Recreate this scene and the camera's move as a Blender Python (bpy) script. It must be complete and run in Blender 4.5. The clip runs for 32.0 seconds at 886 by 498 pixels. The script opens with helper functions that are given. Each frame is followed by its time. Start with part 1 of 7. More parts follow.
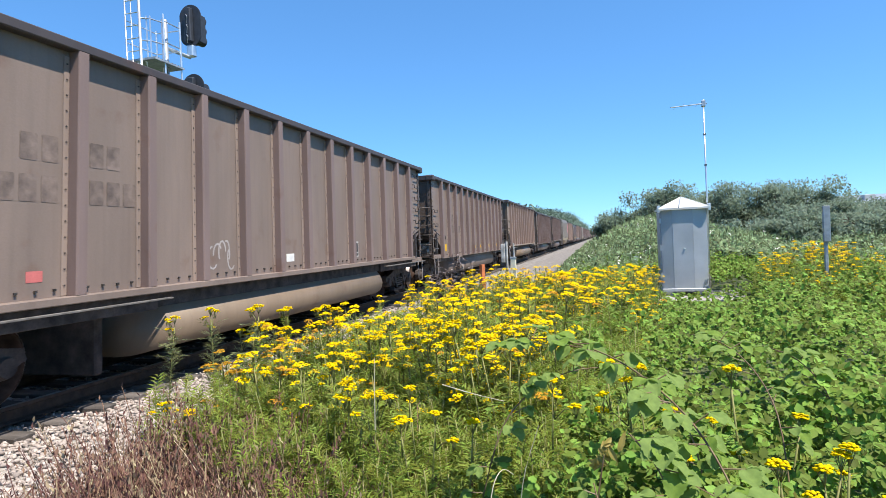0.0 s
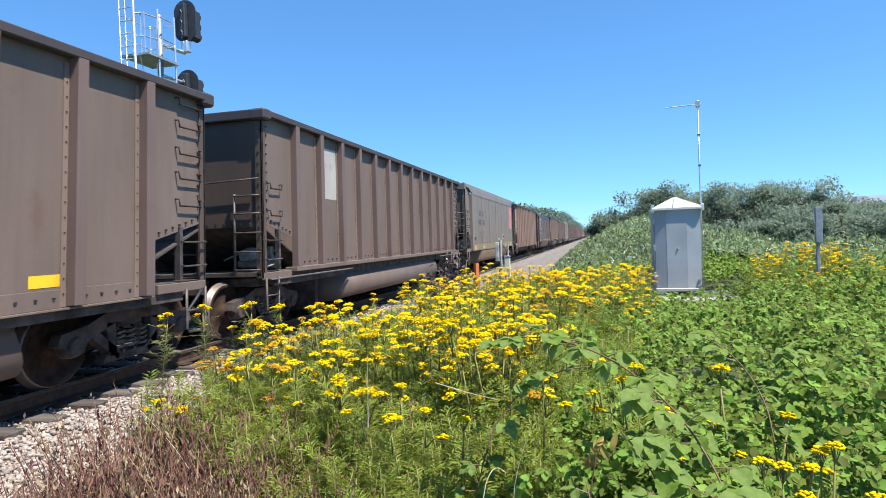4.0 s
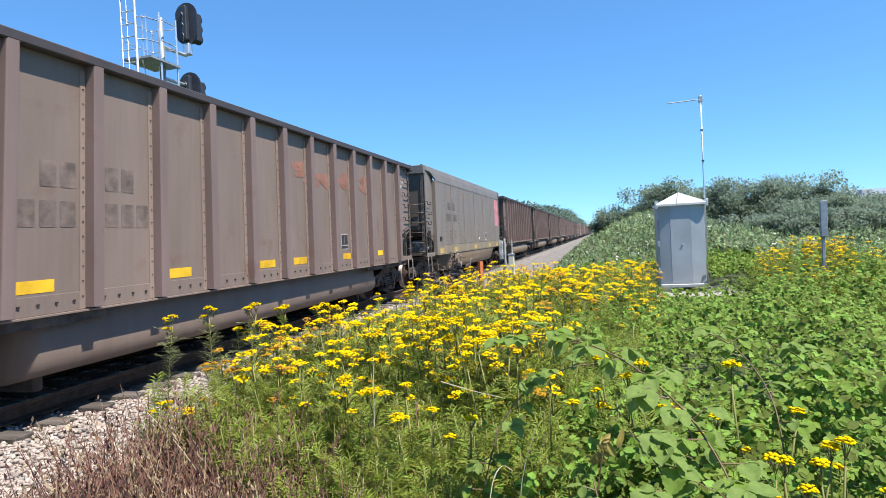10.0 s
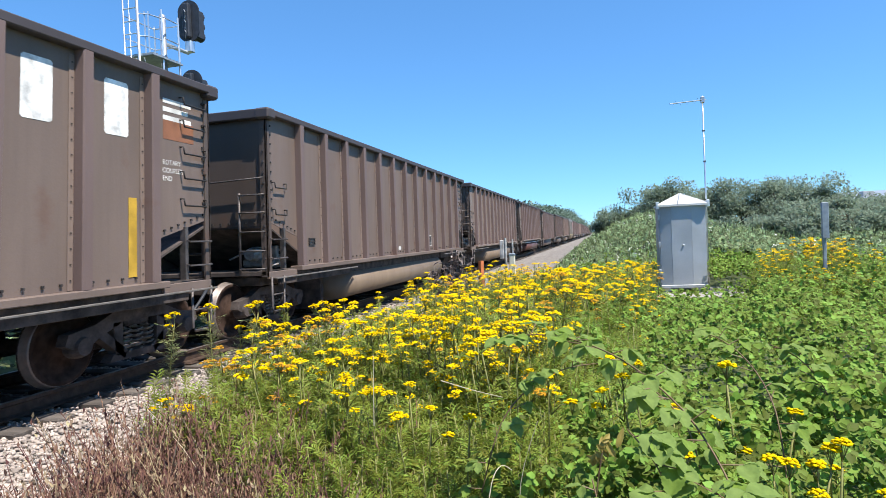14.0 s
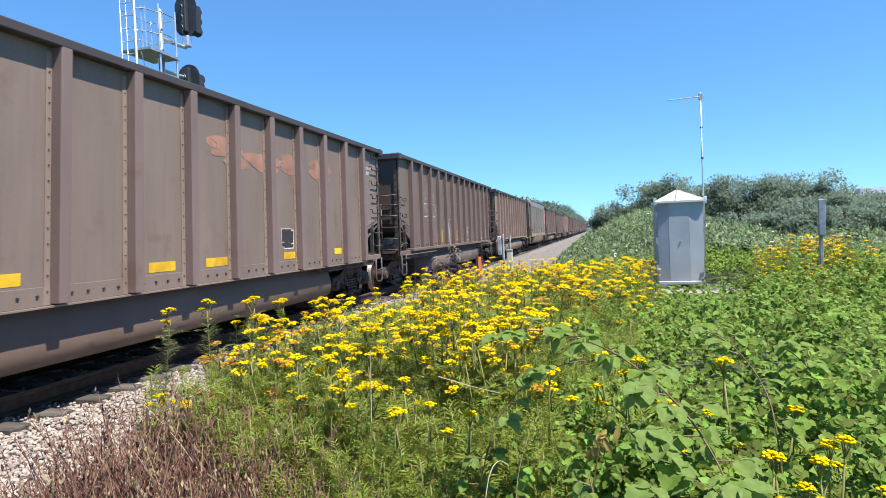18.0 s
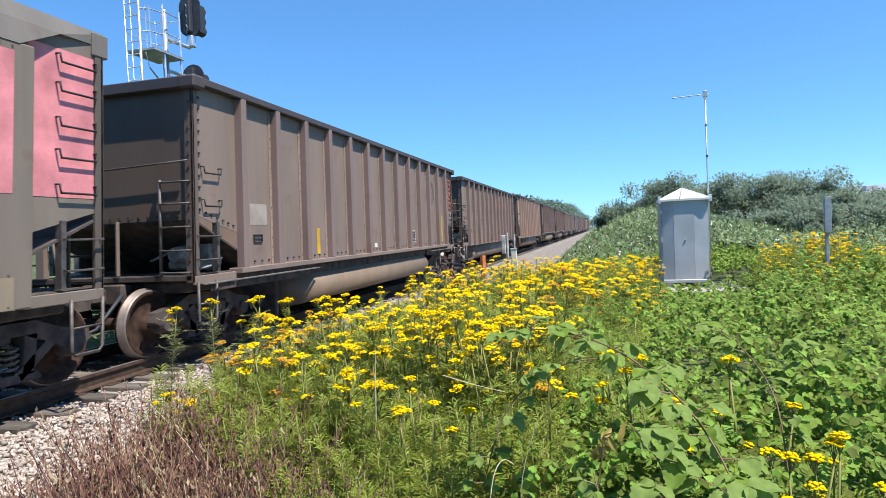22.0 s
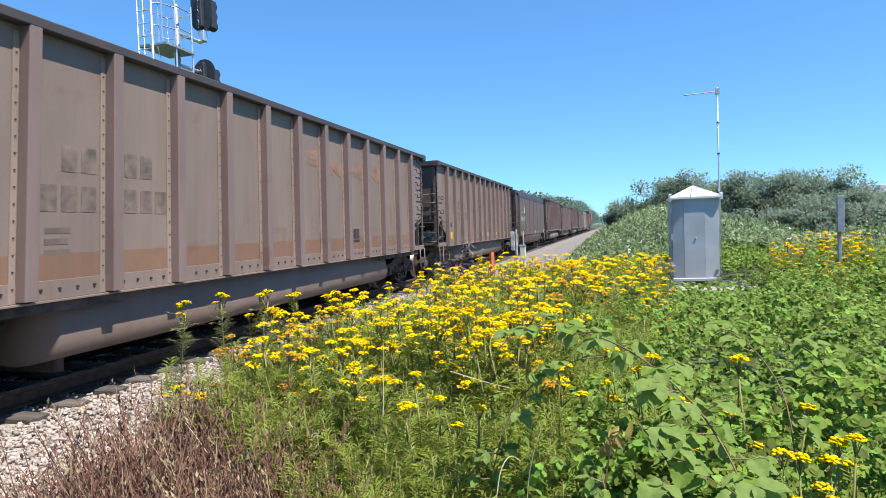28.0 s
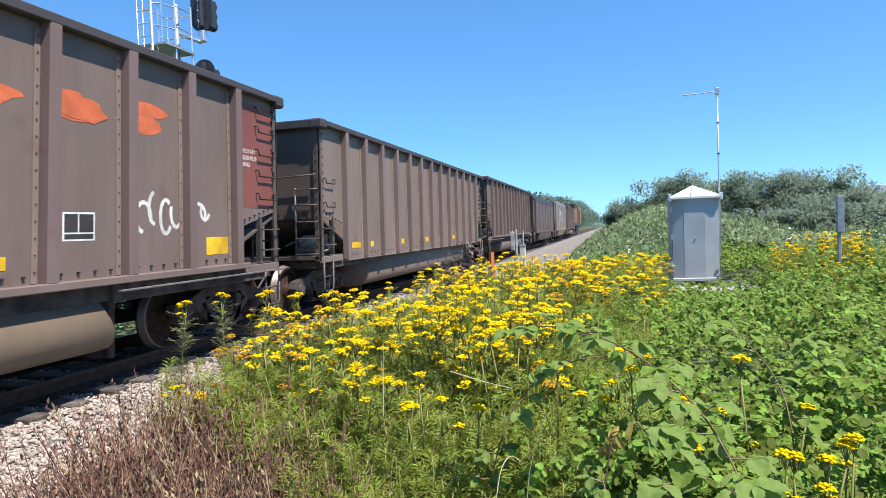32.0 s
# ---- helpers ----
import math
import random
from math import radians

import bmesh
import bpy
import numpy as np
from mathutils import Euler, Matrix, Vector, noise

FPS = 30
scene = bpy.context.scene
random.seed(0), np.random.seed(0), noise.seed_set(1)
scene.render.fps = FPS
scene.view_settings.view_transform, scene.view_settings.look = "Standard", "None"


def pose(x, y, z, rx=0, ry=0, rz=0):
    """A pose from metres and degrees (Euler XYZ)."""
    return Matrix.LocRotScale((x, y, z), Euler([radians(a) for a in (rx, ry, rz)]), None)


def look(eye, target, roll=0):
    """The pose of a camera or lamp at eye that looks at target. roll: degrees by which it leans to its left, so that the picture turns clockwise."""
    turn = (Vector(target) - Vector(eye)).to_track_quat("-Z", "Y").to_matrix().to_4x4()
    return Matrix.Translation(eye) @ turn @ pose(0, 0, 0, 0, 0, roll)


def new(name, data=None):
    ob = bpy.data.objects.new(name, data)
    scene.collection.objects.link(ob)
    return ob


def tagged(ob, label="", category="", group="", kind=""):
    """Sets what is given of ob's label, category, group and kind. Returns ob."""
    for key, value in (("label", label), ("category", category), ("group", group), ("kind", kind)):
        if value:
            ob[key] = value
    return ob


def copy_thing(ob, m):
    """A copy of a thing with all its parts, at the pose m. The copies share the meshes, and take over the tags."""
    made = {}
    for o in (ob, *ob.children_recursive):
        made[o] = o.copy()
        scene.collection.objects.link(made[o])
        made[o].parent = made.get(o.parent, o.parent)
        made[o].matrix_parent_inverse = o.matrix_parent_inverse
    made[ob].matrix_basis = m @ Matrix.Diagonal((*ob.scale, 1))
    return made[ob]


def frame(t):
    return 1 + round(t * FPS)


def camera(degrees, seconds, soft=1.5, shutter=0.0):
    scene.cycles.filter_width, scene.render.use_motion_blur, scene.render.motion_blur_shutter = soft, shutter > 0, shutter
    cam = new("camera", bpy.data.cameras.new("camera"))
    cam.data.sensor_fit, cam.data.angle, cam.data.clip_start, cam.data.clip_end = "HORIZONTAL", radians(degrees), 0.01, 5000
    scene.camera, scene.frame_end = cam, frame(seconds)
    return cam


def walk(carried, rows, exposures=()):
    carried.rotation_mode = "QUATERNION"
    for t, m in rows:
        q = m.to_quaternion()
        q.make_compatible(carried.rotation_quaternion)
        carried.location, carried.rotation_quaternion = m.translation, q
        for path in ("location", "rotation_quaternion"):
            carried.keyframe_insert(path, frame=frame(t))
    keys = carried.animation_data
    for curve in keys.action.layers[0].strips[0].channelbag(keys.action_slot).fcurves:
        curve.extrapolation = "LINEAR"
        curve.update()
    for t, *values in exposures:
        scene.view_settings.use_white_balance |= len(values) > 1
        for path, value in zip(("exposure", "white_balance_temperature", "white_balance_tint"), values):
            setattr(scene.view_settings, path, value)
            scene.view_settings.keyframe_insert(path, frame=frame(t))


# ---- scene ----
EYE = Vector((0.0, 0.0, 1.52))


def aim(yaw, pitch, roll):
    """The hand-held camera's pose: degrees to the left of the track, up, and leaning."""
    a, b = radians(yaw), radians(pitch)
    way = Vector((-math.sin(a) * math.cos(b), math.cos(a) * math.cos(b), math.sin(b)))
    return look(EYE, EYE + way, roll)


cam = camera(72.3, 32.0, soft=0.85, shutter=0.85)
# a phone sensor: its rows are read from the top down, so that fast things lean
scene.cycles.rolling_shutter_type, scene.cycles.rolling_shutter_duration = "TOP", 0.04
walk(cam, [
    (0, aim(14.76, -0.68, -2.55)), (0.5, aim(14.74, -0.7, -2.54)), (1, aim(14.68, -0.67, -2.7)), (1.5, aim(14.59, -0.73, -2.67)),
    (2, aim(14.49, -0.77, -2.61)), (2.5, aim(14.38, -0.78, -2.41)), (3, aim(14.33, -0.78, -2.31)), (3.5, aim(14.25, -0.82, -2.06)),
    (5.5, aim(14.08, -0.98, -2.64)), (6, aim(14.08, -0.98, -2.5)), (6.5, aim(14.15, -1, -2.19)), (7, aim(14.23, -0.95, -1.94)),
    (7.5, aim(14.27, -0.97, -2.07)), (8, aim(14.35, -0.94, -2.27)), (8.5, aim(14.38, -0.93, -2.65)), (9, aim(14.47, -0.92, -2.82)),
    (9.5, aim(14.56, -0.97, -2.94)), (10, aim(14.59, -0.95, -2.9)), (10.5, aim(14.57, -0.92, -2.79)), (11, aim(14.56, -0.9, -2.66)),
    (11.5, aim(14.56, -0.91, -2.51)), (12, aim(14.52, -0.92, -2.31)), (12.5, aim(14.56, -0.94, -2.38)), (13, aim(14.6, -0.99, -2.48)),
    (13.5, aim(14.66, -0.98, -2.55)), (14, aim(14.67, -1.03, -2.52)), (14.5, aim(14.74, -1.1, -2.51)), (16.5, aim(14.59, -1.46, -2.05)),
    (17, aim(14.5, -1.49, -2.1)), (17.5, aim(14.44, -1.46, -2.25)), (18, aim(14.46, -1.42, -2.39)), (18.5, aim(14.49, -1.45, -2.38)),
    (19, aim(14.59, -1.47, -2.41)), (19.5, aim(14.61, -1.47, -2.45)), (20, aim(14.68, -1.46, -2.56)), (20.5, aim(14.71, -1.47, -2.58)),
    (21, aim(14.73, -1.49, -2.65)), (21.5, aim(14.82, -1.5, -2.65)), (22, aim(14.86, -1.51, -2.56)), (22.5, aim(14.97, -1.43, -2.68)),
    (23, aim(15.04, -1.41, -2.74)), (23.5, aim(15.11, -1.44, -2.7)), (24, aim(15.17, -1.39, -2.59)), (24.5, aim(15.27, -1.39, -2.5)),
    (25, aim(15.31, -1.49, -2.41)), (25.5, aim(15.37, -1.55, -2.51)), (27.5, aim(15.63, -1.85, -2.12)), (28, aim(15.7, -1.84, -2.09)),
    (28.5, aim(15.74, -1.85, -2.09)), (29, aim(15.7, -1.81, -2.13)), (29.5, aim(15.7, -1.85, -2.08)), (30, aim(15.71, -1.87, -2.04)),
    (30.5, aim(15.67, -1.88, -1.85)), (31, aim(15.65, -1.87, -1.85)), (31.5, aim(15.68, -1.84, -1.97)), (32, aim(15.69, -1.84, -2.1))
], exposures=[(0.0, 0.85), (32.0, 0.85)])

# ---- world and sun ----
TO_SUN = Vector((0.43, -0.17, 0.88)).normalized()
elevation = math.asin(TO_SUN.z)
world = bpy.data.worlds.new("world")
scene.world = world
world.use_nodes = True
wn = world.node_tree
sky = wn.nodes.new("ShaderNodeTexSky")
sky.sky_type, sky.sun_disc = "NISHITA", False
sky.sun_elevation, sky.sun_rotation = elevation, math.atan2(TO_SUN.x, TO_SUN.y)
sky.air_density, sky.dust_density, sky.ozone_density, sky.altitude = 0.9, 0.0, 3.5, 1200
deep = wn.nodes.new("ShaderNodeHueSaturation")
deep.inputs["Saturation"].default_value = 1.07
wn.links.new(sky.outputs[0], deep.inputs["Color"])
even = wn.nodes.new("ShaderNodeGamma")
even.inputs["Gamma"].default_value = 0.66
wn.links.new(deep.outputs[0], even.inputs["Color"])
clear = wn.nodes.new("ShaderNodeVectorMath")
clear.operation = "MULTIPLY"
clear.inputs[1].default_value = (0.565, 1.01, 1.43)
wn.links.new(even.outputs[0], clear.inputs[0])
wn.links.new(clear.outputs[0], wn.nodes["Background"].inputs[0])
wn.nodes["Background"].inputs[1].default_value = 0.15
sun = new("sun", bpy.data.lights.new("sun", "SUN"))
sun.data.energy, sun.data.angle, sun.data.color = 4.8, radians(0.55), (1.0, 0.935, 0.84)
sun.matrix_world = look(TO_SUN * 60, (0, 0, 0))


# ---- materials ----
def material(name, colour, rough=0.6, metal=0.0, vary=0.25, scale=6.0, bump=0.15, bump_scale=60.0, stretch=(1, 1, 1),
             tint=None, by_object=False, island=0.0, random_ob=0.0, spec=0.4):
    """A surface with two scales of colour change and a fine relief."""
    m = bpy.data.materials.new(name)
    m.use_nodes = True
    t = m.node_tree
    bsdf = t.nodes["Principled BSDF"]
    node, link = t.nodes.new, t.links.new
    coord = node("ShaderNodeTexCoord")
    mapping = node("ShaderNodeMapping")
    mapping.inputs["Scale"].default_value = stretch
    link(coord.outputs["Object"], mapping.inputs[0])
    big, fine = node("ShaderNodeTexNoise"), node("ShaderNodeTexNoise")
    big.inputs["Scale"].default_value, big.inputs["Detail"].default_value = scale, 6
    fine.inputs["Scale"].default_value, fine.inputs["Detail"].default_value = bump_scale, 4
    link(mapping.outputs[0], big.inputs["Vector"])
    link(coord.outputs["Object"], fine.inputs["Vector"])
    ramp = node("ShaderNodeMapRange")
    ramp.inputs[1].default_value, ramp.inputs[2].default_value = 0.3, 0.7
    ramp.inputs[3].default_value, ramp.inputs[4].default_value = 1 - vary, 1 + vary
    link(big.outputs[0], ramp.inputs[0])
    grain = node("ShaderNodeMapRange")
    grain.inputs[3].default_value, grain.inputs[4].default_value = 1 - vary * 0.5, 1 + vary * 0.5
    link(fine.outputs[0], grain.inputs[0])
    value = node("ShaderNodeMath")
    value.operation = "MULTIPLY"
    link(ramp.outputs[0], value.inputs[0])
    link(grain.outputs[0], value.inputs[1])
    last = value.outputs[0]
    for amount, kind, socket in ((island, "ShaderNodeNewGeometry", "Random Per Island"), (random_ob, "ShaderNodeObjectInfo", "Random")):
        if amount:
            src, rng, mul = node(kind), node("ShaderNodeMapRange"), node("ShaderNodeMath")
            rng.inputs[3].default_value, rng.inputs[4].default_value = 1 - amount, 1 + amount
            mul.operation = "MULTIPLY"
            link(src.outputs[socket], rng.inputs[0])
            link(last, mul.inputs[0])
            link(rng.outputs[0], mul.inputs[1])
            last = mul.outputs[0]
    base = node("ShaderNodeMix")
    base.data_type = "RGBA"
    base.inputs[6].default_value = (*colour, 1)
    base.inputs[7].default_value = (*(tint or colour), 1)
    link(big.outputs[0], base.inputs[0])
    start = base.outputs[2]
    if by_object:
        info, mix = node("ShaderNodeObjectInfo"), node("ShaderNodeMix")
        mix.data_type, mix.blend_type = "RGBA", "MULTIPLY"
        mix.inputs[0].default_value = 1.0
        link(info.outputs["Color"], mix.inputs[6])
        link(start, mix.inputs[7])
        start = mix.outputs[2]
    out = node("ShaderNodeVectorMath")
    out.operation = "SCALE"
    link(start, out.inputs[0])
    link(last, out.inputs["Scale"])
    link(out.outputs[0], bsdf.inputs["Base Color"])
    bsdf.inputs["Roughness"].default_value, bsdf.inputs["Metallic"].default_value = rough, metal
    bsdf.inputs["Specular IOR Level"].default_value = spec
    if bump:
        relief = node("ShaderNodeBump")
        relief.inputs["Strength"].default_value, relief.inputs["Distance"].default_value = bump, 0.01
        link(fine.outputs[0], relief.inputs["Height"])
        link(relief.outputs[0], bsdf.inputs["Normal"])
    return m


def leafy(name, colour, tint, through_light=0.35, island=0.45, rough=0.5, hue=0.03):
    """Foliage: light shines through, every leaf its own shade."""
    m = material(name, colour, rough, 0, 0.15, 3.0, 0.0, 30.0, tint=tint, island=island, spec=0.2)
    t = m.node_tree
    bsdf, out = t.nodes["Principled BSDF"], t.nodes["Material Output"]
    glow, mix, hsv, geo, rng = (t.nodes.new(k) for k in ("ShaderNodeBsdfTranslucent", "ShaderNodeMixShader",
                                "ShaderNodeHueSaturation", "ShaderNodeNewGeometry", "ShaderNodeMapRange"))
    src = bsdf.inputs["Base Color"].links[0].from_socket
    rng.inputs[3].default_value, rng.inputs[4].default_value = 0.5 - hue, 0.5 + hue
    t.links.new(geo.outputs["Random Per Island"], rng.inputs[0])
    t.links.new(rng.outputs[0], hsv.inputs["Hue"])
    t.links.new(src, hsv.inputs["Color"])
    t.links.new(hsv.outputs[0], bsdf.inputs["Base Color"])
    t.links.new(hsv.outputs[0], glow.inputs[0])
    mix.inputs[0].default_value = through_light
    t.links.new(bsdf.outputs[0], mix.inputs[1])
    t.links.new(glow.outputs[0], mix.inputs[2])
    t.links.new(mix.outputs[0], out.inputs[0])
    return m


def car_paint(name, rough=0.55, rust=0.35):
    """Dusty freight-car paint over the object's colour: streaks down the sheets, coal dust, rust blooms."""
    m = material(name, (1, 1, 1), rough, 0.0, 0.13, 1.3, 0.12, 45.0, stretch=(1, 1.2, 0.35), by_object=True, spec=0.35)
    t = m.node_tree
    bsdf = t.nodes["Principled BSDF"]
    src = bsdf.inputs["Base Color"].links[0].from_socket
    coord = next(n for n in t.nodes if n.bl_idname == "ShaderNodeTexCoord")
    scale, streak, patch, mr, mr2, mix, mix2 = (t.nodes.new(k) for k in (
        "ShaderNodeMapping", "ShaderNodeTexNoise", "ShaderNodeTexNoise", "ShaderNodeMapRange", "ShaderNodeMapRange",
        "ShaderNodeMix", "ShaderNodeMix"))
    scale.inputs["Scale"].default_value = (9, 9, 0.45)
    streak.inputs["Scale"].default_value, streak.inputs["Detail"].default_value = 1.2, 5
    patch.inputs["Scale"].default_value, patch.inputs["Detail"].default_value = 2.3, 8
    t.links.new(coord.outputs["Object"], scale.inputs[0])
    t.links.new(scale.outputs[0], streak.inputs["Vector"])
    t.links.new(coord.outputs["Object"], patch.inputs["Vector"])
    for n, s, lo, hi, top in ((mr, streak, 0.48, 0.78, 0.2), (mr2, patch, 0.62, 0.74, rust)):
        n.inputs[1].default_value, n.inputs[2].default_value, n.inputs[4].default_value = lo, hi, top
        t.links.new(s.outputs[0], n.inputs[0])
    for n, fac, colour in ((mix, mr, (0.085, 0.065, 0.055, 1)), (mix2, mr2, (0.13, 0.06, 0.035, 1))):
        n.data_type = "RGBA"
        n.inputs[7].default_value = colour
        t.links.new(fac.outputs[0], n.inputs[0])
    t.links.new(src, mix.inputs[6])
    t.links.new(mix.outputs[2], mix2.inputs[6])
    t.links.new(mix2.outputs[2], bsdf.inputs["Base Color"])
    return m


PAINT = car_paint("weathered_car_paint")
DECAL = material("faded_decal_paint", (1, 1, 1), 0.6, 0, 0.3, 3.0, 0.05, 50.0, by_object=True)
WORN = material("worn_stencil_paint", (1, 1, 1), 0.65, 0, 0.4, 7.0, 0.05, 60.0, by_object=True)
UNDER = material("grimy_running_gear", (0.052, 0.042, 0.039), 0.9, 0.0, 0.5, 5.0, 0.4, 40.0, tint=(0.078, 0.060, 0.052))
SPRINGM = material("dusty_spring_steel", (0.2, 0.18, 0.16), 0.6, 0.5, 0.3, 9.0, 0.1, 60.0)
CASTING = material("pale_dusty_casting", (0.20, 0.19, 0.18), 0.6, 0.3, 0.4, 7.0, 0.2, 50.0, tint=(0.30, 0.29, 0.28))
STEP = material("worn_step_steel", (0.075, 0.066, 0.064), 0.55, 0.4, 0.3, 9.0, 0.15, 60.0, tint=(0.12, 0.105, 0.10))
IRON = material("dark_iron_bar", (0.042, 0.037, 0.036), 0.65, 0.3, 0.3, 9.0, 0.2, 60.0)
WHEEL = material("worn_wheel_steel", (0.035, 0.022, 0.017), 0.9, 0.0, 0.35, 8.0, 0.15, 40.0, tint=(0.06, 0.037, 0.028), spec=0.1)
TREAD = material("polished_tread", (0.24, 0.20, 0.18), 0.45, 0.5, 0.15, 20.0, 0.05, 80.0)
RAIL = material("rusty_rail_steel", (0.075, 0.048, 0.035), 0.7, 0.4, 0.3, 12.0, 0.3, 60.0)
TIE = material("old_tie_timber", (0.10, 0.085, 0.075), 0.9, 0, 0.4, 9.0, 0.6, 50.0, stretch=(0.15, 1, 1), random_ob=0.3)
STONE = material("pale_ballast_stone", (0.345, 0.288, 0.252), 0.9, 0, 0.2, 14.0, 0.3, 90.0, tint=(0.40, 0.335, 0.295), island=0.35)
GRAVEL = material("gravel_bed", (0.27, 0.245, 0.215), 0.95, 0, 0.4, 22.0, 0.9, 70.0, tint=(0.34, 0.31, 0.275))
SOIL = material("weedy_soil", (0.05, 0.07, 0.02), 0.95, 0, 0.4, 2.5, 0.8, 30.0, tint=(0.085, 0.095, 0.035))
STEEL = material("galvanised_steel", (0.42, 0.44, 0.46), 0.42, 0.75, 0.12, 2.0, 0.06, 40.0, tint=(0.5, 0.52, 0.54))
ALU = material("bright_aluminium", (0.68, 0.7, 0.72), 0.35, 0.8, 0.1, 5.0, 0.04, 50.0)
CASE = material("aluminium_case_sheet", (0.36, 0.39, 0.42), 0.55, 0.3, 0.1, 1.5, 0.05, 30.0, tint=(0.40, 0.43, 0.46))
PALE = material("pale_weathered_sheet", (0.62, 0.62, 0.6), 0.6, 0.1, 0.12, 5.0, 0.05, 50.0)
CONCRETE = material("pale_concrete", (0.31, 0.285, 0.26), 0.9, 0, 0.25, 8.0, 0.4, 60.0)
BLACK = material("black_signal_paint", (0.03, 0.036, 0.048), 0.6, 0, 0.25, 9.0, 0.1, 50.0)
WEATHERED = material("weathered_grey_paint", (0.36, 0.35, 0.33), 0.8, 0.0, 0.35, 7.0, 0.2, 40.0, tint=(0.46, 0.45, 0.43))
WHITE = material("cream_marker_plastic", (0.66, 0.62, 0.49), 0.5, 0, 0.1, 9.0, 0.05, 50.0)
ORANGE = material("orange_marker_plastic", (0.62, 0.19, 0.07), 0.5, 0, 0.15, 9.0, 0.05, 50.0)
GREY = material("grey_painted_post", (0.27, 0.31, 0.35), 0.6, 0.3, 0.2, 9.0, 0.1, 50.0)
TANSY_LEAF = leafy("tansy_leaf", (0.20, 0.255, 0.04), (0.295, 0.335, 0.06), 0.48)
TANSY_DULL = leafy("dull_tansy_leaf", (0.18, 0.205, 0.085), (0.24, 0.25, 0.12), 0.35)
DEAD_LEAF = leafy("dead_grey_leaf", (0.15, 0.12, 0.115), (0.21, 0.175, 0.16), 0.2)
TANSY_STEM = material("tansy_stem", (0.18, 0.225, 0.055), 0.7, 0, 0.3, 9.0, 0.0, island=0.3, tint=(0.18, 0.14, 0.06))
TANSY_FLOWER = material("tansy_flower", (0.66, 0.44, 0.002), 0.9, 0, 0.12, 40.0, 0.2, 300.0, tint=(0.72, 0.50, 0.003), island=0.2, spec=0.05)
FADED_FLOWER = material("faded_tansy_flower", (0.42, 0.22, 0.02), 0.8, 0, 0.15, 40.0, 0.2, 300.0, island=0.2, spec=0.05)
BRAMBLE_LEAF = leafy("bramble_leaf", (0.14, 0.235, 0.035), (0.235, 0.315, 0.058), 0.42, 0.6, 0.62, 0.025)
NEAR_LEAF = leafy("large_bramble_leaf", (0.185, 0.275, 0.065), (0.25, 0.325, 0.09), 0.45, 0.3, 0.7)
YOUNG_LEAF = leafy("young_bronze_leaf", (0.33, 0.30, 0.07), (0.36, 0.23, 0.08), 0.4, 0.3)
CANE = material("bramble_cane", (0.2, 0.085, 0.06), 0.6, 0, 0.3, 20.0, 0.1, 60.0, tint=(0.12, 0.13, 0.05))
# distance haze is mixed into the next three leaf colours: lighter and bluer
SHRUB_LEAF = leafy("hazed_shrub_leaf", (0.19, 0.25, 0.175), (0.26, 0.315, 0.23), 0.45, 0.25, 0.8)
HILL_LEAF = leafy("hazed_hill_leaf", (0.18, 0.255, 0.115), (0.28, 0.338, 0.18), 0.42, 0.62)
FAR_LEAF = leafy("hazed_far_leaf", (0.12, 0.175, 0.135), (0.145, 0.205, 0.16), 0.25, 0.25)
STALK = material("bleached_stalk", (0.55, 0.47, 0.33), 0.8, 0, 0.2, 20.0, 0.0)
TRACKSIDE = material("grey_trackside_gravel", (0.17, 0.154, 0.14), 0.95, 0, 0.35, 3.0, 0.9, 60.0, tint=(0.215, 0.195, 0.178))
BARK = material("shrub_bark", (0.09, 0.07, 0.05), 0.9, 0, 0.3, 9.0, 0.4, 40.0)
DRY = leafy("dry_weed", (0.14, 0.068, 0.053), (0.21, 0.116, 0.088), 0.2, 0.5, 0.8)
STRAW = leafy("pale_straw", (0.27, 0.20, 0.125), (0.34, 0.26, 0.17), 0.25, 0.4, 0.8)
BLOSSOM = material("white_blossom", (0.8, 0.78, 0.74), 0.7, 0, 0.1, 20.0, 0.0, island=0.1)
ROOFING = material("far_roof_sheet", (0.25, 0.29, 0.34), 0.6, 0.2, 0.15, 0.6, 0.1, 4.0)
WALLING = material("far_wall_render", (0.48, 0.46, 0.43), 0.8, 0, 0.15, 0.6, 0.1, 4.0)


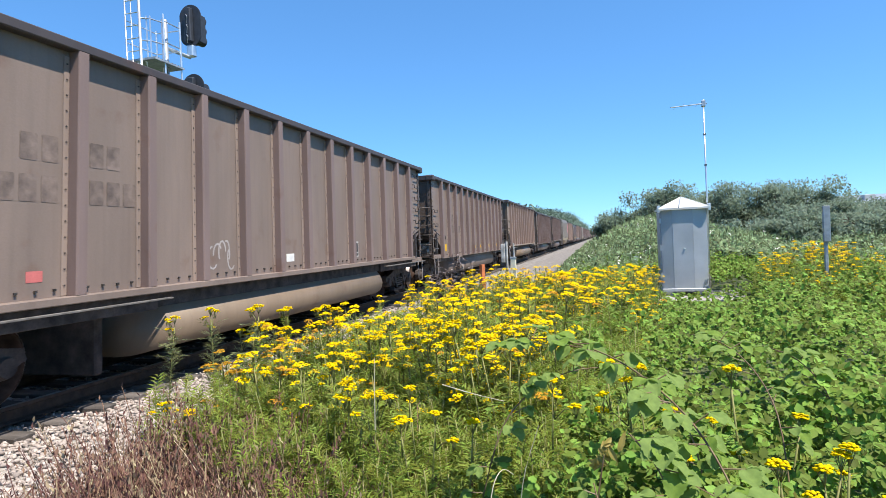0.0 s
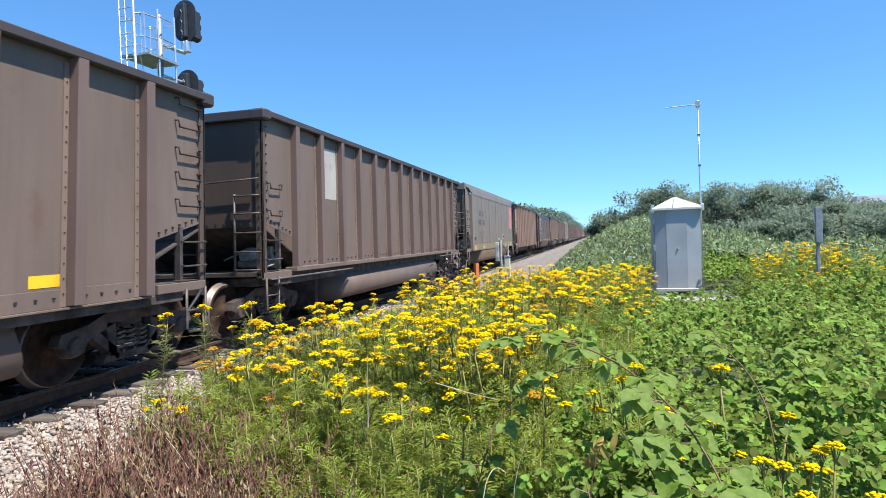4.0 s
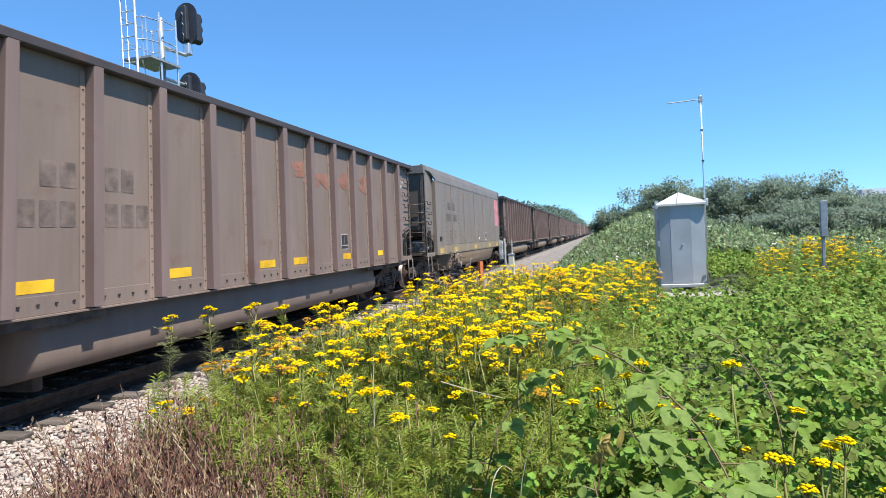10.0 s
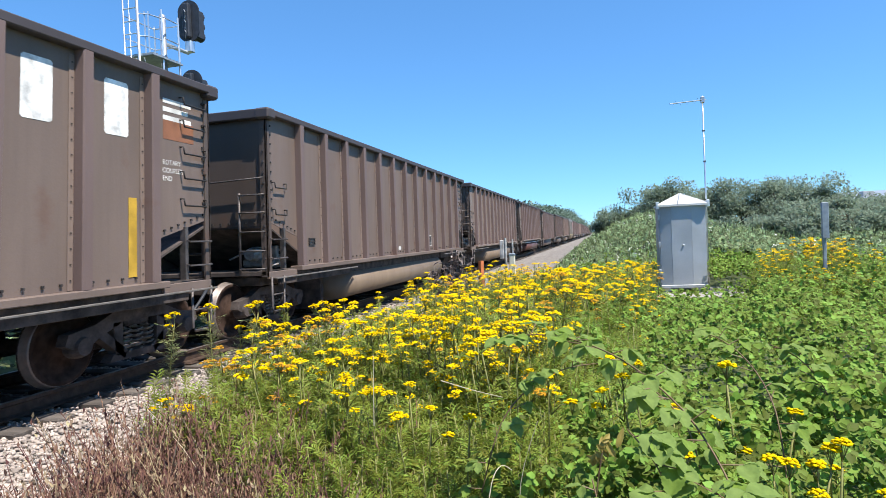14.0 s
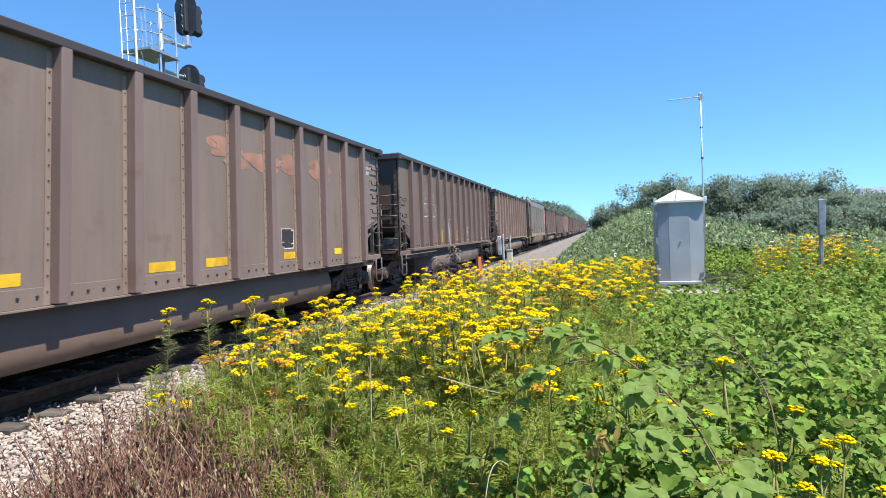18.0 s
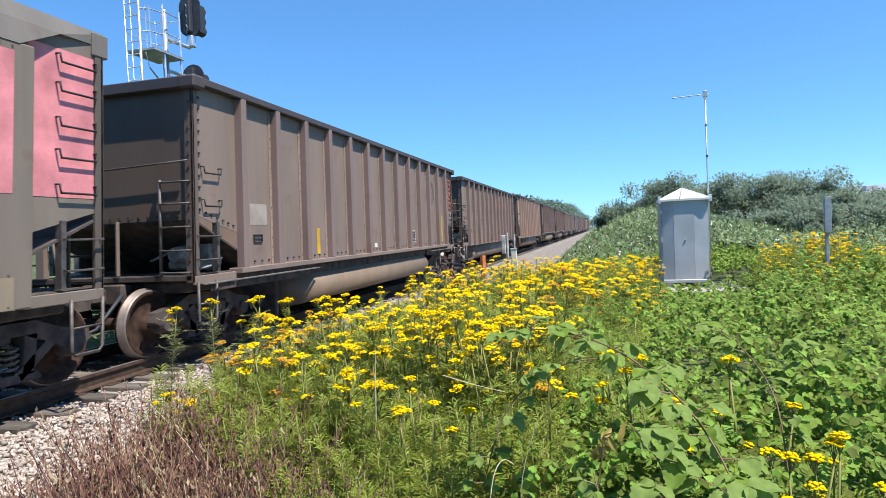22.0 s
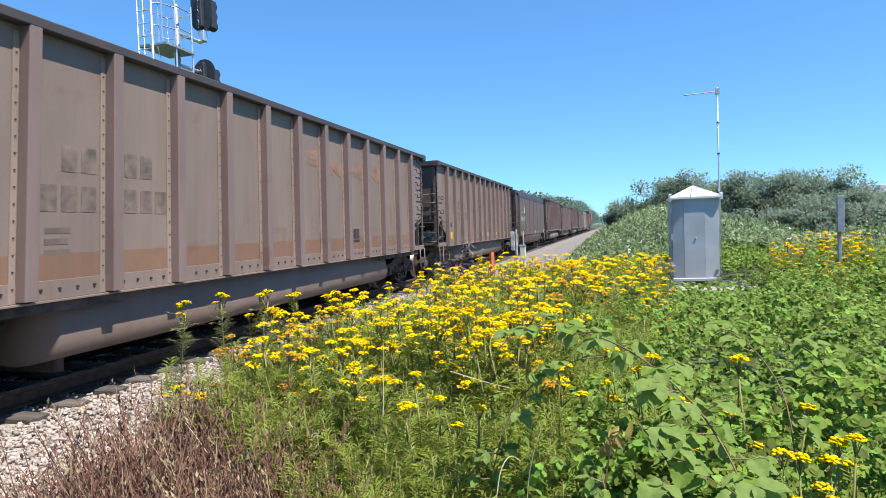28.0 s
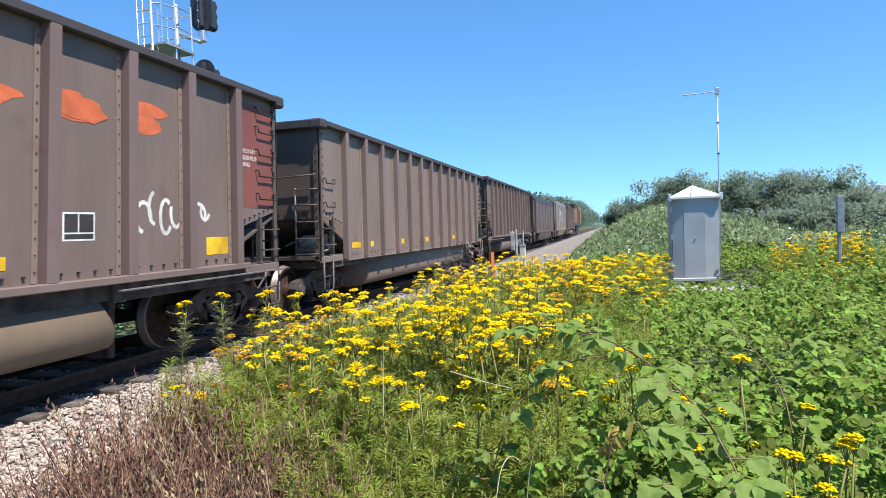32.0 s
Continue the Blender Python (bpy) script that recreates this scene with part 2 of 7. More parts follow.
# ---- mesh helpers ----
class Shape:
    """Vertices and faces gathered before they become one mesh."""

    def __init__(self):
        self.v, self.f = [], []

    def add(self, verts, faces):
        n = len(self.v)
        self.v += [tuple(p) for p in verts]
        self.f += [tuple(i + n for i in face) for face in faces]
        return self

    def box(self, x0, x1, y0, y1, z0, z1, c=0.0):
        """A box; with c its edges are cut off by that much."""
        if not c:
            return self.add([(x, y, z) for x in (x0, x1) for y in (y0, y1) for z in (z0, z1)],
                            [(0, 1, 3, 2), (4, 6, 7, 5), (0, 4, 5, 1), (2, 3, 7, 6), (0, 2, 6, 4), (1, 5, 7, 3)])
        lo, hi = (x0, y0, z0), (x1, y1, z1)
        verts, index = [], {}
        for sx in (0, 1):
            for sy in (0, 1):
                for sz in (0, 1):
                    for axis in range(3):
                        s = (sx, sy, sz)
                        p = [hi[i] if s[i] else lo[i] for i in range(3)]
                        for i in range(3):
                            if i != axis:
                                p[i] += -c if s[i] else c
                        index[(s, axis)] = len(verts)
                        verts.append(p)
        faces = []
        for axis in range(3):
            u, w = [i for i in range(3) if i != axis]
            for side in (0, 1):
                ring = []
                for a, b in ((0, 0), (1, 0), (1, 1), (0, 1)):
                    s = [0, 0, 0]
                    s[axis], s[u], s[w] = side, a, b
                    ring.append(index[(tuple(s), axis)])
                faces.append(ring)
            for a in (0, 1):
                for b in (0, 1):
                    ends = []
                    for k in (0, 1):
                        s = [0, 0, 0]
                        s[axis], s[u], s[w] = k, a, b
                        ends.append(tuple(s))
                    faces.append([index[(ends[0], u)], index[(ends[1], u)], index[(ends[1], w)], index[(ends[0], w)]])
        for sx in (0, 1):
            for sy in (0, 1):
                for sz in (0, 1):
                    faces.append([index[((sx, sy, sz), a)] for a in range(3)])
        return self.add(verts, faces)

    def prism(self, poly, axis, a, b):
        """A polygon of the two other axes (in order), drawn out along axis from a to b."""
        n, verts = len(poly), []
        for k in (a, b):
            for p in poly:
                q = list(p)
                q.insert(axis, k)
                verts.append(q)
        faces = [tuple(range(n - 1, -1, -1)), tuple(range(n, 2 * n))]
        faces += [(i, (i + 1) % n, n + (i + 1) % n, n + i) for i in range(n)]
        return self.add(verts, faces)

    def tube(self, pts, r, n=6, r2=None):
        pts = [Vector(p) for p in pts]
        verts, faces = [], []
        for i, p in enumerate(pts):
            d = (pts[min(i + 1, len(pts) - 1)] - pts[max(i - 1, 0)]).normalized()
            a = d.orthogonal().normalized() if abs(d.z) > 0.95 else d.cross(Vector((0, 0, 1))).normalized()
            b = d.cross(a)
            rr = r + (r2 - r) * i / (len(pts) - 1) if r2 is not None else r
            verts += [p + (a * math.cos(6.2832 * k / n) + b * math.sin(6.2832 * k / n)) * rr for k in range(n)]
        for i in range(len(pts) - 1):
            for k in range(n):
                j = (k + 1) % n
                faces.append((i * n + k, i * n + j, i * n + n + j, i * n + n + k))
        faces += [tuple(range(n - 1, -1, -1)), tuple(range(len(verts) - n, len(verts)))]
        return self.add(verts, faces)

    def lathe(self, profile, axis, centre, n=32):
        """A profile of (radius, along) turned about an axis through centre."""
        verts, faces = [], []
        m = len(profile)
        for k in range(n):
            c, s = math.cos(6.2832 * k / n), math.sin(6.2832 * k / n)
            for r, h in profile:
                q = [r * c, r * s]
                q.insert(axis, h)
                verts.append([q[i] + centre[i] for i in range(3)])
        for k in range(n):
            j = (k + 1) % n
            for i in range(m - 1):
                faces.append((k * m + i, j * m + i, j * m + i + 1, k * m + i + 1))
        return self.add(verts, faces)

    def mesh(self, name, mat, smooth=False):
        me = bpy.data.meshes.new(name)
        me.from_pydata(self.v, [], self.f)
        for m in (mat if isinstance(mat, (list, tuple)) else [mat]):
            me.materials.append(m)
        bm = bmesh.new()
        bm.from_mesh(me)
        bmesh.ops.recalc_face_normals(bm, faces=bm.faces)
        bm.to_mesh(me)
        bm.free()
        if smooth:
            me.polygons.foreach_set("use_smooth", [True] * len(me.polygons))
        return me


def part(name, shape, mat, parent, label="", smooth=False, colour=None):
    """Links a shape as one mesh object under a thing or a part."""
    me = shape if isinstance(shape, bpy.types.Mesh) else shape.mesh(name, mat, smooth)
    ob = new(name, me)
    ob.parent = parent
    if label:
        ob["label"] = label
    if colour:
        ob.color = (*colour, 1)
    return ob


def thing(name, shape, mat, label, category, group="", kind="", smooth=False):
    me = shape if isinstance(shape, bpy.types.Mesh) else shape.mesh(name, mat, smooth)
    return tagged(new(name, me), label, category, group, kind)


def empty(name, label, category, group="", kind=""):
    return tagged(new(name), label, category, group, kind)


def arrays_mesh(name, v, f, mats, which=None):
    """A mesh from an array of vertices and one of triangles."""
    v, f = np.asarray(v, dtype=np.float32), np.asarray(f, dtype=np.int32)
    me = bpy.data.meshes.new(name)
    me.vertices.add(len(v))
    me.vertices.foreach_set("co", v.ravel())
    me.loops.add(f.size)
    me.loops.foreach_set("vertex_index", f.ravel())
    me.polygons.add(len(f))
    me.polygons.foreach_set("loop_start", np.arange(0, f.size, 3, dtype=np.int32))
    for m in mats:
        me.materials.append(m)
    if which is not None:
        me.polygons.foreach_set("material_index", np.asarray(which, dtype=np.int32))
    me.update(calc_edges=True)
    return me


rng = np.random.default_rng(7)


def turns(az, tilt, spin=None):
    """Rotation matrices: tilt about x, then turn about z; spin about z first."""
    n = len(az)
    ca, sa, ct, st = np.cos(az), np.sin(az), np.cos(tilt), np.sin(tilt)
    m = np.zeros((n, 3, 3))
    m[:, 0, 0], m[:, 0, 1], m[:, 0, 2] = ca, -sa * ct, sa * st
    m[:, 1, 0], m[:, 1, 1], m[:, 1, 2] = sa, ca * ct, -ca * st
    m[:, 2, 1], m[:, 2, 2] = st, ct
    if spin is not None:
        cs, ss = np.cos(spin), np.sin(spin)
        z = np.zeros((n, 3, 3))
        z[:, 0, 0], z[:, 0, 1], z[:, 1, 0], z[:, 1, 1], z[:, 2, 2] = cs, -ss, ss, cs, 1
        m = m @ z
    return m


def strew(v, f, at, mats, size):
    """Copies of a small template (v, f), turned, sized and set at points: one array of vertices, one of faces."""
    v, f, at = np.asarray(v, float), np.asarray(f, int), np.asarray(at, float)
    size = np.broadcast_to(np.asarray(size, float).reshape(len(at), -1) if np.ndim(size) else np.full((len(at), 1), size), (len(at), 3 if np.ndim(size) > 1 and np.shape(size)[1] == 3 else 1))
    out = np.einsum("nij,nkj->nki", mats, v[None] * size[:, None, :]) + at[:, None, :]
    faces = f[None] + (np.arange(len(at)) * len(v))[:, None, None]
    return out.reshape(-1, 3), faces.reshape(-1, 3)


def merge(*pieces):
    """Joins (v, f, material number) pieces."""
    vs, fs, ws, n = [], [], [], 0
    for v, f, w in pieces:
        vs.append(v)
        fs.append(f + n)
        ws.append(np.full(len(f), w) if np.ndim(w) == 0 else w)
        n += len(v)
    return np.concatenate(vs), np.concatenate(fs), np.concatenate(ws)


# ---- ground and track ----
XC = -6.84          # middle of the track
GAUGE = 0.755       # middle to a rail's centre
HALF = 7.3          # half the length of a car's body
PITCH = 16.18       # from car to car
SLACK = {1: -0.18, 8: 0.08, 9: -0.05, 21: 0.03, 22: 0.04, 27: 0.06, 28: 0.18, 29: 0.18}    # draft gear stretched or bunched

g = Shape()
steps_x = [-900, -120, -40, -14, -9.2, -8.2, -5.35, -4.75, -3.4, -2.4, -1.5, 3, 8, 20, 60, 200, 900]
steps_z = [-0.3, -0.3, -0.35, -0.4, -0.4, -0.24, -0.24, -0.36, -0.33, -0.27, -0.2, -0.18, -0.12, 0.0, 0.3, 0.3, 0.3]
steps_y = [-300, -40, -8, 0, 8, 20, 40, 80, 160, 400, 1800]
verts = [(x, y, z) for y in steps_y for x, z in zip(steps_x, steps_z)]
nx = len(steps_x)
quads = [(j * nx + i, j * nx + i + 1, (j + 1) * nx + i + 1, (j + 1) * nx + i) for j in range(len(steps_y) - 1) for i in range(nx - 1)]
ground_mesh = Shape().add(verts, quads).mesh("ground", [SOIL, GRAVEL, TRACKSIDE])
for poly in ground_mesh.polygons:
    far = poly.center.y > 110
    poly.material_index = (1 if poly.center.y < 13 else 2) if -9.3 < poly.center.x < (1.0 if far else -2.45) else 0
tagged(new("ground", ground_mesh), "weedy soil with a pale gravel strip beside the track", "ground", kind="structure")

track = empty("railway_track", "railway track on timber ties in pale ballast", "track", kind="structure")
head = [(-0.036, 0.0), (0.036, 0.0), (0.037, -0.035), (0.01, -0.048), (0.009, -0.145), (0.07, -0.165), (0.07, -0.18),
        (-0.07, -0.18), (-0.07, -0.165), (-0.009, -0.145), (-0.01, -0.048), (-0.037, -0.035)]
for side in (-1, 1):
    s = Shape().prism([(XC + side * GAUGE + a, b) for a, b in head], 1, -60, 1500)
    part("rail", s, RAIL, track, "rusty steel rail with a worn bright head")
    part("rail_head_band", Shape().box(XC + side * GAUGE - 0.022, XC + side * GAUGE + 0.022, -60, 1500, 0.0, 0.004), TREAD, track, "polished running band")
tie_mesh = Shape().box(-1.3, 1.3, -0.115, 0.115, -0.36, -0.184, 0.012).mesh("tie", TIE)
for i in range(90):
    ob = part("tie", tie_mesh, None, track)
    ob.location = (XC + random.uniform(-0.04, 0.04), 1.0 + i * 0.52, random.uniform(-0.012, 0.004))
    ob.rotation_euler.z = random.uniform(-0.02, 0.02)
plate = Shape().box(-0.09, 0.22, -0.09, 0.09, -0.184, -0.17, 0.004).mesh("tie_plate", RAIL)
for i in range(40):
    ob = part("tie_plate", plate, None, track)
    ob.location = (XC + GAUGE - 0.06, 1.0 + i * 0.52, 0)
far_ties = Shape()
for i in range(420):
    y = 1.0 + (90 + i) * 0.52
    far_ties.box(XC - 1.3, XC + 1.3, y - 0.115, y + 0.115, -0.36, -0.19)
tagged(part("ties", far_ties, TIE, track), kind="stuff")


def rock(seed):
    """A broken stone: a cube's corners and faces pushed about."""
    r = np.random.default_rng(seed)
    t = (1 + 5 ** 0.5) / 2
    v = np.array([(-1, t, 0), (1, t, 0), (-1, -t, 0), (1, -t, 0), (0, -1, t), (0, 1, t), (0, -1, -t), (0, 1, -t), (t, 0, -1), (t, 0, 1), (-t, 0, -1), (-t, 0, 1)]) / 1.9
    f = np.array([(0, 11, 5), (0, 5, 1), (0, 1, 7), (0, 7, 10), (0, 10, 11), (1, 5, 9), (5, 11, 4), (11, 10, 2), (10, 7, 6), (7, 1, 8),
                  (3, 9, 4), (3, 4, 2), (3, 2, 6), (3, 6, 8), (3, 8, 9), (4, 9, 5), (2, 4, 11), (6, 2, 10), (8, 6, 7), (9, 8, 1)])
    return v * r.uniform(0.42, 1.3, (12, 1)) * np.array([1, 0.78, 0.6]), f


def ground_height(x):
    return np.interp(x, steps_x, steps_z)


pieces = []
for k in range(5):
    n = 4200
    y = 2.6 + 13 * rng.random(n) ** 1.5
    x = rng.uniform(-5.65, -3.3, n)
    tie_gap = np.abs((y - 1.0 + 0.26) % 0.52 - 0.26)
    keep = (x > -5.5) | (tie_gap > 0.14)
    x, y = x[keep], y[keep]
    z = ground_height(x) + rng.uniform(-0.005, 0.03, len(x))
    v, f = rock(k)
    pieces.append((*strew(v, f, np.stack([x, y, z], 1), turns(rng.uniform(0, 6.3, len(x)), rng.uniform(-0.5, 0.5, len(x))), rng.uniform(0.017, 0.042, len(x))), 0))
for k in range(4):
    n = 1500
    y = 2.6 + 16 * rng.random(n) ** 1.4
    x = rng.uniform(-8.1, -5.4, n)
    tie_gap = np.abs((y - 1.0 + 0.26) % 0.52 - 0.26)
    keep = tie_gap > 0.15
    x, y = x[keep], y[keep]
    v, f = rock(k + 9)
    pieces.append((*strew(v, f, np.stack([x, y, -0.225 + rng.uniform(-0.01, 0.02, len(x))], 1), turns(rng.uniform(0, 6.3, len(x)), rng.uniform(-0.5, 0.5, len(x))), rng.uniform(0.02, 0.036, len(x))), 0))
v, f, w = merge(*pieces)
tagged(new("ballast_stones", arrays_mesh("ballast_stones", v, f, [STONE])), "loose pale broken ballast stones beside the track", "ballast", kind="stuff")

# ---- the train: parts built once, in a car's own space (x to the camera's side, y along the track) ----
SHEET, RIBX = 1.475, 1.6
RIBS = [-6.225 + i * 1.03 for i in range(13)]
CUT = 1.02          # length of the open corner at each end


def both(fn):
    return {s: fn(s) for s in (-1, 1)}


def side_sheet(s, low=1.12):
    """One side's sheet with its open lower corners, and the lap strips beside the posts."""
    sh = Shape()
    poly = [(-HALF, 1.93), (-HALF + CUT, 1.66), (-HALF + CUT, low), (HALF - CUT, low), (HALF - CUT, 1.66), (HALF, 1.93), (HALF, 3.71), (-HALF, 3.71)]
    sh.prism(poly, 0, s * (SHEET - 0.012), s * SHEET)
    return sh


def lap_strip(s, y, low=1.12):
    return Shape().box(*sorted((s * SHEET, s * (SHEET + 0.012))), y - 0.150, y - 0.082, low + 0.02, 3.64, 0.003)


def bolts(s, low=1.12):
    sh = Shape()
    x0, x1 = sorted((s * SHEET, s * (SHEET + 0.021)))
    for y in RIBS[1:]:
        for k in range(15):
            z = low + 0.12 + k * 0.165
            sh.box(x0, x1, y - 0.123, y - 0.109, z, z + 0.014)
    for a, b in zip(RIBS, RIBS[1:]):
        for k in range(4):
            y = a + 0.16 + k * (b - a - 0.4) / 3
            sh.box(x0, x1, y, y + 0.03, low + 0.075, low + 0.1)
    for e in (-1, 1):
        for k in range(11):
            z = 1.98 + k * 0.155
            sh.box(x0, x1, e * (HALF - 0.12) - 0.014, e * (HALF - 0.12) + 0.014, z, z + 0.028)
        for k in range(7):
            y = e * (HALF - 0.12 - k * 0.13)
            z = 1.955 - k * 0.036
            sh.box(x0, x1, y - 0.014, y + 0.014, z + 0.02, z + 0.045)
    return sh


def rib(s, y, low=1.02, deep=RIBX):
    """A hat-shaped post: flanges on the sheet, a flat face standing proud."""
    o = SHEET
    prof = [(o, -0.078), (deep - 0.012, -0.07), (deep, -0.058), (deep, 0.058), (deep - 0.012, 0.07), (o, 0.078)]
    sh = Shape().prism([(s * a, y + b) for a, b in prof], 2, low, 3.70)
    return sh


def end_wall(e):
    """An end: upright sheet above, a sheet sloping inwards below the opening."""
    sh = Shape().box(-SHEET + 0.01, SHEET - 0.01, *sorted((e * (HALF - 0.02), e * (HALF - 0.035))), 1.86, 3.67)
    y0, y1 = e * (HALF - 0.03), e * (HALF - 1.9)
    sh.add([(-SHEET + 0.01, y0, 1.86), (SHEET - 0.01, y0, 1.86), (SHEET - 0.01, y1, 1.02), (-SHEET + 0.01, y1, 1.02),
            (-SHEET + 0.01, y0, 1.83), (SHEET - 0.01, y0, 1.83), (SHEET - 0.01, y1, 0.99), (-SHEET + 0.01, y1, 0.99)],
           [(0, 1, 2, 3), (4, 7, 6, 5), (0, 4, 5, 1), (2, 6, 7, 3), (1, 5, 6, 2), (0, 3, 7, 4)])
    return sh


def end_bolts(e):
    sh = Shape()
    for k in range(18):
        x = -1.36 + k * 0.16
        sh.box(x, x + 0.03, *sorted((e * (HALF - 0.02), e * (HALF + 0.008))), 1.90, 1.93)
    return sh


def grab(s, y0, y1, z, drop=0.07, x=SHEET):
    """A bent-round grab iron, feet on the sheet."""
    o = s * (x + 0.06)
    return Shape().tube([(s * x, y0, z + 0.02), (o, y0, z + 0.02), (o, y0 + 0.02 * (1 if y1 > y0 else -1), z - drop), (o, y1 - 0.02 * (1 if y1 > y0 else -1), z - drop), (o, y1, z + 0.02), (s * x, y1, z + 0.02)], 0.0125, 5)


def tub(prof, length=4.36, slant=0.45):
    """The two rounded tubs hung between the trucks, their ends slanting out towards the bottom."""
    sh = Shape()
    n = len(prof)
    for s in (-1, 1):
        verts, faces = [], []
        for e in (-1, 1):
            verts += [(s * a, e * (length + (0.8 - min(b, 0.8)) * slant), b) for a, b in prof]
        faces += [(i, i + 1, n + i + 1, n + i) for i in range(n - 1)]
        faces += [tuple(range(n)), tuple(range(2 * n - 1, n - 1, -1))]
        sh.add(verts, faces)
    return sh


TUB_LOW = [(0.06, 0.98), (0.06, 0.5), (0.2, 0.33), (0.45, 0.27), (0.9, 0.26), (1.15, 0.28), (1.30, 0.32), (1.40, 0.385), (1.465, 0.47), (1.50, 0.57)]


def wheelset():
    sh = Shape()
    for s in (-1, 1):
        prof = [(0.0, s * 0.80), (0.12, s * 0.80), (0.13, s * 0.74), (0.36, s * 0.735), (0.385, s * 0.79), (0.44, s * 0.79), (0.457, s * 0.775), (0.459, s * 0.70),
                (0.482, s * 0.685), (0.482, s * 0.66), (0.39, s * 0.655), (0.36, s * 0.70), (0.14, s * 0.68), (0.085, s * 0.64)]
        sh.lathe(prof, 0, (0, 0, 0), 40)
    sh.lathe([(0.0, -0.98), (0.075, -0.98), (0.085, -0.64), (0.08, 0.0), (0.085, 0.64), (0.075, 0.98), (0.0, 0.98)], 0, (0, 0, 0), 16)
    return sh


def side_frame(s):
    """A cast truck side: arched top member, window, spring seat and pedestals."""
    sh = Shape()
    outer = [(-1.12, 0.5), (-1.08, 0.62), (-0.72, 0.68), (-0.42, 0.80), (0.42, 0.80), (0.72, 0.68), (1.08, 0.62), (1.12, 0.5), (1.0, 0.44), (0.78, 0.44),
             (0.66, 0.52), (0.44, 0.60), (0.3, 0.66), (-0.3, 0.66), (-0.44, 0.60), (-0.66, 0.52), (-0.78, 0.44), (-1.0, 0.44)]
    x0, x1 = sorted((s * 0.92, s * 1.06))
    sh.prism(outer, 0, x0, x1)
    for e in (-1, 1):
        sh.prism([(e * 0.66, 0.52), (e * 0.54, 0.56), (e * 0.22, 0.30), (e * 0.26, 0.20)], 0, x0, x1)
        sh.prism([(e * 0.30, 0.66), (e * 0.44, 0.66), (e * 0.40, 0.26), (e * 0.28, 0.26)], 0, x0, x1)
        sh.lathe([(0.0, s * 1.10), (0.10, s * 1.10), (0.13, s * 1.02), (0.13, s * 0.90)], 0, (0, e * 0.89, 0.457), 14)
    sh.prism([(-0.5, 0.19), (0.5, 0.19), (0.44, 0.28), (-0.44, 0.28)], 0, x0, x1)
    return sh


def springs(s):
    pts = [(s * 0.99 + 0.075 * math.cos(k * 0.9), 0.075 * math.sin(k * 0.9), 0.28 + 0.3 * k / 34) for k in range(35)]
    return Shape().tube(pts, 0.014, 4)


def bolster():
    sh = Shape().box(-1.02, 1.02, -0.2, 0.2, 0.58, 0.82, 0.03)
    sh.lathe([(0.0, 0.92), (0.18, 0.92), (0.2, 0.8)], 2, (0, 0, 0), 16)
    for e in (-1, 1):
        sh.box(-0.75, 0.75, e * 0.36 - 0.05, e * 0.36 + 0.05, 0.33, 0.45, 0.01)
    return sh


def coupler(e):
    sh = Shape().box(-0.09, 0.09, *sorted((e * (HALF - 0.5), e * (HALF + 0.48))), 0.76, 0.94, 0.02)
    sh.prism([(-0.16, e * (HALF + 0.42)), (0.17, e * (HALF + 0.42)), (0.2, e * (HALF + 0.6)), (0.1, e * (HALF + 0.79)), (-0.05, e * (HALF + 0.78)), (-0.02, e * (HALF + 0.62)), (-0.16, e * (HALF + 0.6))], 2, 0.70, 0.99)
    sh.box(-0.35, 0.35, *sorted((e * (HALF - 0.15), e * (HALF + 0.08))), 0.72, 1.0, 0.02)
    return sh


def hose(e):
    y = e * (HALF + 0.1)
    return Shape().tube([(0.38, y, 0.86), (0.42, y + e * 0.2, 0.72), (0.36, y + e * 0.42, 0.45), (0.2, y + e * 0.6, 0.36), (0.05, y + e * 0.75, 0.42)], 0.028, 6)


def brake_gear():
    sh = Shape()
    sh.box(0.75, 1.2, -6.95, -6.45, 1.16, 1.3, 0.03)
    sh.lathe([(0.0, -7.12), (0.1, -7.12), (0.13, -7.0), (0.13, -6.8), (0.09, -6.7), (0.0, -6.7)], 1, (1.0, 0, 1.38), 12)
    sh.lathe([(0.0, -6.62), (0.12, -6.6), (0.12, -6.4), (0.0, -6.38)], 1, (1.15, 0, 1.24), 12)
    sh.tube([(1.3, -7.1, 1.16), (1.38, -6.8, 1.2), (1.34, -6.5, 1.3), (1.2, -6.4, 1.36)], 0.022, 5)
    sh.tube([(0.6, -7.1, 1.3), (1.0, -6.9, 1.5), (1.3, -6.6, 1.44)], 0.018, 5)
    sh.box(1.1, 1.3, -6.75, -6.65, 1.3, 1.52, 0.01)
    return sh


def stirrup(s, y, e):
    x = s * 1.52
    return Shape().tube([(x, y - 0.2, 1.0), (x, y - 0.19, 0.47), (x, y - 0.15, 0.42), (x, y + 0.15, 0.42), (x, y + 0.19, 0.47), (x, y + 0.2, 1.0)], 0.02, 5).tube([(x, y - 0.19, 0.7), (x, y + 0.19, 0.7)], 0.014, 5)


def corner_frame(s, e):
    """Uprights and steps in the open corner."""
    sh = Shape()
    y0, y1 = e * (HALF - 0.04), e * (HALF - 0.5)
    x = s * (SHEET + 0.05)
    sh.box(*sorted((s * (SHEET - 0.05), s * (SHEET + 0.03))), y1 - 0.03, y1 + 0.03, 1.12, 1.82)
    for z in (1.3, 1.62):
        sh.tube([(s * SHEET, y0, z + 0.03), (x + s * 0.03, y0, z), (x + s * 0.03, y1, z), (s * SHEET, y1, z + 0.03)], 0.0125, 5)
    return sh


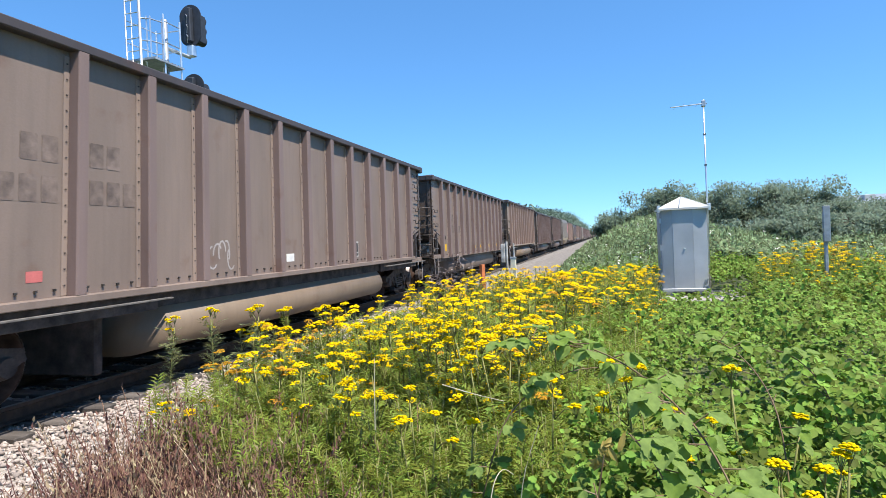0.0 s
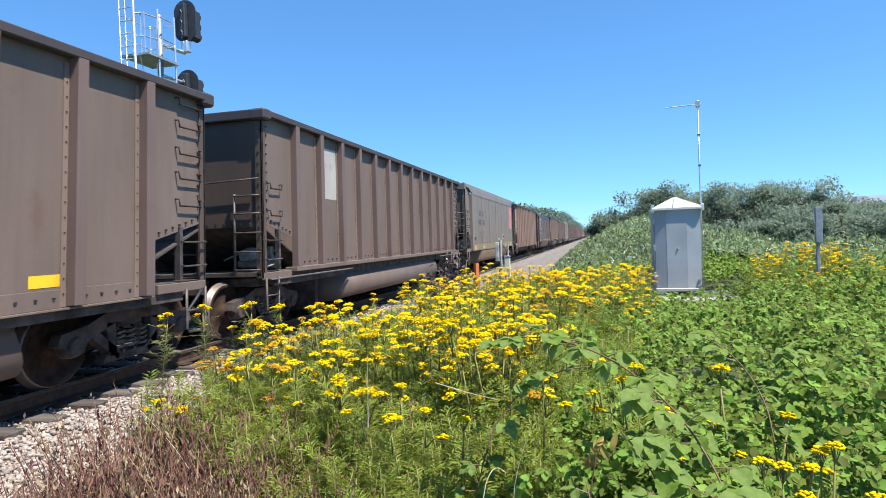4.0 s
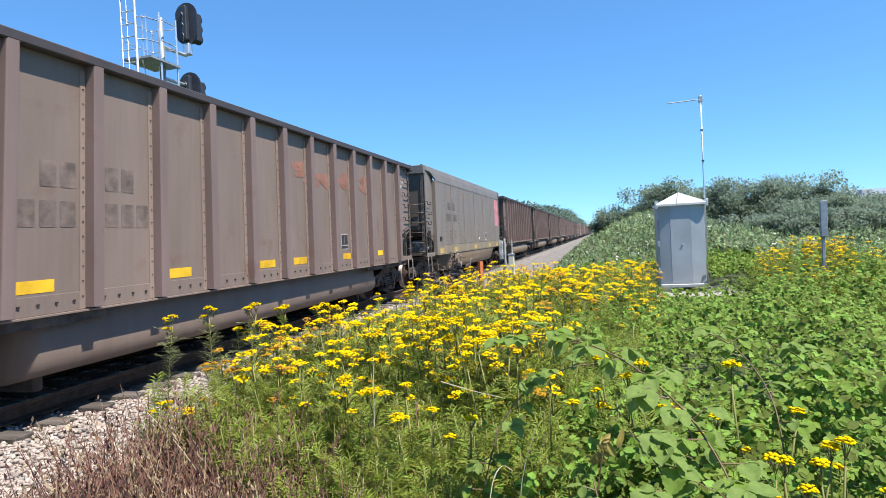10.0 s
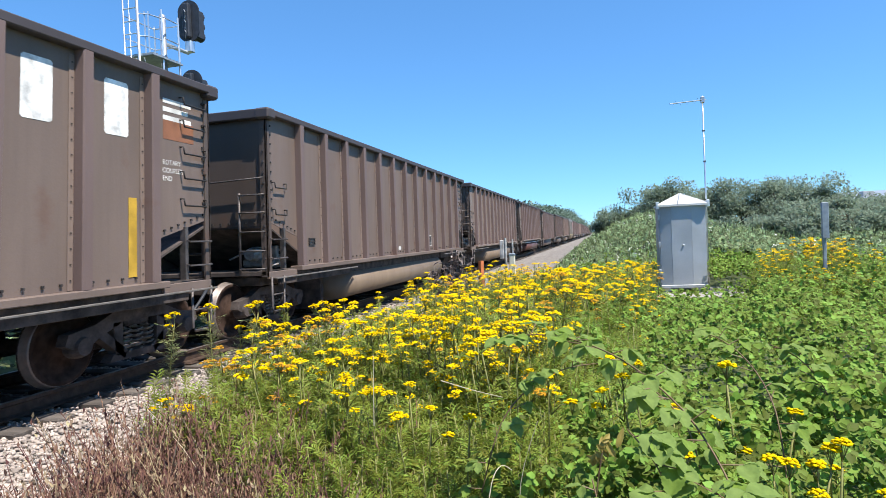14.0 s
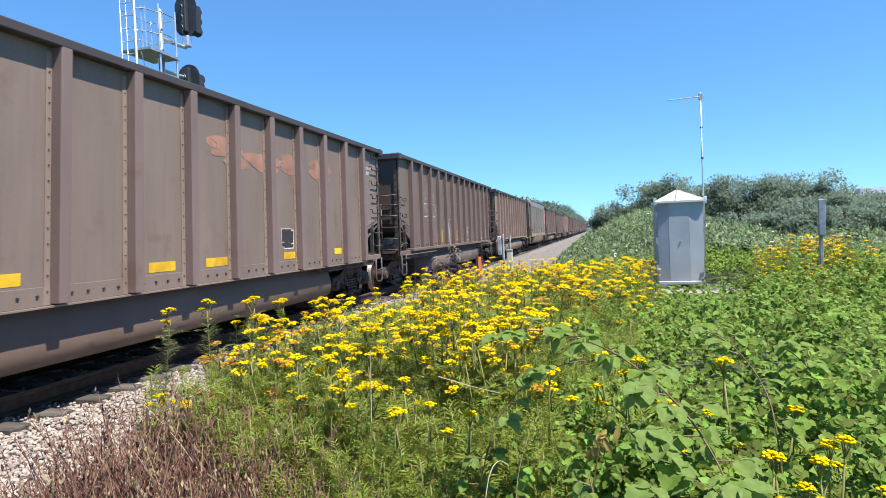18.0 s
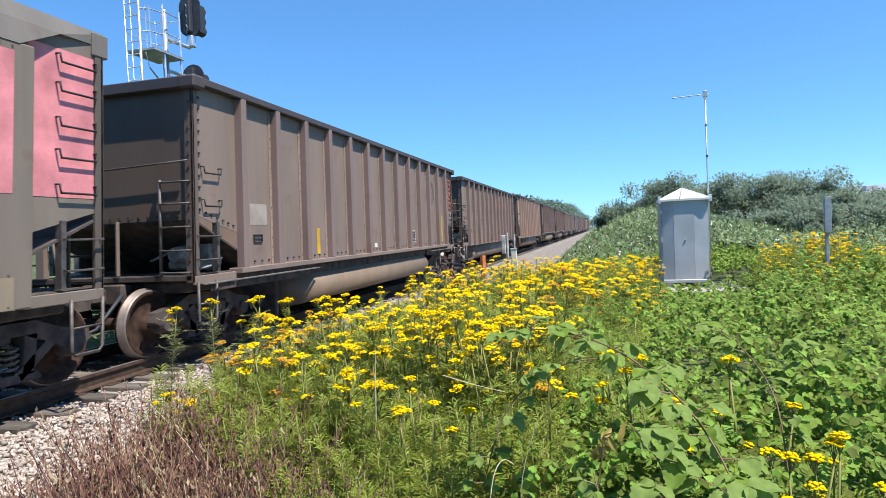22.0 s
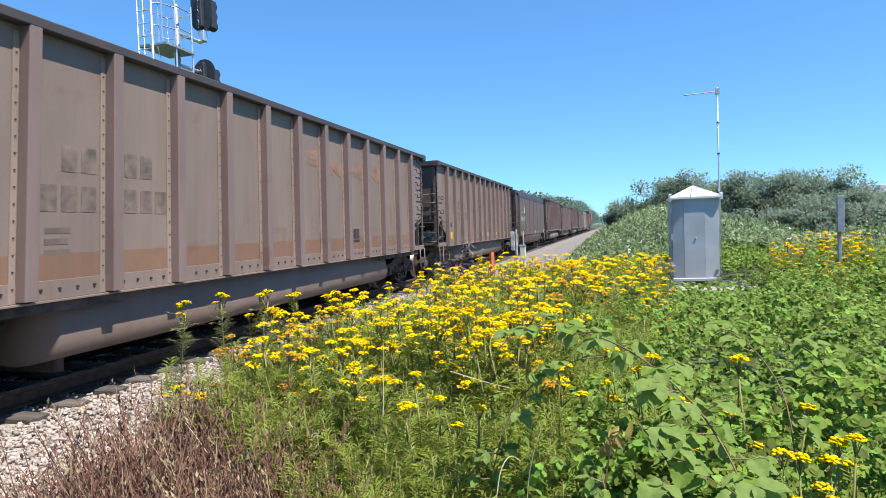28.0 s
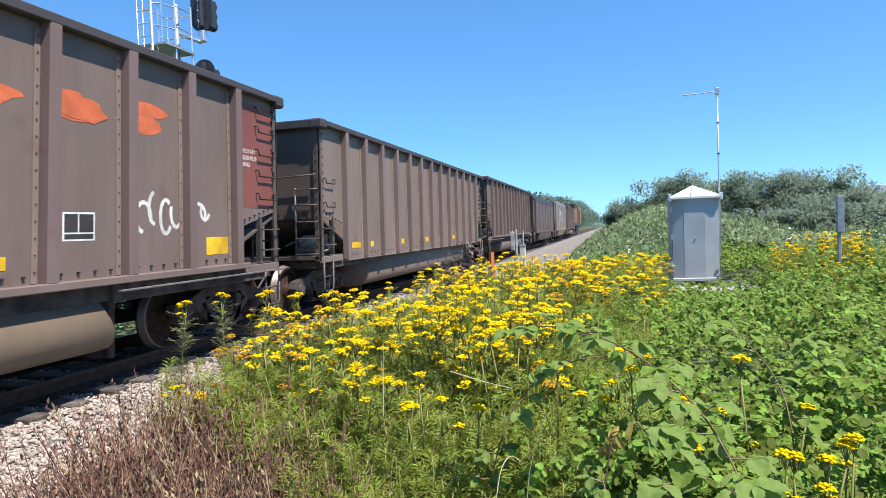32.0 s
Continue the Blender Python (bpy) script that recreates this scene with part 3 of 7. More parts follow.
def end_ladder(e):
    """Rungs on the end between the corner post and an inner stile, and a long grab bar across."""
    sh = Shape()
    y = e * (HALF + 0.07)
    for z in (1.14, 1.44, 1.76, 2.08, 2.38):
        sh.tube([(1.44, e * HALF, z), (1.44, y, z), (0.98, y, z), (0.98, e * HALF, z + 0.02)], 0.014, 5)
    sh.tube([(0.98, y - e * 0.02, 1.08), (0.98, y - e * 0.02, 2.42)], 0.022, 6)
    sh.tube([(1.44, y, 2.66), (0.9, y, 2.64), (-0.2, y, 2.60), (-1.3, y, 2.60), (-1.3, e * HALF, 2.60)], 0.014, 5)
    return sh


def end_brace(e):
    """A stiffening post on the far half of the end, with a jointed hand-brake rod hanging beside it."""
    y = e * (HALF + 0.03)
    sh = Shape().box(-1.16, -1.0, *sorted((e * (HALF - 0.018), e * (HALF + 0.07))), 1.1, 3.62, 0.01)
    sh.tube([(-0.86, y, 2.75), (-0.84, y + e * 0.05, 2.5), (-0.97, y + e * 0.05, 2.3), (-0.93, y, 1.9), (-0.80, y, 1.2)], 0.022, 5)
    sh.tube([(0.25, y, 1.12), (0.25, y, 1.88)], 0.028, 6)
    return sh


def end_stud_row(e):
    """Bolt heads down the corner posts and the stiffening post, on the end face."""
    sh = Shape()
    y0, y1 = sorted((e * (HALF + 0.018), e * (HALF + 0.034)))
    for k in range(13):
        z = 1.3 + k * 0.18
        sh.box(1.41, 1.44, y0, y1, z, z + 0.03)
        sh.box(-0.985, -0.955, *sorted((e * (HALF - 0.02), e * (HALF + 0.012))), z, z + 0.03)
    return sh


def running_gear(car, skirts=True):
    """Trucks with their wheelsets, couplers, hoses and brake gear under a car."""
    for e in (-1, 1):
        truck = part("truck", BOLSTER_ME, None, car, "grimy cast steel truck")
        truck.location.y = e * 6.46
        for s in (-1, 1):
            part("side_frame", FRAME_ME[s], None, truck)
            for y in (-0.19, 0.0, 0.19):
                part("spring", SPRING_ME[s], None, truck).location.y = y
        for a in (-0.89, 0.89):
            w = part("wheelset", WHEELS_ME, None, truck, "steel wheels on an axle with bright worn treads")
            w.location = (0, a, 0.459)
        part("coupler", COUPLER_ME[e], None, car)
        part("air_hose", HOSE_ME[e], None, car, "black rubber air hose")
    for e in (-1, 1):
        part("cross_bearer", BEARER_SCREEN_ME[e], None, car)
        for s in (-1, 1):
            if skirts:
                part("jacking_plate", SKIRT_ME[(s, e)], None, car)
    part("brake_gear", BRAKE_ME, None, car, "brake cylinder, valves and pipes")


# the upright plate is added to block sight of lit ground under the car
BEARER_SCREEN_ME = both(lambda e: Shape().box(-1.2, 1.2, *sorted((e * 4.7, e * 7.1)), 0.84, 1.0, 0.02).box(-1.0, 1.0, *sorted((e * 4.3, e * 4.42)), 0.12, 0.99, 0.02).mesh("cross_bearer", UNDER))
SKIRT_ME = {(s, e): Shape().box(*sorted((s * 1.41, s * 1.455)), *sorted((e * 3.92, e * 6.9)), 0.84, 1.04, 0.008).mesh("jacking_plate", UNDER) for s in (-1, 1) for e in (-1, 1)}
# added dark strip: stands in for the sill's shade along the tub top
SHADE_CHANNEL_ME = both(lambda s: Shape().box(*sorted((s * 1.27, s * 1.40)), -3.915, 3.915, 0.86, 1.06, 0.008).mesh("side_channel", UNDER))
BOLSTER_ME = bolster().mesh("truck", UNDER)
FRAME_ME = both(lambda s: side_frame(s).mesh("side_frame", UNDER))
SPRING_ME = both(lambda s: springs(s).mesh("spring", SPRINGM))
WHEELS_ME = wheelset().mesh("wheelset", [WHEEL, TREAD], True)
for poly in WHEELS_ME.polygons:
    r = math.hypot(poly.center.y, poly.center.z)
    if 0.445 < r < 0.475 and abs(poly.center.x) > 0.66:
        poly.material_index = 1
COUPLER_ME = both(lambda e: coupler(e).mesh("coupler", UNDER))
HOSE_ME = both(lambda e: hose(e).mesh("air_hose", BLACK, True))
BRAKE_ME = brake_gear().mesh("brake_gear", CASTING)
STIRRUP_ME = {(s, e): stirrup(s, e * (HALF - 0.22), e).mesh("stirrup", STEP, True) for s in (-1, 1) for e in (-1, 1)}
CORNER_ME = {(s, e): corner_frame(s, e).mesh("corner_steps", STEP) for s in (-1, 1) for e in (-1, 1)}
ENDLADDER_ME = both(lambda e: end_ladder(e).mesh("end_ladder", STEP, True))
ENDBRACE_ME = both(lambda e: end_brace(e).mesh("end_brace", PAINT))
STUD_ME = both(lambda e: end_stud_row(e).mesh("stud_row", STEP))


def common_parts(car, near_grabs=(2.11, 2.57)):
    """What every car has: end steps, grab irons, sills, centre sill, platforms."""
    for e in (-1, 1):
        part("end_platform", Shape().box(-1.45, 1.45, *sorted((e * (HALF - 1.0), e * (HALF + 0.02))), 1.02, 1.10, 0.01) if e not in PLATFORM_ME else PLATFORM_ME[e], PAINT, car)
        part("end_ladder", ENDLADDER_ME[e], None, car)
        part("end_brace", ENDBRACE_ME[e], None, car)
        tagged(part("stud_row", STUD_ME[e], None, car), kind="stuff")
        for s in (-1, 1):
            part("stirrup", STIRRUP_ME[(s, e)], None, car)
            part("corner_steps", CORNER_ME[(s, e)], None, car)
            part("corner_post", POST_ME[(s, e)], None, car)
            part("end_sill", ENDSILL_ME[(s, e)], None, car)
    for s in (-1, 1):
        for z in near_grabs:
            part("grab_iron", GRAB_ME[(s, -1, z)], None, car)
        for z in (2.17, 2.53, 2.86, 3.22, 3.52):
            part("grab_iron", GRAB_ME[(s, 1, z)], None, car)
    part("centre_sill", CENTRE_ME, None, car)


PLATFORM_ME = both(lambda e: Shape().box(-1.45, 1.45, *sorted((e * (HALF - 1.0), e * (HALF + 0.02))), 1.02, 1.10, 0.01).mesh("end_platform", UNDER))
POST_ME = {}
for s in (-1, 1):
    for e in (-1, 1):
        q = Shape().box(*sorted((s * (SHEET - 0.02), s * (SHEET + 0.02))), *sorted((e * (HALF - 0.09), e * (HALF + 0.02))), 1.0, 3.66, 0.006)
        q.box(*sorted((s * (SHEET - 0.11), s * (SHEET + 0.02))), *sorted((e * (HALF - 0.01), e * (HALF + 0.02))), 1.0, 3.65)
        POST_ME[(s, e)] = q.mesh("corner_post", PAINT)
GRAB_ME = {}
for s in (-1, 1):
    for z in (1.78, 2.08, 2.11, 2.35, 2.40, 2.57, 2.62, 2.72):
        GRAB_ME[(s, -1, z)] = grab(s, -HALF + 0.16, -HALF + 0.56, z).mesh("grab_iron", IRON, True)
    for z in (2.17, 2.53, 2.86, 3.22, 3.52):
        GRAB_ME[(s, 1, z)] = grab(s, HALF - 0.58, HALF - 0.1, z).mesh("grab_iron", IRON, True)
CENTRE_ME = Shape().box(-0.22, 0.22, -HALF + 0.1, HALF - 0.1, 0.72, 1.05, 0.01).mesh("centre_sill", UNDER)
TUB_ME = tub(TUB_LOW + [(1.50, 0.66), (1.46, 0.78), (1.38, 0.88), (1.26, 0.98)], 3.78).mesh("tub", PAINT, True)
SMOOTH_TUB_ME = tub([(a, b + 0.09 if b < 0.9 else b) for a, b in TUB_LOW] + [(1.545, 0.76), (1.575, 0.87), (1.585, 0.984)]).mesh("tub", PAINT, True)
FLUSH_TUB_ME = tub(TUB_LOW[:-5] + [(1.05, 0.28), (1.20, 0.32), (1.29, 0.39), (1.335, 0.49), (1.345, 0.60), (1.325, 0.80), (1.30, 0.965)], 4.6, 0.3).mesh("tub", PAINT, True)
HOPPER_ME = {y: Shape().prism([(-1.25, 1.0), (1.25, 1.0), (0.95, 0.42), (0.3, 0.28), (-0.3, 0.28), (-0.95, 0.42)], 1, y - 1.0, y + 1.0).mesh("hopper_bay", UNDER) for y in (-3.3, -1.1, 1.1, 3.3)}
TOP_ME = both(lambda s: Shape().box(*sorted((s * (SHEET - 0.07), s * (RIBX + 0.002))), -HALF - 0.03, HALF + 0.03, 3.695, 3.80, 0.012).mesh("top_chord", PAINT))
HIGHTOP_ME = both(lambda e: Shape().box(-SHEET - 0.03, SHEET + 0.03, *sorted((e * (HALF - 0.13), e * (HALF + 0.09))), 3.64, 3.90, 0.012).mesh("end_top_chord", PAINT))
ENDTOP_ME = both(lambda e: Shape().box(-SHEET + 0.075, SHEET - 0.075, *sorted((e * (HALF - 0.13), e * (HALF + 0.11))), 3.655, 3.81, 0.012).mesh("end_top_chord", PAINT))
CAP_ME = {(s, e): Shape().box(*sorted((s * (SHEET - 0.14), s * (RIBX + 0.005))), *sorted((e * (HALF - 0.14), e * (HALF + 0.12))), 3.635, 3.82, 0.03).mesh("corner_cap", PAINT) for s in (-1, 1) for e in (-1, 1)}
SILL_ME = both(lambda s: Shape().box(*sorted((s * 1.36, s * (RIBX + 0.004))), -6.36, 6.36, 1.05, 1.135, 0.01).mesh("side_sill", PAINT))
ENDSILL_ME = {(s, e): Shape().box(*sorted((s * 1.455, s * 1.50)), *sorted((e * 6.37, e * (HALF + 0.02))), 0.965, 1.085, 0.008).mesh("end_sill", PAINT) for s in (-1, 1) for e in (-1, 1)}
SHEET_ME = both(lambda s: side_sheet(s).mesh("side_sheet", PAINT))
BOLT_ME = both(lambda s: bolts(s).mesh("bolt_strip", IRON))
RIB_ME = {(s, i): rib(s, y, 1.137).mesh("side_post", PAINT) for s in (-1, 1) for i, y in enumerate(RIBS)}
LONGRIB_ME = {(s, i): rib(s, y, 0.80, RIBX).mesh("side_post", PAINT) for s in (-1, 1) for i, y in enumerate(RIBS)}
DEEP_SHEET_ME = both(lambda s: side_sheet(s, 0.965).mesh("side_sheet", PAINT))
DEEP_BOLT_ME = both(lambda s: bolts(s, 0.985).mesh("bolt_strip", IRON))
DEEP_RIB_ME = {(s, i): rib(s, y, 0.985).mesh("side_post", PAINT) for s in (-1, 1) for i, y in enumerate(RIBS)}
DEEP_LAP_ME = {i: lap_strip(1, RIBS[i], 0.95).mesh("lap_strip", PAINT) for i in range(1, 13)}
FOOT_ME = both(lambda s: Shape().box(*sorted((s * SHEET, s * (SHEET + 0.009))), -HALF + CUT + 0.004, HALF - CUT - 0.004, 0.968, 1.16, 0.003).box(*sorted((s * 1.40, s * (SHEET + 0.05))), -HALF + CUT, HALF - CUT, 0.945, 0.967, 0.003).mesh("lower_strip", PAINT))
LAP_ME = {i: lap_strip(1, RIBS[i]).mesh("lap_strip", PAINT) for i in range(1, 13)}
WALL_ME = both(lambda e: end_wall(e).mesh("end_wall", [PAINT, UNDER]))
# sloping sheet goes dark: coal dirt plus the opening's shade, put into the colour
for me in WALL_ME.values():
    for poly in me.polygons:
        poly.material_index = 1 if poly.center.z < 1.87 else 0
FLANGE_ME = {(s, e): Shape().box(*sorted((s * (RIBX - 0.02), s * (RIBX + 0.03))), *sorted((e * 3.85, e * (HALF - 0.02))), 0.962, 0.984, 0.004).mesh("sill_flange", SPRINGM) for s in (-1, 1) for e in (-1, 1)}
ENDBOLT_ME = both(lambda e: end_bolts(e).mesh("end_bolt_strip", IRON))
PIPE_ME = Shape().tube([(1.5, -5.0, 0.92), (1.5, 0.0, 0.90), (1.5, 5.0, 0.92)], 0.025, 6).mesh("brake_pipe", STEEL)


def ribbed_car(long_posts=False, pipe=False, deep=False, low=False):
    """A gondola with side posts: on a ledged sill over a narrower tub, or (deep) with posts down to the foot of the side."""
    car = new("coal_gondola")
    for s in (-1, 1):
        part("side_sheet", (DEEP_SHEET_ME if deep else SHEET_ME)[s], None, car)
        tagged(part("bolt_strip", (DEEP_BOLT_ME if deep else BOLT_ME)[s], None, car), kind="stuff")
        part("top_chord", TOP_ME[s], None, car)
        if deep:
            part("lower_strip", FOOT_ME[s], None, car)
        elif not long_posts:
            part("side_sill", SILL_ME[s], None, car)
            part("side_channel", SHADE_CHANNEL_ME[s], None, car)
            for e in (-1, 1):
                part("sill_flange", FLANGE_ME[(s, e)], None, car, "worn bright flange edge")
        for i in range(13):
            part("side_post", (LONGRIB_ME if long_posts else DEEP_RIB_ME if deep else RIB_ME)[(s, i)], None, car)
        for e in (-1, 1):
            part("corner_cap", CAP_ME[(s, e)], None, car)
    for i in range(1, 13):
        part("lap_strip", (DEEP_LAP_ME if deep else LAP_ME)[i], None, car)
    for e in (-1, 1):
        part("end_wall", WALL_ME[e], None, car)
        part("end_top_chord", ENDTOP_ME[e], None, car)
        tagged(part("end_bolt_strip", ENDBOLT_ME[e], None, car), kind="stuff")
    if long_posts:
        for y in HOPPER_ME:
            part("hopper_bay", HOPPER_ME[y], None, car, "dark hopper bottom between the trucks")
    else:
        part("tub", FLUSH_TUB_ME if deep else TUB_ME, None, car, "dusty rounded steel tub")
    if pipe:
        part("brake_pipe", PIPE_ME, None, car)
    common_parts(car)
    if low:
        for ob in car.children:
            kind = ob.name.split(".")[0]
            if kind in ("top_chord", "end_top_chord", "corner_cap"):
                ob.location.z = -0.1
            elif kind in ("side_sheet", "side_post", "end_wall", "corner_post", "lap_strip", "bolt_strip"):
                ob.scale.z, ob.location.z = 0.963, 0.037
    running_gear(car)
    return car


# smooth-sided car
def smooth_sheet(s):
    sh = Shape().box(*sorted((s * (RIBX - 0.03), s * RIBX)), -6.2, 6.2, 0.985, 3.50)
    for y in (-6.28, 6.28):
        sh.box(*sorted((s * (SHEET - 0.02), s * (RIBX + 0.006))), y - 0.09, y + 0.09, 0.985, 3.49, 0.015)
    return sh


def smooth_end_bay(s, e):
    sh = Shape()
    a, b = e * 6.2, e * HALF
    sh.prism([(b, 1.93), (e * 6.3, 1.66), (e * 6.3, 1.1), (a, 1.1), (a, 3.84), (b, 3.84)], 0, s * (SHEET - 0.012), s * SHEET)
    return sh


def smooth_roof_band(s, lo=3.48, hi=3.925):
    """The sloped top band, its ends cut back at a slant."""
    o, t = s * (RIBX + 0.008), s * (RIBX - 0.14)
    verts = [(o, -6.2, lo), (o, 6.2, lo), (s * (RIBX - 0.06), 6.72, hi - 0.19), (t, HALF + 0.05, hi - 0.15), (t, HALF + 0.05, hi), (t, -HALF - 0.05, hi), (t, -HALF - 0.05, hi - 0.15), (s * (RIBX - 0.06), -6.72, hi - 0.19)]
    inner = [(x - s * 0.06, y, z) for x, y, z in verts]
    n = len(verts)
    faces = [tuple(range(n)), tuple(range(2 * n - 1, n - 1, -1))] + [(i, (i + 1) % n, n + (i + 1) % n, n + i) for i in range(n)]
    return Shape().add(verts + inner, faces)


def smooth_rivets(s):
    sh = Shape()
    x0, x1 = sorted((s * RIBX, s * (RIBX + 0.009)))
    for k in range(95):
        y = -6.1 + k * 0.13
        sh.box(x0, x1, y, y + 0.018, 3.43, 3.448)
        sh.box(x0, x1, y, y + 0.018, 1.30, 1.318)
        sh.box(x0, x1, y, y + 0.018, 1.01, 1.028)
    for y in (-5.2, -5.1, -3.15, -3.05, -2.06, -1.05, -0.95, 1.0, 1.1, 1.99, 3.05, 3.15, 5.1, 5.2):
        for k in range(13):
            z = 1.45 + k * 0.155
            sh.box(x0, x1, y, y + 0.02, z, z + 0.02)
    return sh


def bead(s, y):
    return Shape().prism([(s * (RIBX - 0.005), y - 0.032), (s * (RIBX + 0.036), y - 0.02), (s * (RIBX + 0.036), y + 0.02), (s * (RIBX - 0.005), y + 0.032)], 2, 1.34, 3.41)


SMOOTH_ME = both(lambda s: smooth_sheet(s).mesh("side_sheet", PAINT))
BAY_ME = {(s, e): smooth_end_bay(s, e).mesh("end_bay_sheet", PAINT) for s in (-1, 1) for e in (-1, 1)}
LOWBAY_ME = {(s, e): Shape().prism([(e * HALF, 1.56), (e * 6.2, 1.56), (e * 6.2, 3.84), (e * HALF, 3.84)], 0, s * (SHEET - 0.012), s * SHEET).mesh("end_bay_sheet", PAINT) for s in (-1, 1) for e in (-1, 1)}
BAND_ME = both(lambda s: smooth_roof_band(s).mesh("top_band", PAINT))
RIVET_ME = both(lambda s: smooth_rivets(s).mesh("rivet_seam", PAINT))
BEADS = (-4.23, -2.15, -0.1, 1.9, 4.0)
BEAD_ME = {(s, y): bead(s, y).mesh("seam_bead", PAINT) for s in (-1, 1) for y in BEADS}
STRIP_ME = both(lambda s: Shape().box(*sorted((s * RIBX, s * (RIBX + 0.004))), -6.18, 6.18, 0.99, 1.29).mesh("lower_band", PAINT))


def smooth_car(low=False):
    car = new("coal_hopper")
    for s in (-1, 1):
        part("side_sheet", SMOOTH_ME[s], None, car)
        part("top_band", BAND_ME[s], None, car)
        tagged(part("rivet_seam", RIVET_ME[s], None, car), kind="stuff")
        for y in BEADS:
            part("seam_bead", BEAD_ME[(s, y)], None, car)
        part("lower_band", STRIP_ME[s], None, car)
        for e in (-1, 1):
            part("end_bay_sheet", (LOWBAY_ME if low else BAY_ME)[(s, e)], None, car)
    for e in (-1, 1):
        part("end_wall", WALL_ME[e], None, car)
        part("end_top_chord", HIGHTOP_ME[e], None, car)
        tagged(part("end_bolt_strip", ENDBOLT_ME[e], None, car), kind="stuff")
    part("tub", SMOOTH_TUB_ME, None, car, "dusty rounded steel tub")
    common_parts(car, (1.78, 2.08, 2.40, 2.72) if low else (2.08, 2.40, 2.72))
    if low:
        for ob in car.children:
            if ob.name.split(".")[0] in ("side_sheet", "end_bay_sheet", "seam_bead", "rivet_seam", "top_band", "end_wall", "corner_post", "end_top_chord", "lower_band"):
                ob.scale.z, ob.location.z = 0.912, ob.location.z + 0.088
    running_gear(car, False)
    return car


# ---- markings ----
YELLOW, WHITEP, PINK, RED, FADE = (0.72, 0.42, 0.02), (0.72, 0.70, 0.66), (0.56, 0.20, 0.22), (0.30, 0.085, 0.055), (0.10, 0.085, 0.075)


def patch(car, name, y0, y1, z0, z1, colour, x=SHEET, label="", thick=0.003):
    return part(name, Shape().box(x, x + thick, y0, y1, z0, z1), DECAL, car, label, colour=colour)


def panel_patch(car, i, colour, z0=1.14, z1=3.58, name="painted_panel", label=""):
    """A whole panel between posts i and i+1 (i = -1, 12 are the end panels) in another colour."""
    y0 = -HALF + 0.1 if i < 0 else RIBS[i] + 0.082
    y1 = HALF - 0.1 if i > 11 else RIBS[i + 1] - 0.155
    if i in (-1, 12):
        z0 = max(z0, 1.96)
    if i == 12:
        y0 = RIBS[12] + 0.082
    if i == -1:
        y1 = RIBS[0] - 0.082
    return part(name, Shape().box(SHEET, SHEET + 0.003, y0, y1, z0, z1), PAINT, car, label, colour=colour)


def marks(car, y, z, colour, rows=((2, 2), (3, 3)), w=0.16, h=0.26, gap=0.07, x=SHEET, split=0.36):
    """Two rows of worn characters as plain bars, either side of a post."""
    for r, (a, b) in enumerate(rows):
        zz = z - r * (h + 0.14)
        for k in range(a):
            bar(car, x, y - split / 2 - (k + 1) * (w + gap), zz, w, h, colour)
        for k in range(b):
            bar(car, x, y + split / 2 + gap + k * (w + gap), zz, w, h, colour)


def bar(car, x, y, z, w, h, colour, name="stencilled_mark"):
    c = w * 0.07
    poly = [(y + c, z), (y + w - c, z), (y + w, z + c), (y + w, z + h - c), (y + w - c, z + h), (y + c, z + h), (y, z + h - c), (y, z + c)]
    return part(name, Shape().prism(poly, 0, x, x + 0.0035), WORN, car, colour=colour)


def data_box(car, y, z, x=SHEET, w=0.36, h=0.34, colour=WHITEP):
    """A framed white inspection panel with dark fields."""
    t = 0.02
    ob = part("inspection_panel", Shape().box(x, x + 0.002, y, y + w, z, z + h), DECAL, car, "white framed inspection panel", colour=colour)
    for y0, y1, z0, z1 in ((t, w * 0.46, h * 0.3, h - t), (w * 0.5, w - t, h * 0.3, h - t), (t, w - t, t, h * 0.24)):
        part("panel_field", Shape().box(x + 0.001, x + 0.004, y + y0, y + y1, z + z0, z + z1), DECAL, ob, colour=(0.04, 0.035, 0.035))
    return ob


def tag_strokes(car, y, z, w, h, colour, seed, n=9, x=SHEET, thick=0.028):
    """A sprayed scrawl: looping strokes with no letters in them."""
    r = random.Random(seed)
    sh = Shape()
    for k in range(n):
        cx, cz = y + w * (k + 0.5) / n, z + h * r.uniform(0.35, 0.65)
        a, b = w / n * r.uniform(0.5, 1.1), h * r.uniform(0.25, 0.5)
        t0, span = r.uniform(0, 6.28), r.uniform(2.5, 5.5)
        pts = [(cx + a * math.cos(t0 + span * j / 9), cz + b * math.sin(t0 + span * j / 9)) for j in range(10)]
        for (ya, za), (yb, zb) in zip(pts, pts[1:]):
            d = math.hypot(yb - ya, zb - za) or 1
            ny, nz = -(zb - za) / d * thick / 2, (yb - ya) / d * thick / 2
            lift = x + 0.002 + k * 0.0003
            sh.add([(lift, ya + ny, za + nz), (lift, ya - ny, za - nz), (lift, yb - ny, zb - nz), (lift, yb + ny, zb + nz)], [(0, 1, 2, 3)])
    return part("graffiti", sh, DECAL, car, "sprayed graffiti scrawl", colour=colour)


def lettering(car, y, z, words, size=0.1, colour=WHITEP, x=SHEET + 0.004):
    cu = bpy.data.curves.new("lettering", "FONT")
    cu.body, cu.size, cu.align_x, cu.space_line = words, size, "LEFT", 1.15
    cu.materials.append(DECAL)
    ob = new("lettering", cu)
    ob.parent = car
    ob.matrix_basis = Matrix.Translation((x, y, z)) @ Euler((radians(90), 0, radians(90))).to_matrix().to_4x4()
    ob.color = (*colour, 1)
    return ob


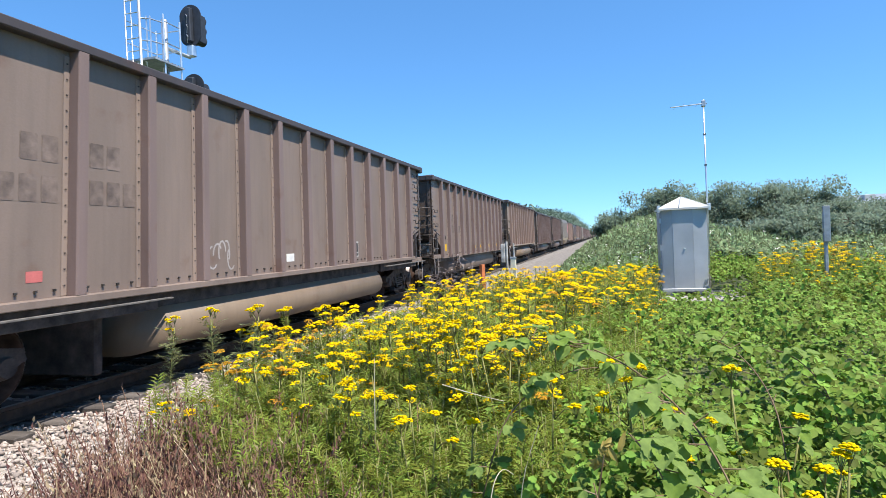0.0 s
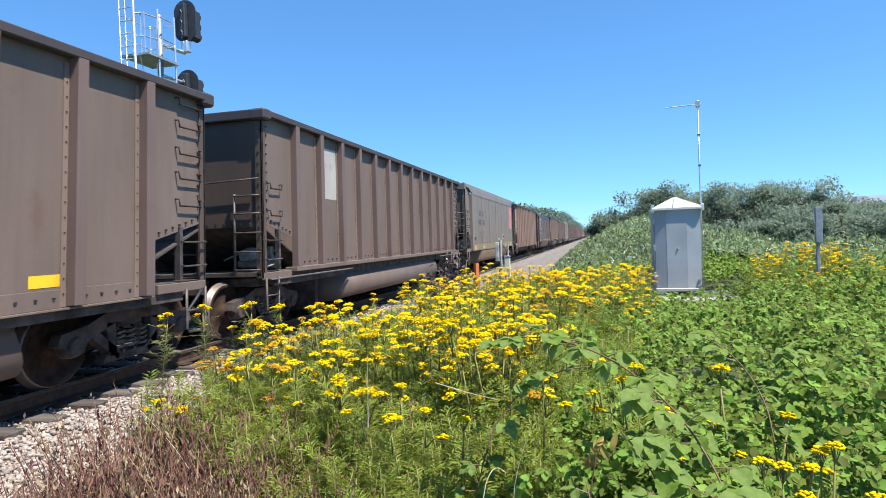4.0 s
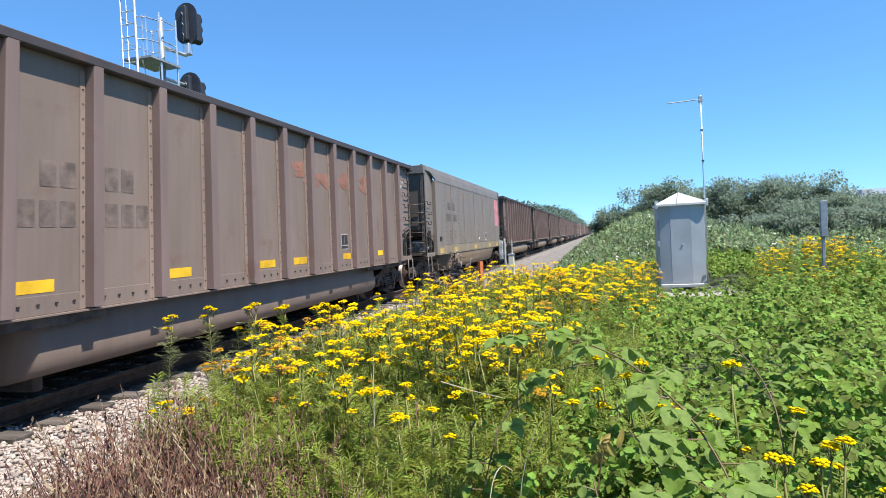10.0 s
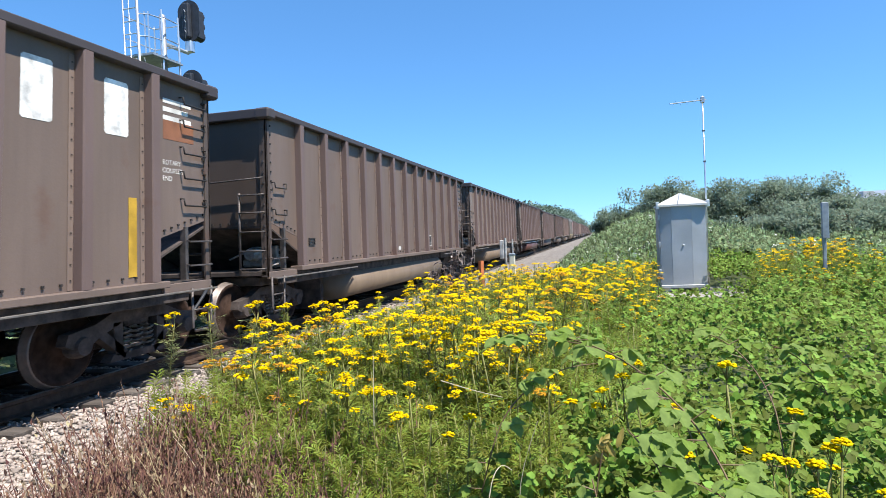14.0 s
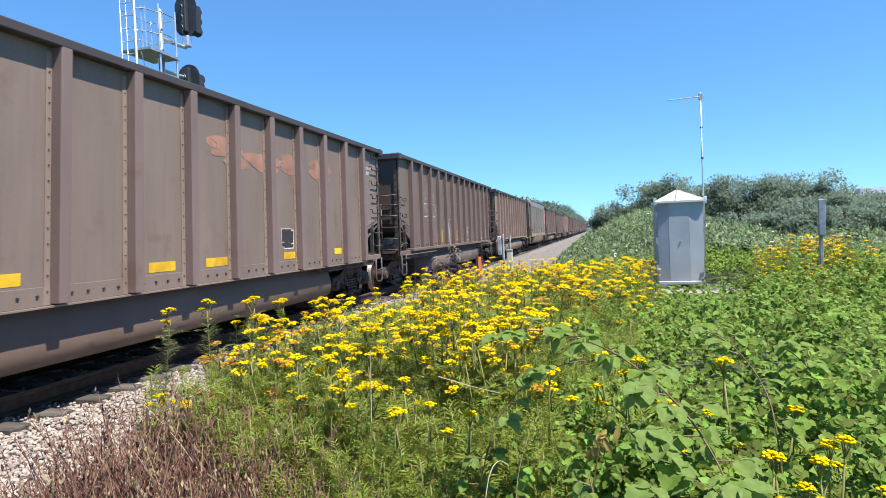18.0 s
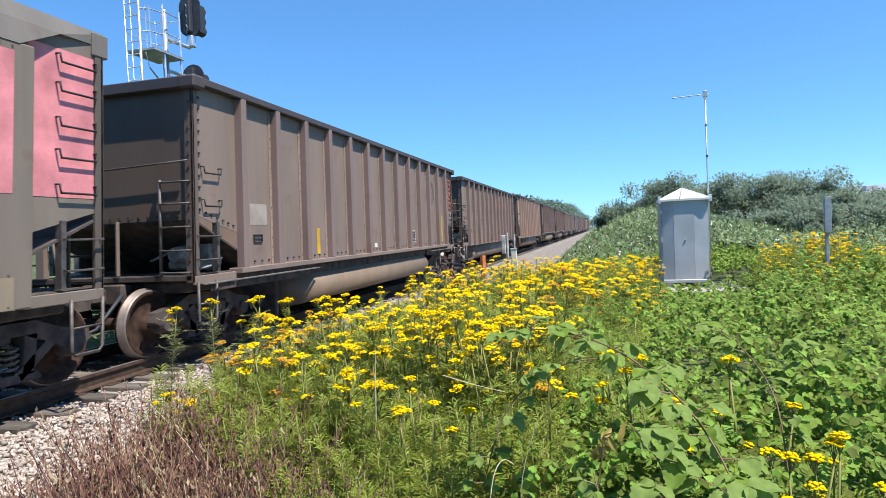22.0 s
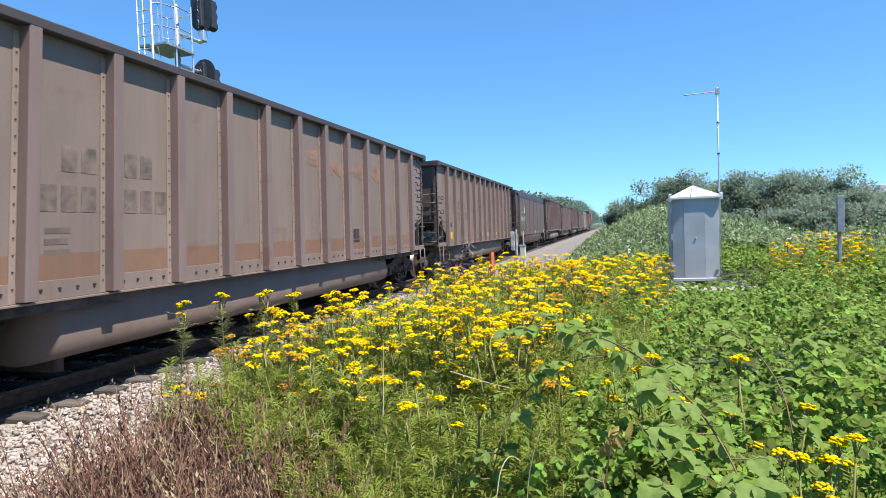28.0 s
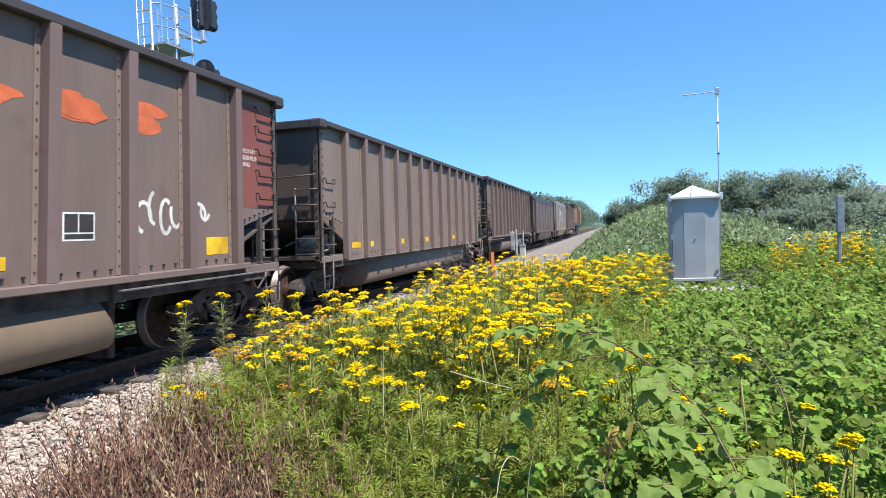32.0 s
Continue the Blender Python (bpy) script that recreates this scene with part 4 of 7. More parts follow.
def disc_logo(car, y, z, r, colour, inner):
    """A round herald reduced to rings and a cross."""
    sh = Shape()
    for k in range(28):
        a, b = 6.2832 * k / 28, 6.2832 * (k + 1) / 28
        for r0, r1 in ((r * 0.93, r), (r * 0.62, r * 0.68)):
            sh.add([(SHEET + 0.004, y + q * math.cos(c), z + q * math.sin(c)) for q, c in ((r0, a), (r1, a), (r1, b), (r0, b))], [(0, 1, 2, 3)])
        if k % 4 != 3:
            sh.add([(SHEET + 0.004, y + q * math.cos(c), z + q * math.sin(c)) for q, c in ((r * 0.74, a), (r * 0.88, a), (r * 0.88, a + 0.13), (r * 0.74, a + 0.13))], [(0, 1, 2, 3)])
    ob = part("round_herald", sh, DECAL, car, "faded round herald", colour=colour)
    cross = Shape().box(SHEET, SHEET + 0.003, y - r * 0.16, y + r * 0.16, z - r * 0.6, z + r * 0.6).box(SHEET, SHEET + 0.0032, y - r * 0.6, y + r * 0.6, z - r * 0.13, z + r * 0.13)
    part("herald_cross", cross, DECAL, ob, colour=inner)
    return ob


def streak_letters(car, y, z, colour, n=4, step=1.035, w=0.72, h=0.3):
    """Worn, smeared letters, one a panel: ragged overlapping washes of faded paint."""
    r = random.Random(int(y * 100) + n)
    for k in range(n):
        a = y + k * step
        sh = Shape()
        for j in range(9):
            c, q = a + r.uniform(0.05, w - 0.1), z + r.uniform(0.0, h)
            ring, big = [], r.uniform(0.11, 0.25)
            for i in range(11):
                t = 6.2832 * i / 11
                ring.append((c + big * r.uniform(0.75, 1.2) * 1.5 * math.cos(t), q + big * r.uniform(0.5, 0.8) * 0.6 * math.sin(t)))
            sh.prism(ring, 0, SHEET, SHEET + 0.002 + j * 0.0005)
        part("faded_letter", sh, DECAL, car, "smeared faded orange letter", colour=colour)


def paint_all(car, colour, chord=None, tub_colour=None, band=None):
    for ob in car.children_recursive:
        n = ob.name.split(".")[0]
        c = colour
        if n in ("top_chord", "end_top_chord", "corner_cap", "top_band"):
            c = chord or colour
        if n == "tub":
            c = tub_colour or colour
        if n == "lower_band":
            c = band or colour
        if n == "side_post":
            c = (colour[0] * 0.95, colour[1] * 0.90, colour[2] * 0.98)
        if n == "rivet_seam":
            c = tuple(v * 0.6 for v in colour)
        if n == "seam_bead":
            c = tuple(v * 1.2 for v in colour)
        if n == "lap_strip":
            c = tuple(v * 1.3 for v in colour)
        # end walls halved: shade of the car gap painted in, along with grime
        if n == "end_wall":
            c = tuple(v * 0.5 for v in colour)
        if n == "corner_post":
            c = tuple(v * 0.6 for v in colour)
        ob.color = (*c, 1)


BROWN, DARK, TAN = (0.202, 0.152, 0.126), (0.164, 0.121, 0.100), (0.30, 0.221, 0.166)
OCHRE, SLATE, MAROON = (0.247, 0.185, 0.143), (0.170, 0.140, 0.115), (0.170, 0.124, 0.107)
GREYB, PLUM, CHORD, TUBC = (0.196, 0.166, 0.143), (0.115, 0.08, 0.074), (0.058, 0.049, 0.051), (0.178, 0.130, 0.088)
REDT, REDTUB = (0.16, 0.062, 0.046), (0.095, 0.045, 0.037)
#       kind, colour, tub colour, label
CARS = [
    ("r", BROWN, TUBC, "brown ribbed coal gondola with dusty steel sides"),
    ("w", BROWN, DARK, "brown ribbed coal gondola with yellow reflectors"),
    ("r", OCHRE, TUBC, "tan ribbed coal gondola with a pale yellow end panel"),
    ("w", DARK, DARK, "dark brown ribbed coal gondola with yellow strips"),
    ("r", DARK, DARK, "dark ribbed coal gondola with a white patch"),
    ("s", GREYB, TUBC, "grey-brown smooth-sided coal hopper with a pink panel"),
    ("l", TAN, TUBC, "tan coal gondola with long side posts and a yellow end"),
    ("o", PLUM, DARK, "plum-brown smooth-sided coal hopper with green graffiti"),
    ("p", OCHRE, REDTUB, "tan ribbed coal gondola with red panels and red tub"),
    ("w", BROWN, DARK, "brown ribbed coal gondola with yellow reflectors"),
    ("s", GREYB, TUBC, "grey-brown smooth-sided coal hopper with a pink panel"),
    ("r", DARK, TUBC, "dark brown ribbed coal gondola with white graffiti"),
    ("r", DARK, TUBC, "dark brown ribbed coal gondola with big white letters"),
    ("r", DARK, TUBC, "dark brown ribbed coal gondola, plain sides"),
    ("r", BROWN, TUBC, "brown ribbed coal gondola with dusty steel sides"),
    ("p", BROWN, REDTUB, "brown ribbed coal gondola with red panels and red tub"),
    ("w", BROWN, (0.13, 0.09, 0.072), "brown ribbed coal gondola with faded orange letters"),
    ("r", DARK, (0.125, 0.095, 0.078), "dark brown ribbed coal gondola with white graffiti and red end"),
    ("r", OCHRE, TUBC, "tan-brown ribbed coal gondola with yellow reflectors"),
    ("s", SLATE, TUBC, "grey smooth-sided coal hopper with a pink panel"),
    ("r", BROWN, TUBC, "brown ribbed coal gondola with a round herald"),
    ("w", BROWN, DARK, "brown ribbed coal gondola with faded orange letters"),
    ("v", TAN, (0.15, 0.095, 0.065), "tan ribbed coal gondola with a pale end panel"),
    ("r", DARK, TUBC, "dark brown ribbed coal gondola, plain sides"),
    ("r", DARK, DARK, "dark ribbed coal gondola with a white patch"),
    ("w", BROWN, DARK, "brown ribbed coal gondola with rusty lower panels"),
    ("w", BROWN, DARK, "brown ribbed coal gondola with yellow reflectors"),
    ("o", PLUM, DARK, "dark smooth-sided coal hopper with a green panel"),
    ("r", MAROON, TUBC, "brown ribbed coal gondola with orange letters and graffiti"),
    ("w", BROWN, DARK, "brown ribbed coal gondola with yellow reflectors"),
    ("r", DARK, DARK, "dark ribbed coal gondola"),
    ("o", PLUM, DARK, "dark smooth-sided coal hopper"),
    ("s", GREYB, TUBC, "grey smooth-sided coal hopper with white graffiti"),
    ("r", MAROON, TUBC, "brown ribbed coal gondola, last before the engine"),
]
templates = {}
train = []
for k, (kind, colour, tub_colour, label) in enumerate(CARS):
    if kind not in templates:
        car = smooth_car(kind == "o") if kind in "so" else ribbed_car(kind == "l", kind == "p", kind in "wv", kind == "w")
        templates[kind] = car
    else:
        base = templates[kind]
        car = copy_thing(base, Matrix())
    train.append(car)
    tagged(car, label, "coal hopper" if kind in "so" else "coal gondola", "cars of the coal train")
for k, (kind, colour, tub_colour, label) in enumerate(CARS):
    tub_colour = tuple(v * 0.8 for v in colour) if tub_colour is DARK else tub_colour
    light = (0.15, 0.135, 0.12) if kind == "s" else (tuple(v * 0.6 for v in CHORD) if kind == "o" else CHORD)
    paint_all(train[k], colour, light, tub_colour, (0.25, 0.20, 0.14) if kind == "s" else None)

FAINT, CREAM, GREENP = (0.155, 0.116, 0.098), (0.52, 0.40, 0.20), (0.098, 0.092, 0.066)


def reflectors(car, rows, z=1.19, h=0.125, x=SHEET):
    for y0, y1 in rows:
        patch(car, "reflector", y0, y1, z, z + h, YELLOW, x, "yellow reflective strip")


def tall_bars(car, ys, z0=1.21, z1=1.67, w=0.13):
    for y in ys:
        patch(car, "reflector", y, y + w, z0, z1, (0.56, 0.34, 0.04), SHEET + 0.004, "upright yellow reflective strip")


def card_box(car, y=-5.86, z=1.5, x=SHEET):
    sh = Shape()
    for z0, z1 in ((0.0, 0.014), (0.055, 0.07), (0.116, 0.13)):
        sh.box(x, x + 0.018, y, y + 0.25, z + z0, z + z1)
    for y0 in (0.0, 0.236):
        sh.box(x, x + 0.018, y + y0, y + y0 + 0.014, z, z + 0.13)
    return part("card_holder", sh, IRON, car, "small dark card holder")


def end_words(car, y=6.4, z=2.86, words="ROTARY\nCOUPLER\nEND", size=0.09):
    lettering(car, y, z, words, size)


def small_print(car, y, z, x=SHEET, rows=3, colour=FAINT, w=0.3):
    """Lines of print too small to read, as bars."""
    sh = Shape()
    for k in range(rows):
        sh.box(x, x + 0.003, y, y + w * (1 - 0.12 * (k % 2)), z - k * 0.11, z - k * 0.11 + 0.06)
    part("small_print", sh, DECAL, car, colour=colour)


def ribbon(sh, pts, thick, x):
    for (ya, za), (yb, zb) in zip(pts, pts[1:]):
        d = math.hypot(yb - ya, zb - za) or 1
        ny, nz = -(zb - za) / d * thick / 2, (yb - ya) / d * thick / 2
        sh.add([(x, ya + ny, za + nz), (x, ya - ny, za - nz), (x, yb - ny, zb - nz), (x, yb + ny, zb + nz)], [(0, 1, 2, 3)])


def blob(car, y0, y1, z0, z1, fill, line, seed, x, spikes=True):
    """A big sprayed figure: filled rounded field, dark outline, spikes on top."""
    r = random.Random(seed)
    cy, cz, a, b = (y0 + y1) / 2, (z0 + z1) / 2, (y1 - y0) / 2, (z1 - z0) / 2
    ring = [(cy + a * math.cos(t) * r.uniform(0.93, 1.04), cz + b * math.sin(t) * (0.95 if math.sin(t) > 0 else 0.9)) for t in [6.2832 * k / 30 for k in range(30)]]
    ob = part("graffiti", Shape().prism(ring, 0, x, x + 0.0025), DECAL, car, "large sprayed green figure with dark outline", colour=fill)
    sh = Shape()
    ribbon(sh, ring + ring[:1], 0.05, x + 0.004)
    if spikes:
        ribbon(sh, [(cy - a * 0.6, cz + b * 0.7), (cy - a * 0.45, cz + b * 1.25), (cy - a * 0.1, cz + b * 0.8), (cy, cz + b * 1.3), (cy + a * 0.3, cz + b * 0.8), (cy + a * 0.75, cz + b * 1.25), (cy + a * 0.8, cz + b * 0.5)], 0.04, x + 0.0042)
    ribbon(sh, [(cy - a * 0.6, cz + b * 0.2), (cy, cz + b * 0.3), (cy + a * 0.5, cz + b * 0.1), (cy - a * 0.2, cz - b * 0.1), (cy + a * 0.6, cz - b * 0.4), (cy - a * 0.4, cz - b * 0.5)], 0.04, x + 0.0044)
    ribbon(sh, [(cy - a * 0.8, cz - b * 0.6), (cy + a * 0.2, cz + b * 0.5)], 0.035, x + 0.0046)
    part("graffiti_outline", sh, DECAL, ob, colour=line)


def wide_marks(car, y, z, colour, x=SHEET, w=0.19, h=0.27):
    marks(car, y, z, colour, w=w, h=h, gap=0.05, split=0.3 if x == SHEET else 0.12, x=x)


T = train
# car by car, from the front of the string to its rear
wide_marks(T[0], RIBS[1], 2.5, FAINT)
tag_strokes(T[0], -2.9, 1.3, 0.55, 0.36, (0.36, 0.32, 0.3), 1, 5)
patch(T[0], "notice", -0.77, -0.5, 1.29, 1.43, WHITEP)
data_box(T[0], 2.1, 1.27)
patch(T[0], "notice", -5.73, -5.55, 1.3, 1.41, (0.48, 0.13, 0.12), label="red-pink notice")
for a in (1, 26):
    wide_marks(T[a], RIBS[2], 2.25, FAINT)
    patch(T[a], "reflector", -5.92, -5.45, 1.19, 1.43, YELLOW, label="large yellow reflective plate")
    patch(T[a], "notice", -6.07, -5.94, 1.21, 1.32, WHITEP)
    reflectors(T[a], ((-3.06, -2.55), (-0.88, -0.38), (0.28, 0.85), (2.4, 2.9), (4.5, 5.0)))
    card_box(T[a], -5.86, 1.6)
    streak_letters(T[a], 0.75, 2.72, (0.17, 0.105, 0.08), 4)
wide_marks(T[2], RIBS[2], 2.6, (0.36, 0.31, 0.27))
patch(T[2], "reflector", -6.03, -5.56, 1.46, 1.69, YELLOW, label="large yellow reflective plate")
reflectors(T[2], ((-2.8, -2.25), (-0.7, -0.28), (0.44, 0.82)), 1.42)
data_box(T[2], 2.35, 1.28)
panel_patch(T[2], 12, CREAM, label="pale yellow painted end panel")
panel_patch(T[2], 11, CREAM, label="pale yellow painted panel")
for a in (3, 9, 16):
    reflectors(T[a], ((-5.1, -4.62), (-2.95, -2.5), (-0.8, -0.32), (0.32, 0.82), (2.5, 3.0), (4.6, 5.1)))
    card_box(T[a])
reflectors(T[3], ((-5.88, -5.4),))
panel_patch(T[4], 1, (0.42, 0.4, 0.37), 2.45, 3.5, label="white-washed patch")
panel_patch(T[24], 1, (0.42, 0.4, 0.37), 2.45, 3.5, label="white-washed patch")
tall_bars(T[24], (5.7,), 1.22, 2.1)
for a in (5, 10, 19):
    wide_marks(T[a], BEADS[0], 2.55, (0.25, 0.22, 0.2) if a == 19 else (0.115, 0.092, 0.084), RIBX)
    patch(T[a], "painted_panel", 5.18, 6.15, 2.06, 3.40, PINK, RIBX, "pink painted panel")
    part("painted_panel", Shape().box(SHEET, SHEET + 0.004, 6.4, 7.2, 2.06, 3.6), DECAL, T[a], "pink painted end bay", colour=PINK)
    data_box(T[a], 2.28, 1.38, RIBX)
    for y0, y1 in ((-6.05, -5.52), (-4.0, -3.5), (-0.3, 0.2), (3.2, 3.7), (5.25, 5.85)):
        patch(T[a], "reflector", y0, y1, 1.03, 1.2, (0.50, 0.33, 0.09), RIBX + 0.004, "yellow reflective strip")
    card_box(T[a], -6.02, 1.47, RIBX)
    small_print(T[a], -4.6, 1.75, RIBX)
    small_print(T[a], -3.9, 1.75, RIBX)
    patch(T[a], "notice", 0.75, 1.0, 1.42, 1.52, WHITEP, RIBX)
patch(T[19], "notice", -5.72, -5.55, 1.5, 1.61, (0.7, 0.12, 0.16), RIBX, "red notice")
tag_strokes(T[19], 2.15, 1.4, 3.4, 1.5, (0.42, 0.39, 0.36), 19, 6, RIBX, 0.04)
wide_marks(T[6], RIBS[2], 2.35, (0.175, 0.13, 0.11))
reflectors(T[6], ((-5.9, -5.4), (1.28, 1.75), (3.36, 3.86)), 1.35)
tag_strokes(T[6], 2.35, 1.2, 0.5, 0.85, (0.62, 0.6, 0.57), 6, 7)
data_box(T[6], 4.42, 1.19)
panel_patch(T[6], 12, (0.56, 0.38, 0.08), label="yellow painted end panel")
patch(T[7], "painted_patch", -5.6, -4.3, 2.15, 3.25, (0.50, 0.46, 0.42), RIBX, "worn white painted patch")
tag_strokes(T[7], -5.5, 1.7, 1.3, 0.3, (0.45, 0.42, 0.4), 71, 6, RIBX)
tag_strokes(T[7], -5.45, 2.3, 1.1, 0.9, PLUM, 72, 5, RIBX + 0.004, 0.2)
blob(T[7], -2.75, -1.5, 0.99, 2.1, (0.17, 0.17, 0.06), (0.05, 0.045, 0.045), 1, RIBX + 0.005, False)
blob(T[7], -0.66, 0.64, 0.99, 2.0, (0.17, 0.17, 0.06), (0.05, 0.045, 0.045), 2, RIBX + 0.005)
tag_strokes(T[7], 2.1, 1.15, 1.7, 0.85, (0.055, 0.045, 0.045), 73, 9, RIBX, 0.035)
for y0, y1 in ((-5.9, -5.4), (-1.36, -0.88), (0.72, 1.2), (2.75, 3.22), (5.5, 6.0)):
    patch(T[7], "reflector", y0, y1, 1.07, 1.2, YELLOW, RIBX + 0.012, "yellow reflective strip")
data_box(T[7], 3.25, 1.35, RIBX, 0.3, 0.3)
for a in (8, 15):
    panel_patch(T[a], 0, REDT, label="oxide red painted panel")
    panel_patch(T[a], 1, REDT, label="oxide red painted panel")
    panel_patch(T[a], 12, REDT, label="oxide red painted end panel")
    marks(T[a], RIBS[1], 2.3, (0.36, 0.28, 0.26), w=0.16, h=0.25, gap=0.06, split=0.32, x=SHEET + 0.004)
    data_box(T[a], 2.35, 1.27)
tall_bars(T[8], (-6.95, -6.05, -3.6, -1.58, 0.82, 5.7))
disc_logo(T[8], 4.55, 2.85, 0.36, (0.30, 0.26, 0.2), (0.1, 0.085, 0.08))
end_words(T[8], 6.42)
patch(T[15], "reflector", -6.08, -5.66, 1.45, 1.68, YELLOW, SHEET + 0.004, "large yellow reflective plate")
reflectors(T[15], ((-4.0, -3.62), (-2.9, -2.4), (1.2, 1.7)), 1.24)
patch(T[15], "reflector", 5.6, 5.95, 1.45, 1.7, YELLOW, label="yellow reflective plate")
end_words(T[15], 6.42)
wide_marks(T[9], RIBS[2], 2.25, FAINT)
for a in (9, 16, 21):
    streak_letters(T[a], 0.55, 2.72, (0.31, 0.165, 0.115) if a != 9 else (0.25, 0.12, 0.085), 4)
    data_box(T[a], 2.42, 1.4, colour=(0.4, 0.36, 0.33))
    end_words(T[a], 6.48, 3.14, "ROTARY\nEND", 0.1)
wide_marks(T[11], RIBS[1], 2.45, FAINT)
tall_bars(T[11], (-6.05,), 1.22, 2.12, 0.07)
tall_bars(T[11], (5.72,), 1.21, 2.13)


def broad_scrawl(car, y, w, z0, z1, seed):
    """Broad sprayed bands that run together across a panel."""
    r = random.Random(seed)
    h = z1 - z0
    paths = [[(0.0, 0.88), (0.3, 0.98 + r.uniform(-0.06, 0.06)), (0.65, 0.9), (1.0, 0.94 + r.uniform(-0.05, 0.05))],
             [(0.08, 0.86), (0.18, 0.62), (0.36, 0.4 + r.uniform(-0.1, 0.1))],
             [(0.95, 0.8), (0.82, 0.5), (0.6, 0.32 + r.uniform(-0.08, 0.08)), (0.5, 0.04)],
             [(0.1, 0.3), (0.28, 0.14), (0.42, -0.02)], [(0.35, 0.6), (0.6, 0.62), (0.74, 0.52)]]
    sh = Shape()
    for k, p in enumerate(paths):
        thick = r.uniform(0.045, 0.085)
        for (u0, v0), (u1, v1) in zip(p, p[1:]):
            ya, za, yb, zb = y + u0 * w, z0 + v0 * h, y + u1 * w, z0 + v1 * h
            d = math.hypot(yb - ya, zb - za)
            ny, nz = -(zb - za) / d * thick / 2, (yb - ya) / d * thick / 2
            lift = SHEET + 0.003 + k * 0.0004
            sh.add([(lift, ya + ny, za + nz), (lift, ya - ny, za - nz), (lift, yb - ny, zb - nz), (lift, yb + ny, zb + nz)], [(0, 1, 2, 3)])
    tagged(part("graffiti", sh, DECAL, car, "broad white sprayed graffiti", colour=(0.55, 0.53, 0.51)), "broad white sprayed graffiti", kind="stuff")


for i in (2, 3, 4, 5):
    broad_scrawl(T[11], RIBS[i] + 0.1, 0.72, 1.17, 1.95, 110 + i)
for i, u in ((2, 0.42), (5, 0.58)):
    patch(T[11], "reflector", RIBS[i] + u, RIBS[i] + u + 0.12, 1.3, 1.8, YELLOW, SHEET + 0.006, "upright yellow reflective strip")
tag_strokes(T[11], -0.4, 0.56, 2.2, 0.26, (0.5, 0.48, 0.45), 115, 10, 1.425, 0.03)
panel_patch(T[11], 12, (0.26, 0.075, 0.05), 2.2, 3.58, label="worn orange-red end panel")
end_words(T[11], 6.38, size=0.07)
wide_marks(T[12], RIBS[1], 2.25, (0.22, 0.115, 0.06))
small_print(T[12], -5.9, 1.68, rows=2, colour=WHITEP, w=0.26)
small_print(T[12], -4.55, 1.68, rows=2, colour=WHITEP, w=0.26)
for i, y in ((8, 2.36), (9, 3.4), (10, 4.40), (11, 5.44)):
    bar(T[12], SHEET, y, 2.87, 0.36, 0.64, (0.8, 0.79, 0.76), "large_mark")
end_words(T[12], 6.38, 2.62)
small_print(T[12], 6.4, 3.42, rows=3, colour=WHITEP, w=0.55)
tall_bars(T[12], (5.8,), 1.22, 2.16)
data_box(T[12], 2.45, 1.27)
patch(T[12], "painted_patch", 6.4, 7.0, 2.95, 3.2, (0.24, 0.10, 0.05), SHEET, "rust-orange patch")
for a in (13, 14, 23, 30, 20):
    card_box(T[a])
    data_box(T[a], 2.35, 1.29)
    patch(T[a], "notice", -0.6, -0.42, 1.25, 1.35, WHITEP)
wide_marks(T[14], RIBS[1], 2.45, FAINT)
tall_bars(T[14], (-3.6,), 1.2, 1.65)
data_box(T[16], 2.5, 1.37)
panel_patch(T[17], 12, (0.2, 0.06, 0.045), label="oxide red end panel")
wide_marks(T[17], RIBS[2], 2.62, (0.2, 0.165, 0.15))
for y0, z0 in ((-5.0, 2.5), (-5.0, 2.1), (-4.1, 2.5), (-4.1, 2.1)):
    patch(T[17], "painted_line", y0 + 0.02, y0 + 0.64, z0, z0 + 0.02, WHITEP)
for y, w, h, sd in ((-1.9, 0.7, 0.85, 1), (1.1, 0.75, 0.7, 2), (3.15, 0.5, 0.5, 3), (4.25, 0.7, 0.55, 4), (5.3, 0.6, 0.5, 5)):
    tag_strokes(T[17], y, 1.2, w, h, (0.6, 0.58, 0.56), 170 + sd, 5, SHEET, 0.035)
data_box(T[17], 2.22, 1.29)
tall_bars(T[17], (-2.64, -0.3, 5.7), 1.22, 1.67)
tag_strokes(T[17], 2.0, 0.56, 2.2, 0.26, (0.5, 0.48, 0.45), 177, 10, 1.425, 0.03)
wide_marks(T[18], RIBS[2], 2.5, (0.165, 0.12, 0.10))
patch(T[18], "reflector", -6.1, -5.64, 1.28, 1.5, YELLOW, label="large yellow reflective plate")
patch(T[18], "notice", -5.58, -5.43, 1.5, 1.61, (0.6, 0.14, 0.14), label="pink notice")
reflectors(T[18], ((-2.76, -2.3), (-0.6, -0.14), (0.3, 0.68), (2.5, 2.9), (4.6, 5.0)), 1.28)
patch(T[18], "notice", -1.85, -1.6, 1.42, 1.56, WHITEP)
data_box(T[18], 3.42, 1.54, w=0.3, h=0.28)
streak_letters(T[18], 1.6, 2.72, (0.26, 0.10, 0.06), 3)
patch(T[20], "painted_patch", -5.95, -5.45, 1.78, 2.12, (0.27, 0.23, 0.2), label="pale cleaned patch")
tall_bars(T[20], (-3.66,), 1.22, 1.72)
tall_bars(T[20], (5.72,), 1.2, 2.12)
disc_logo(T[20], 4.55, 2.83, 0.37, (0.085, 0.075, 0.08), (0.12, 0.11, 0.13))
panel_patch(T[20], 12, (0.25, 0.085, 0.05), 2.3, 3.58, label="worn orange-red end panel")
end_words(T[20], 6.36)
wide_marks(T[21], RIBS[2], 2.2, FAINT)
card_box(T[21])
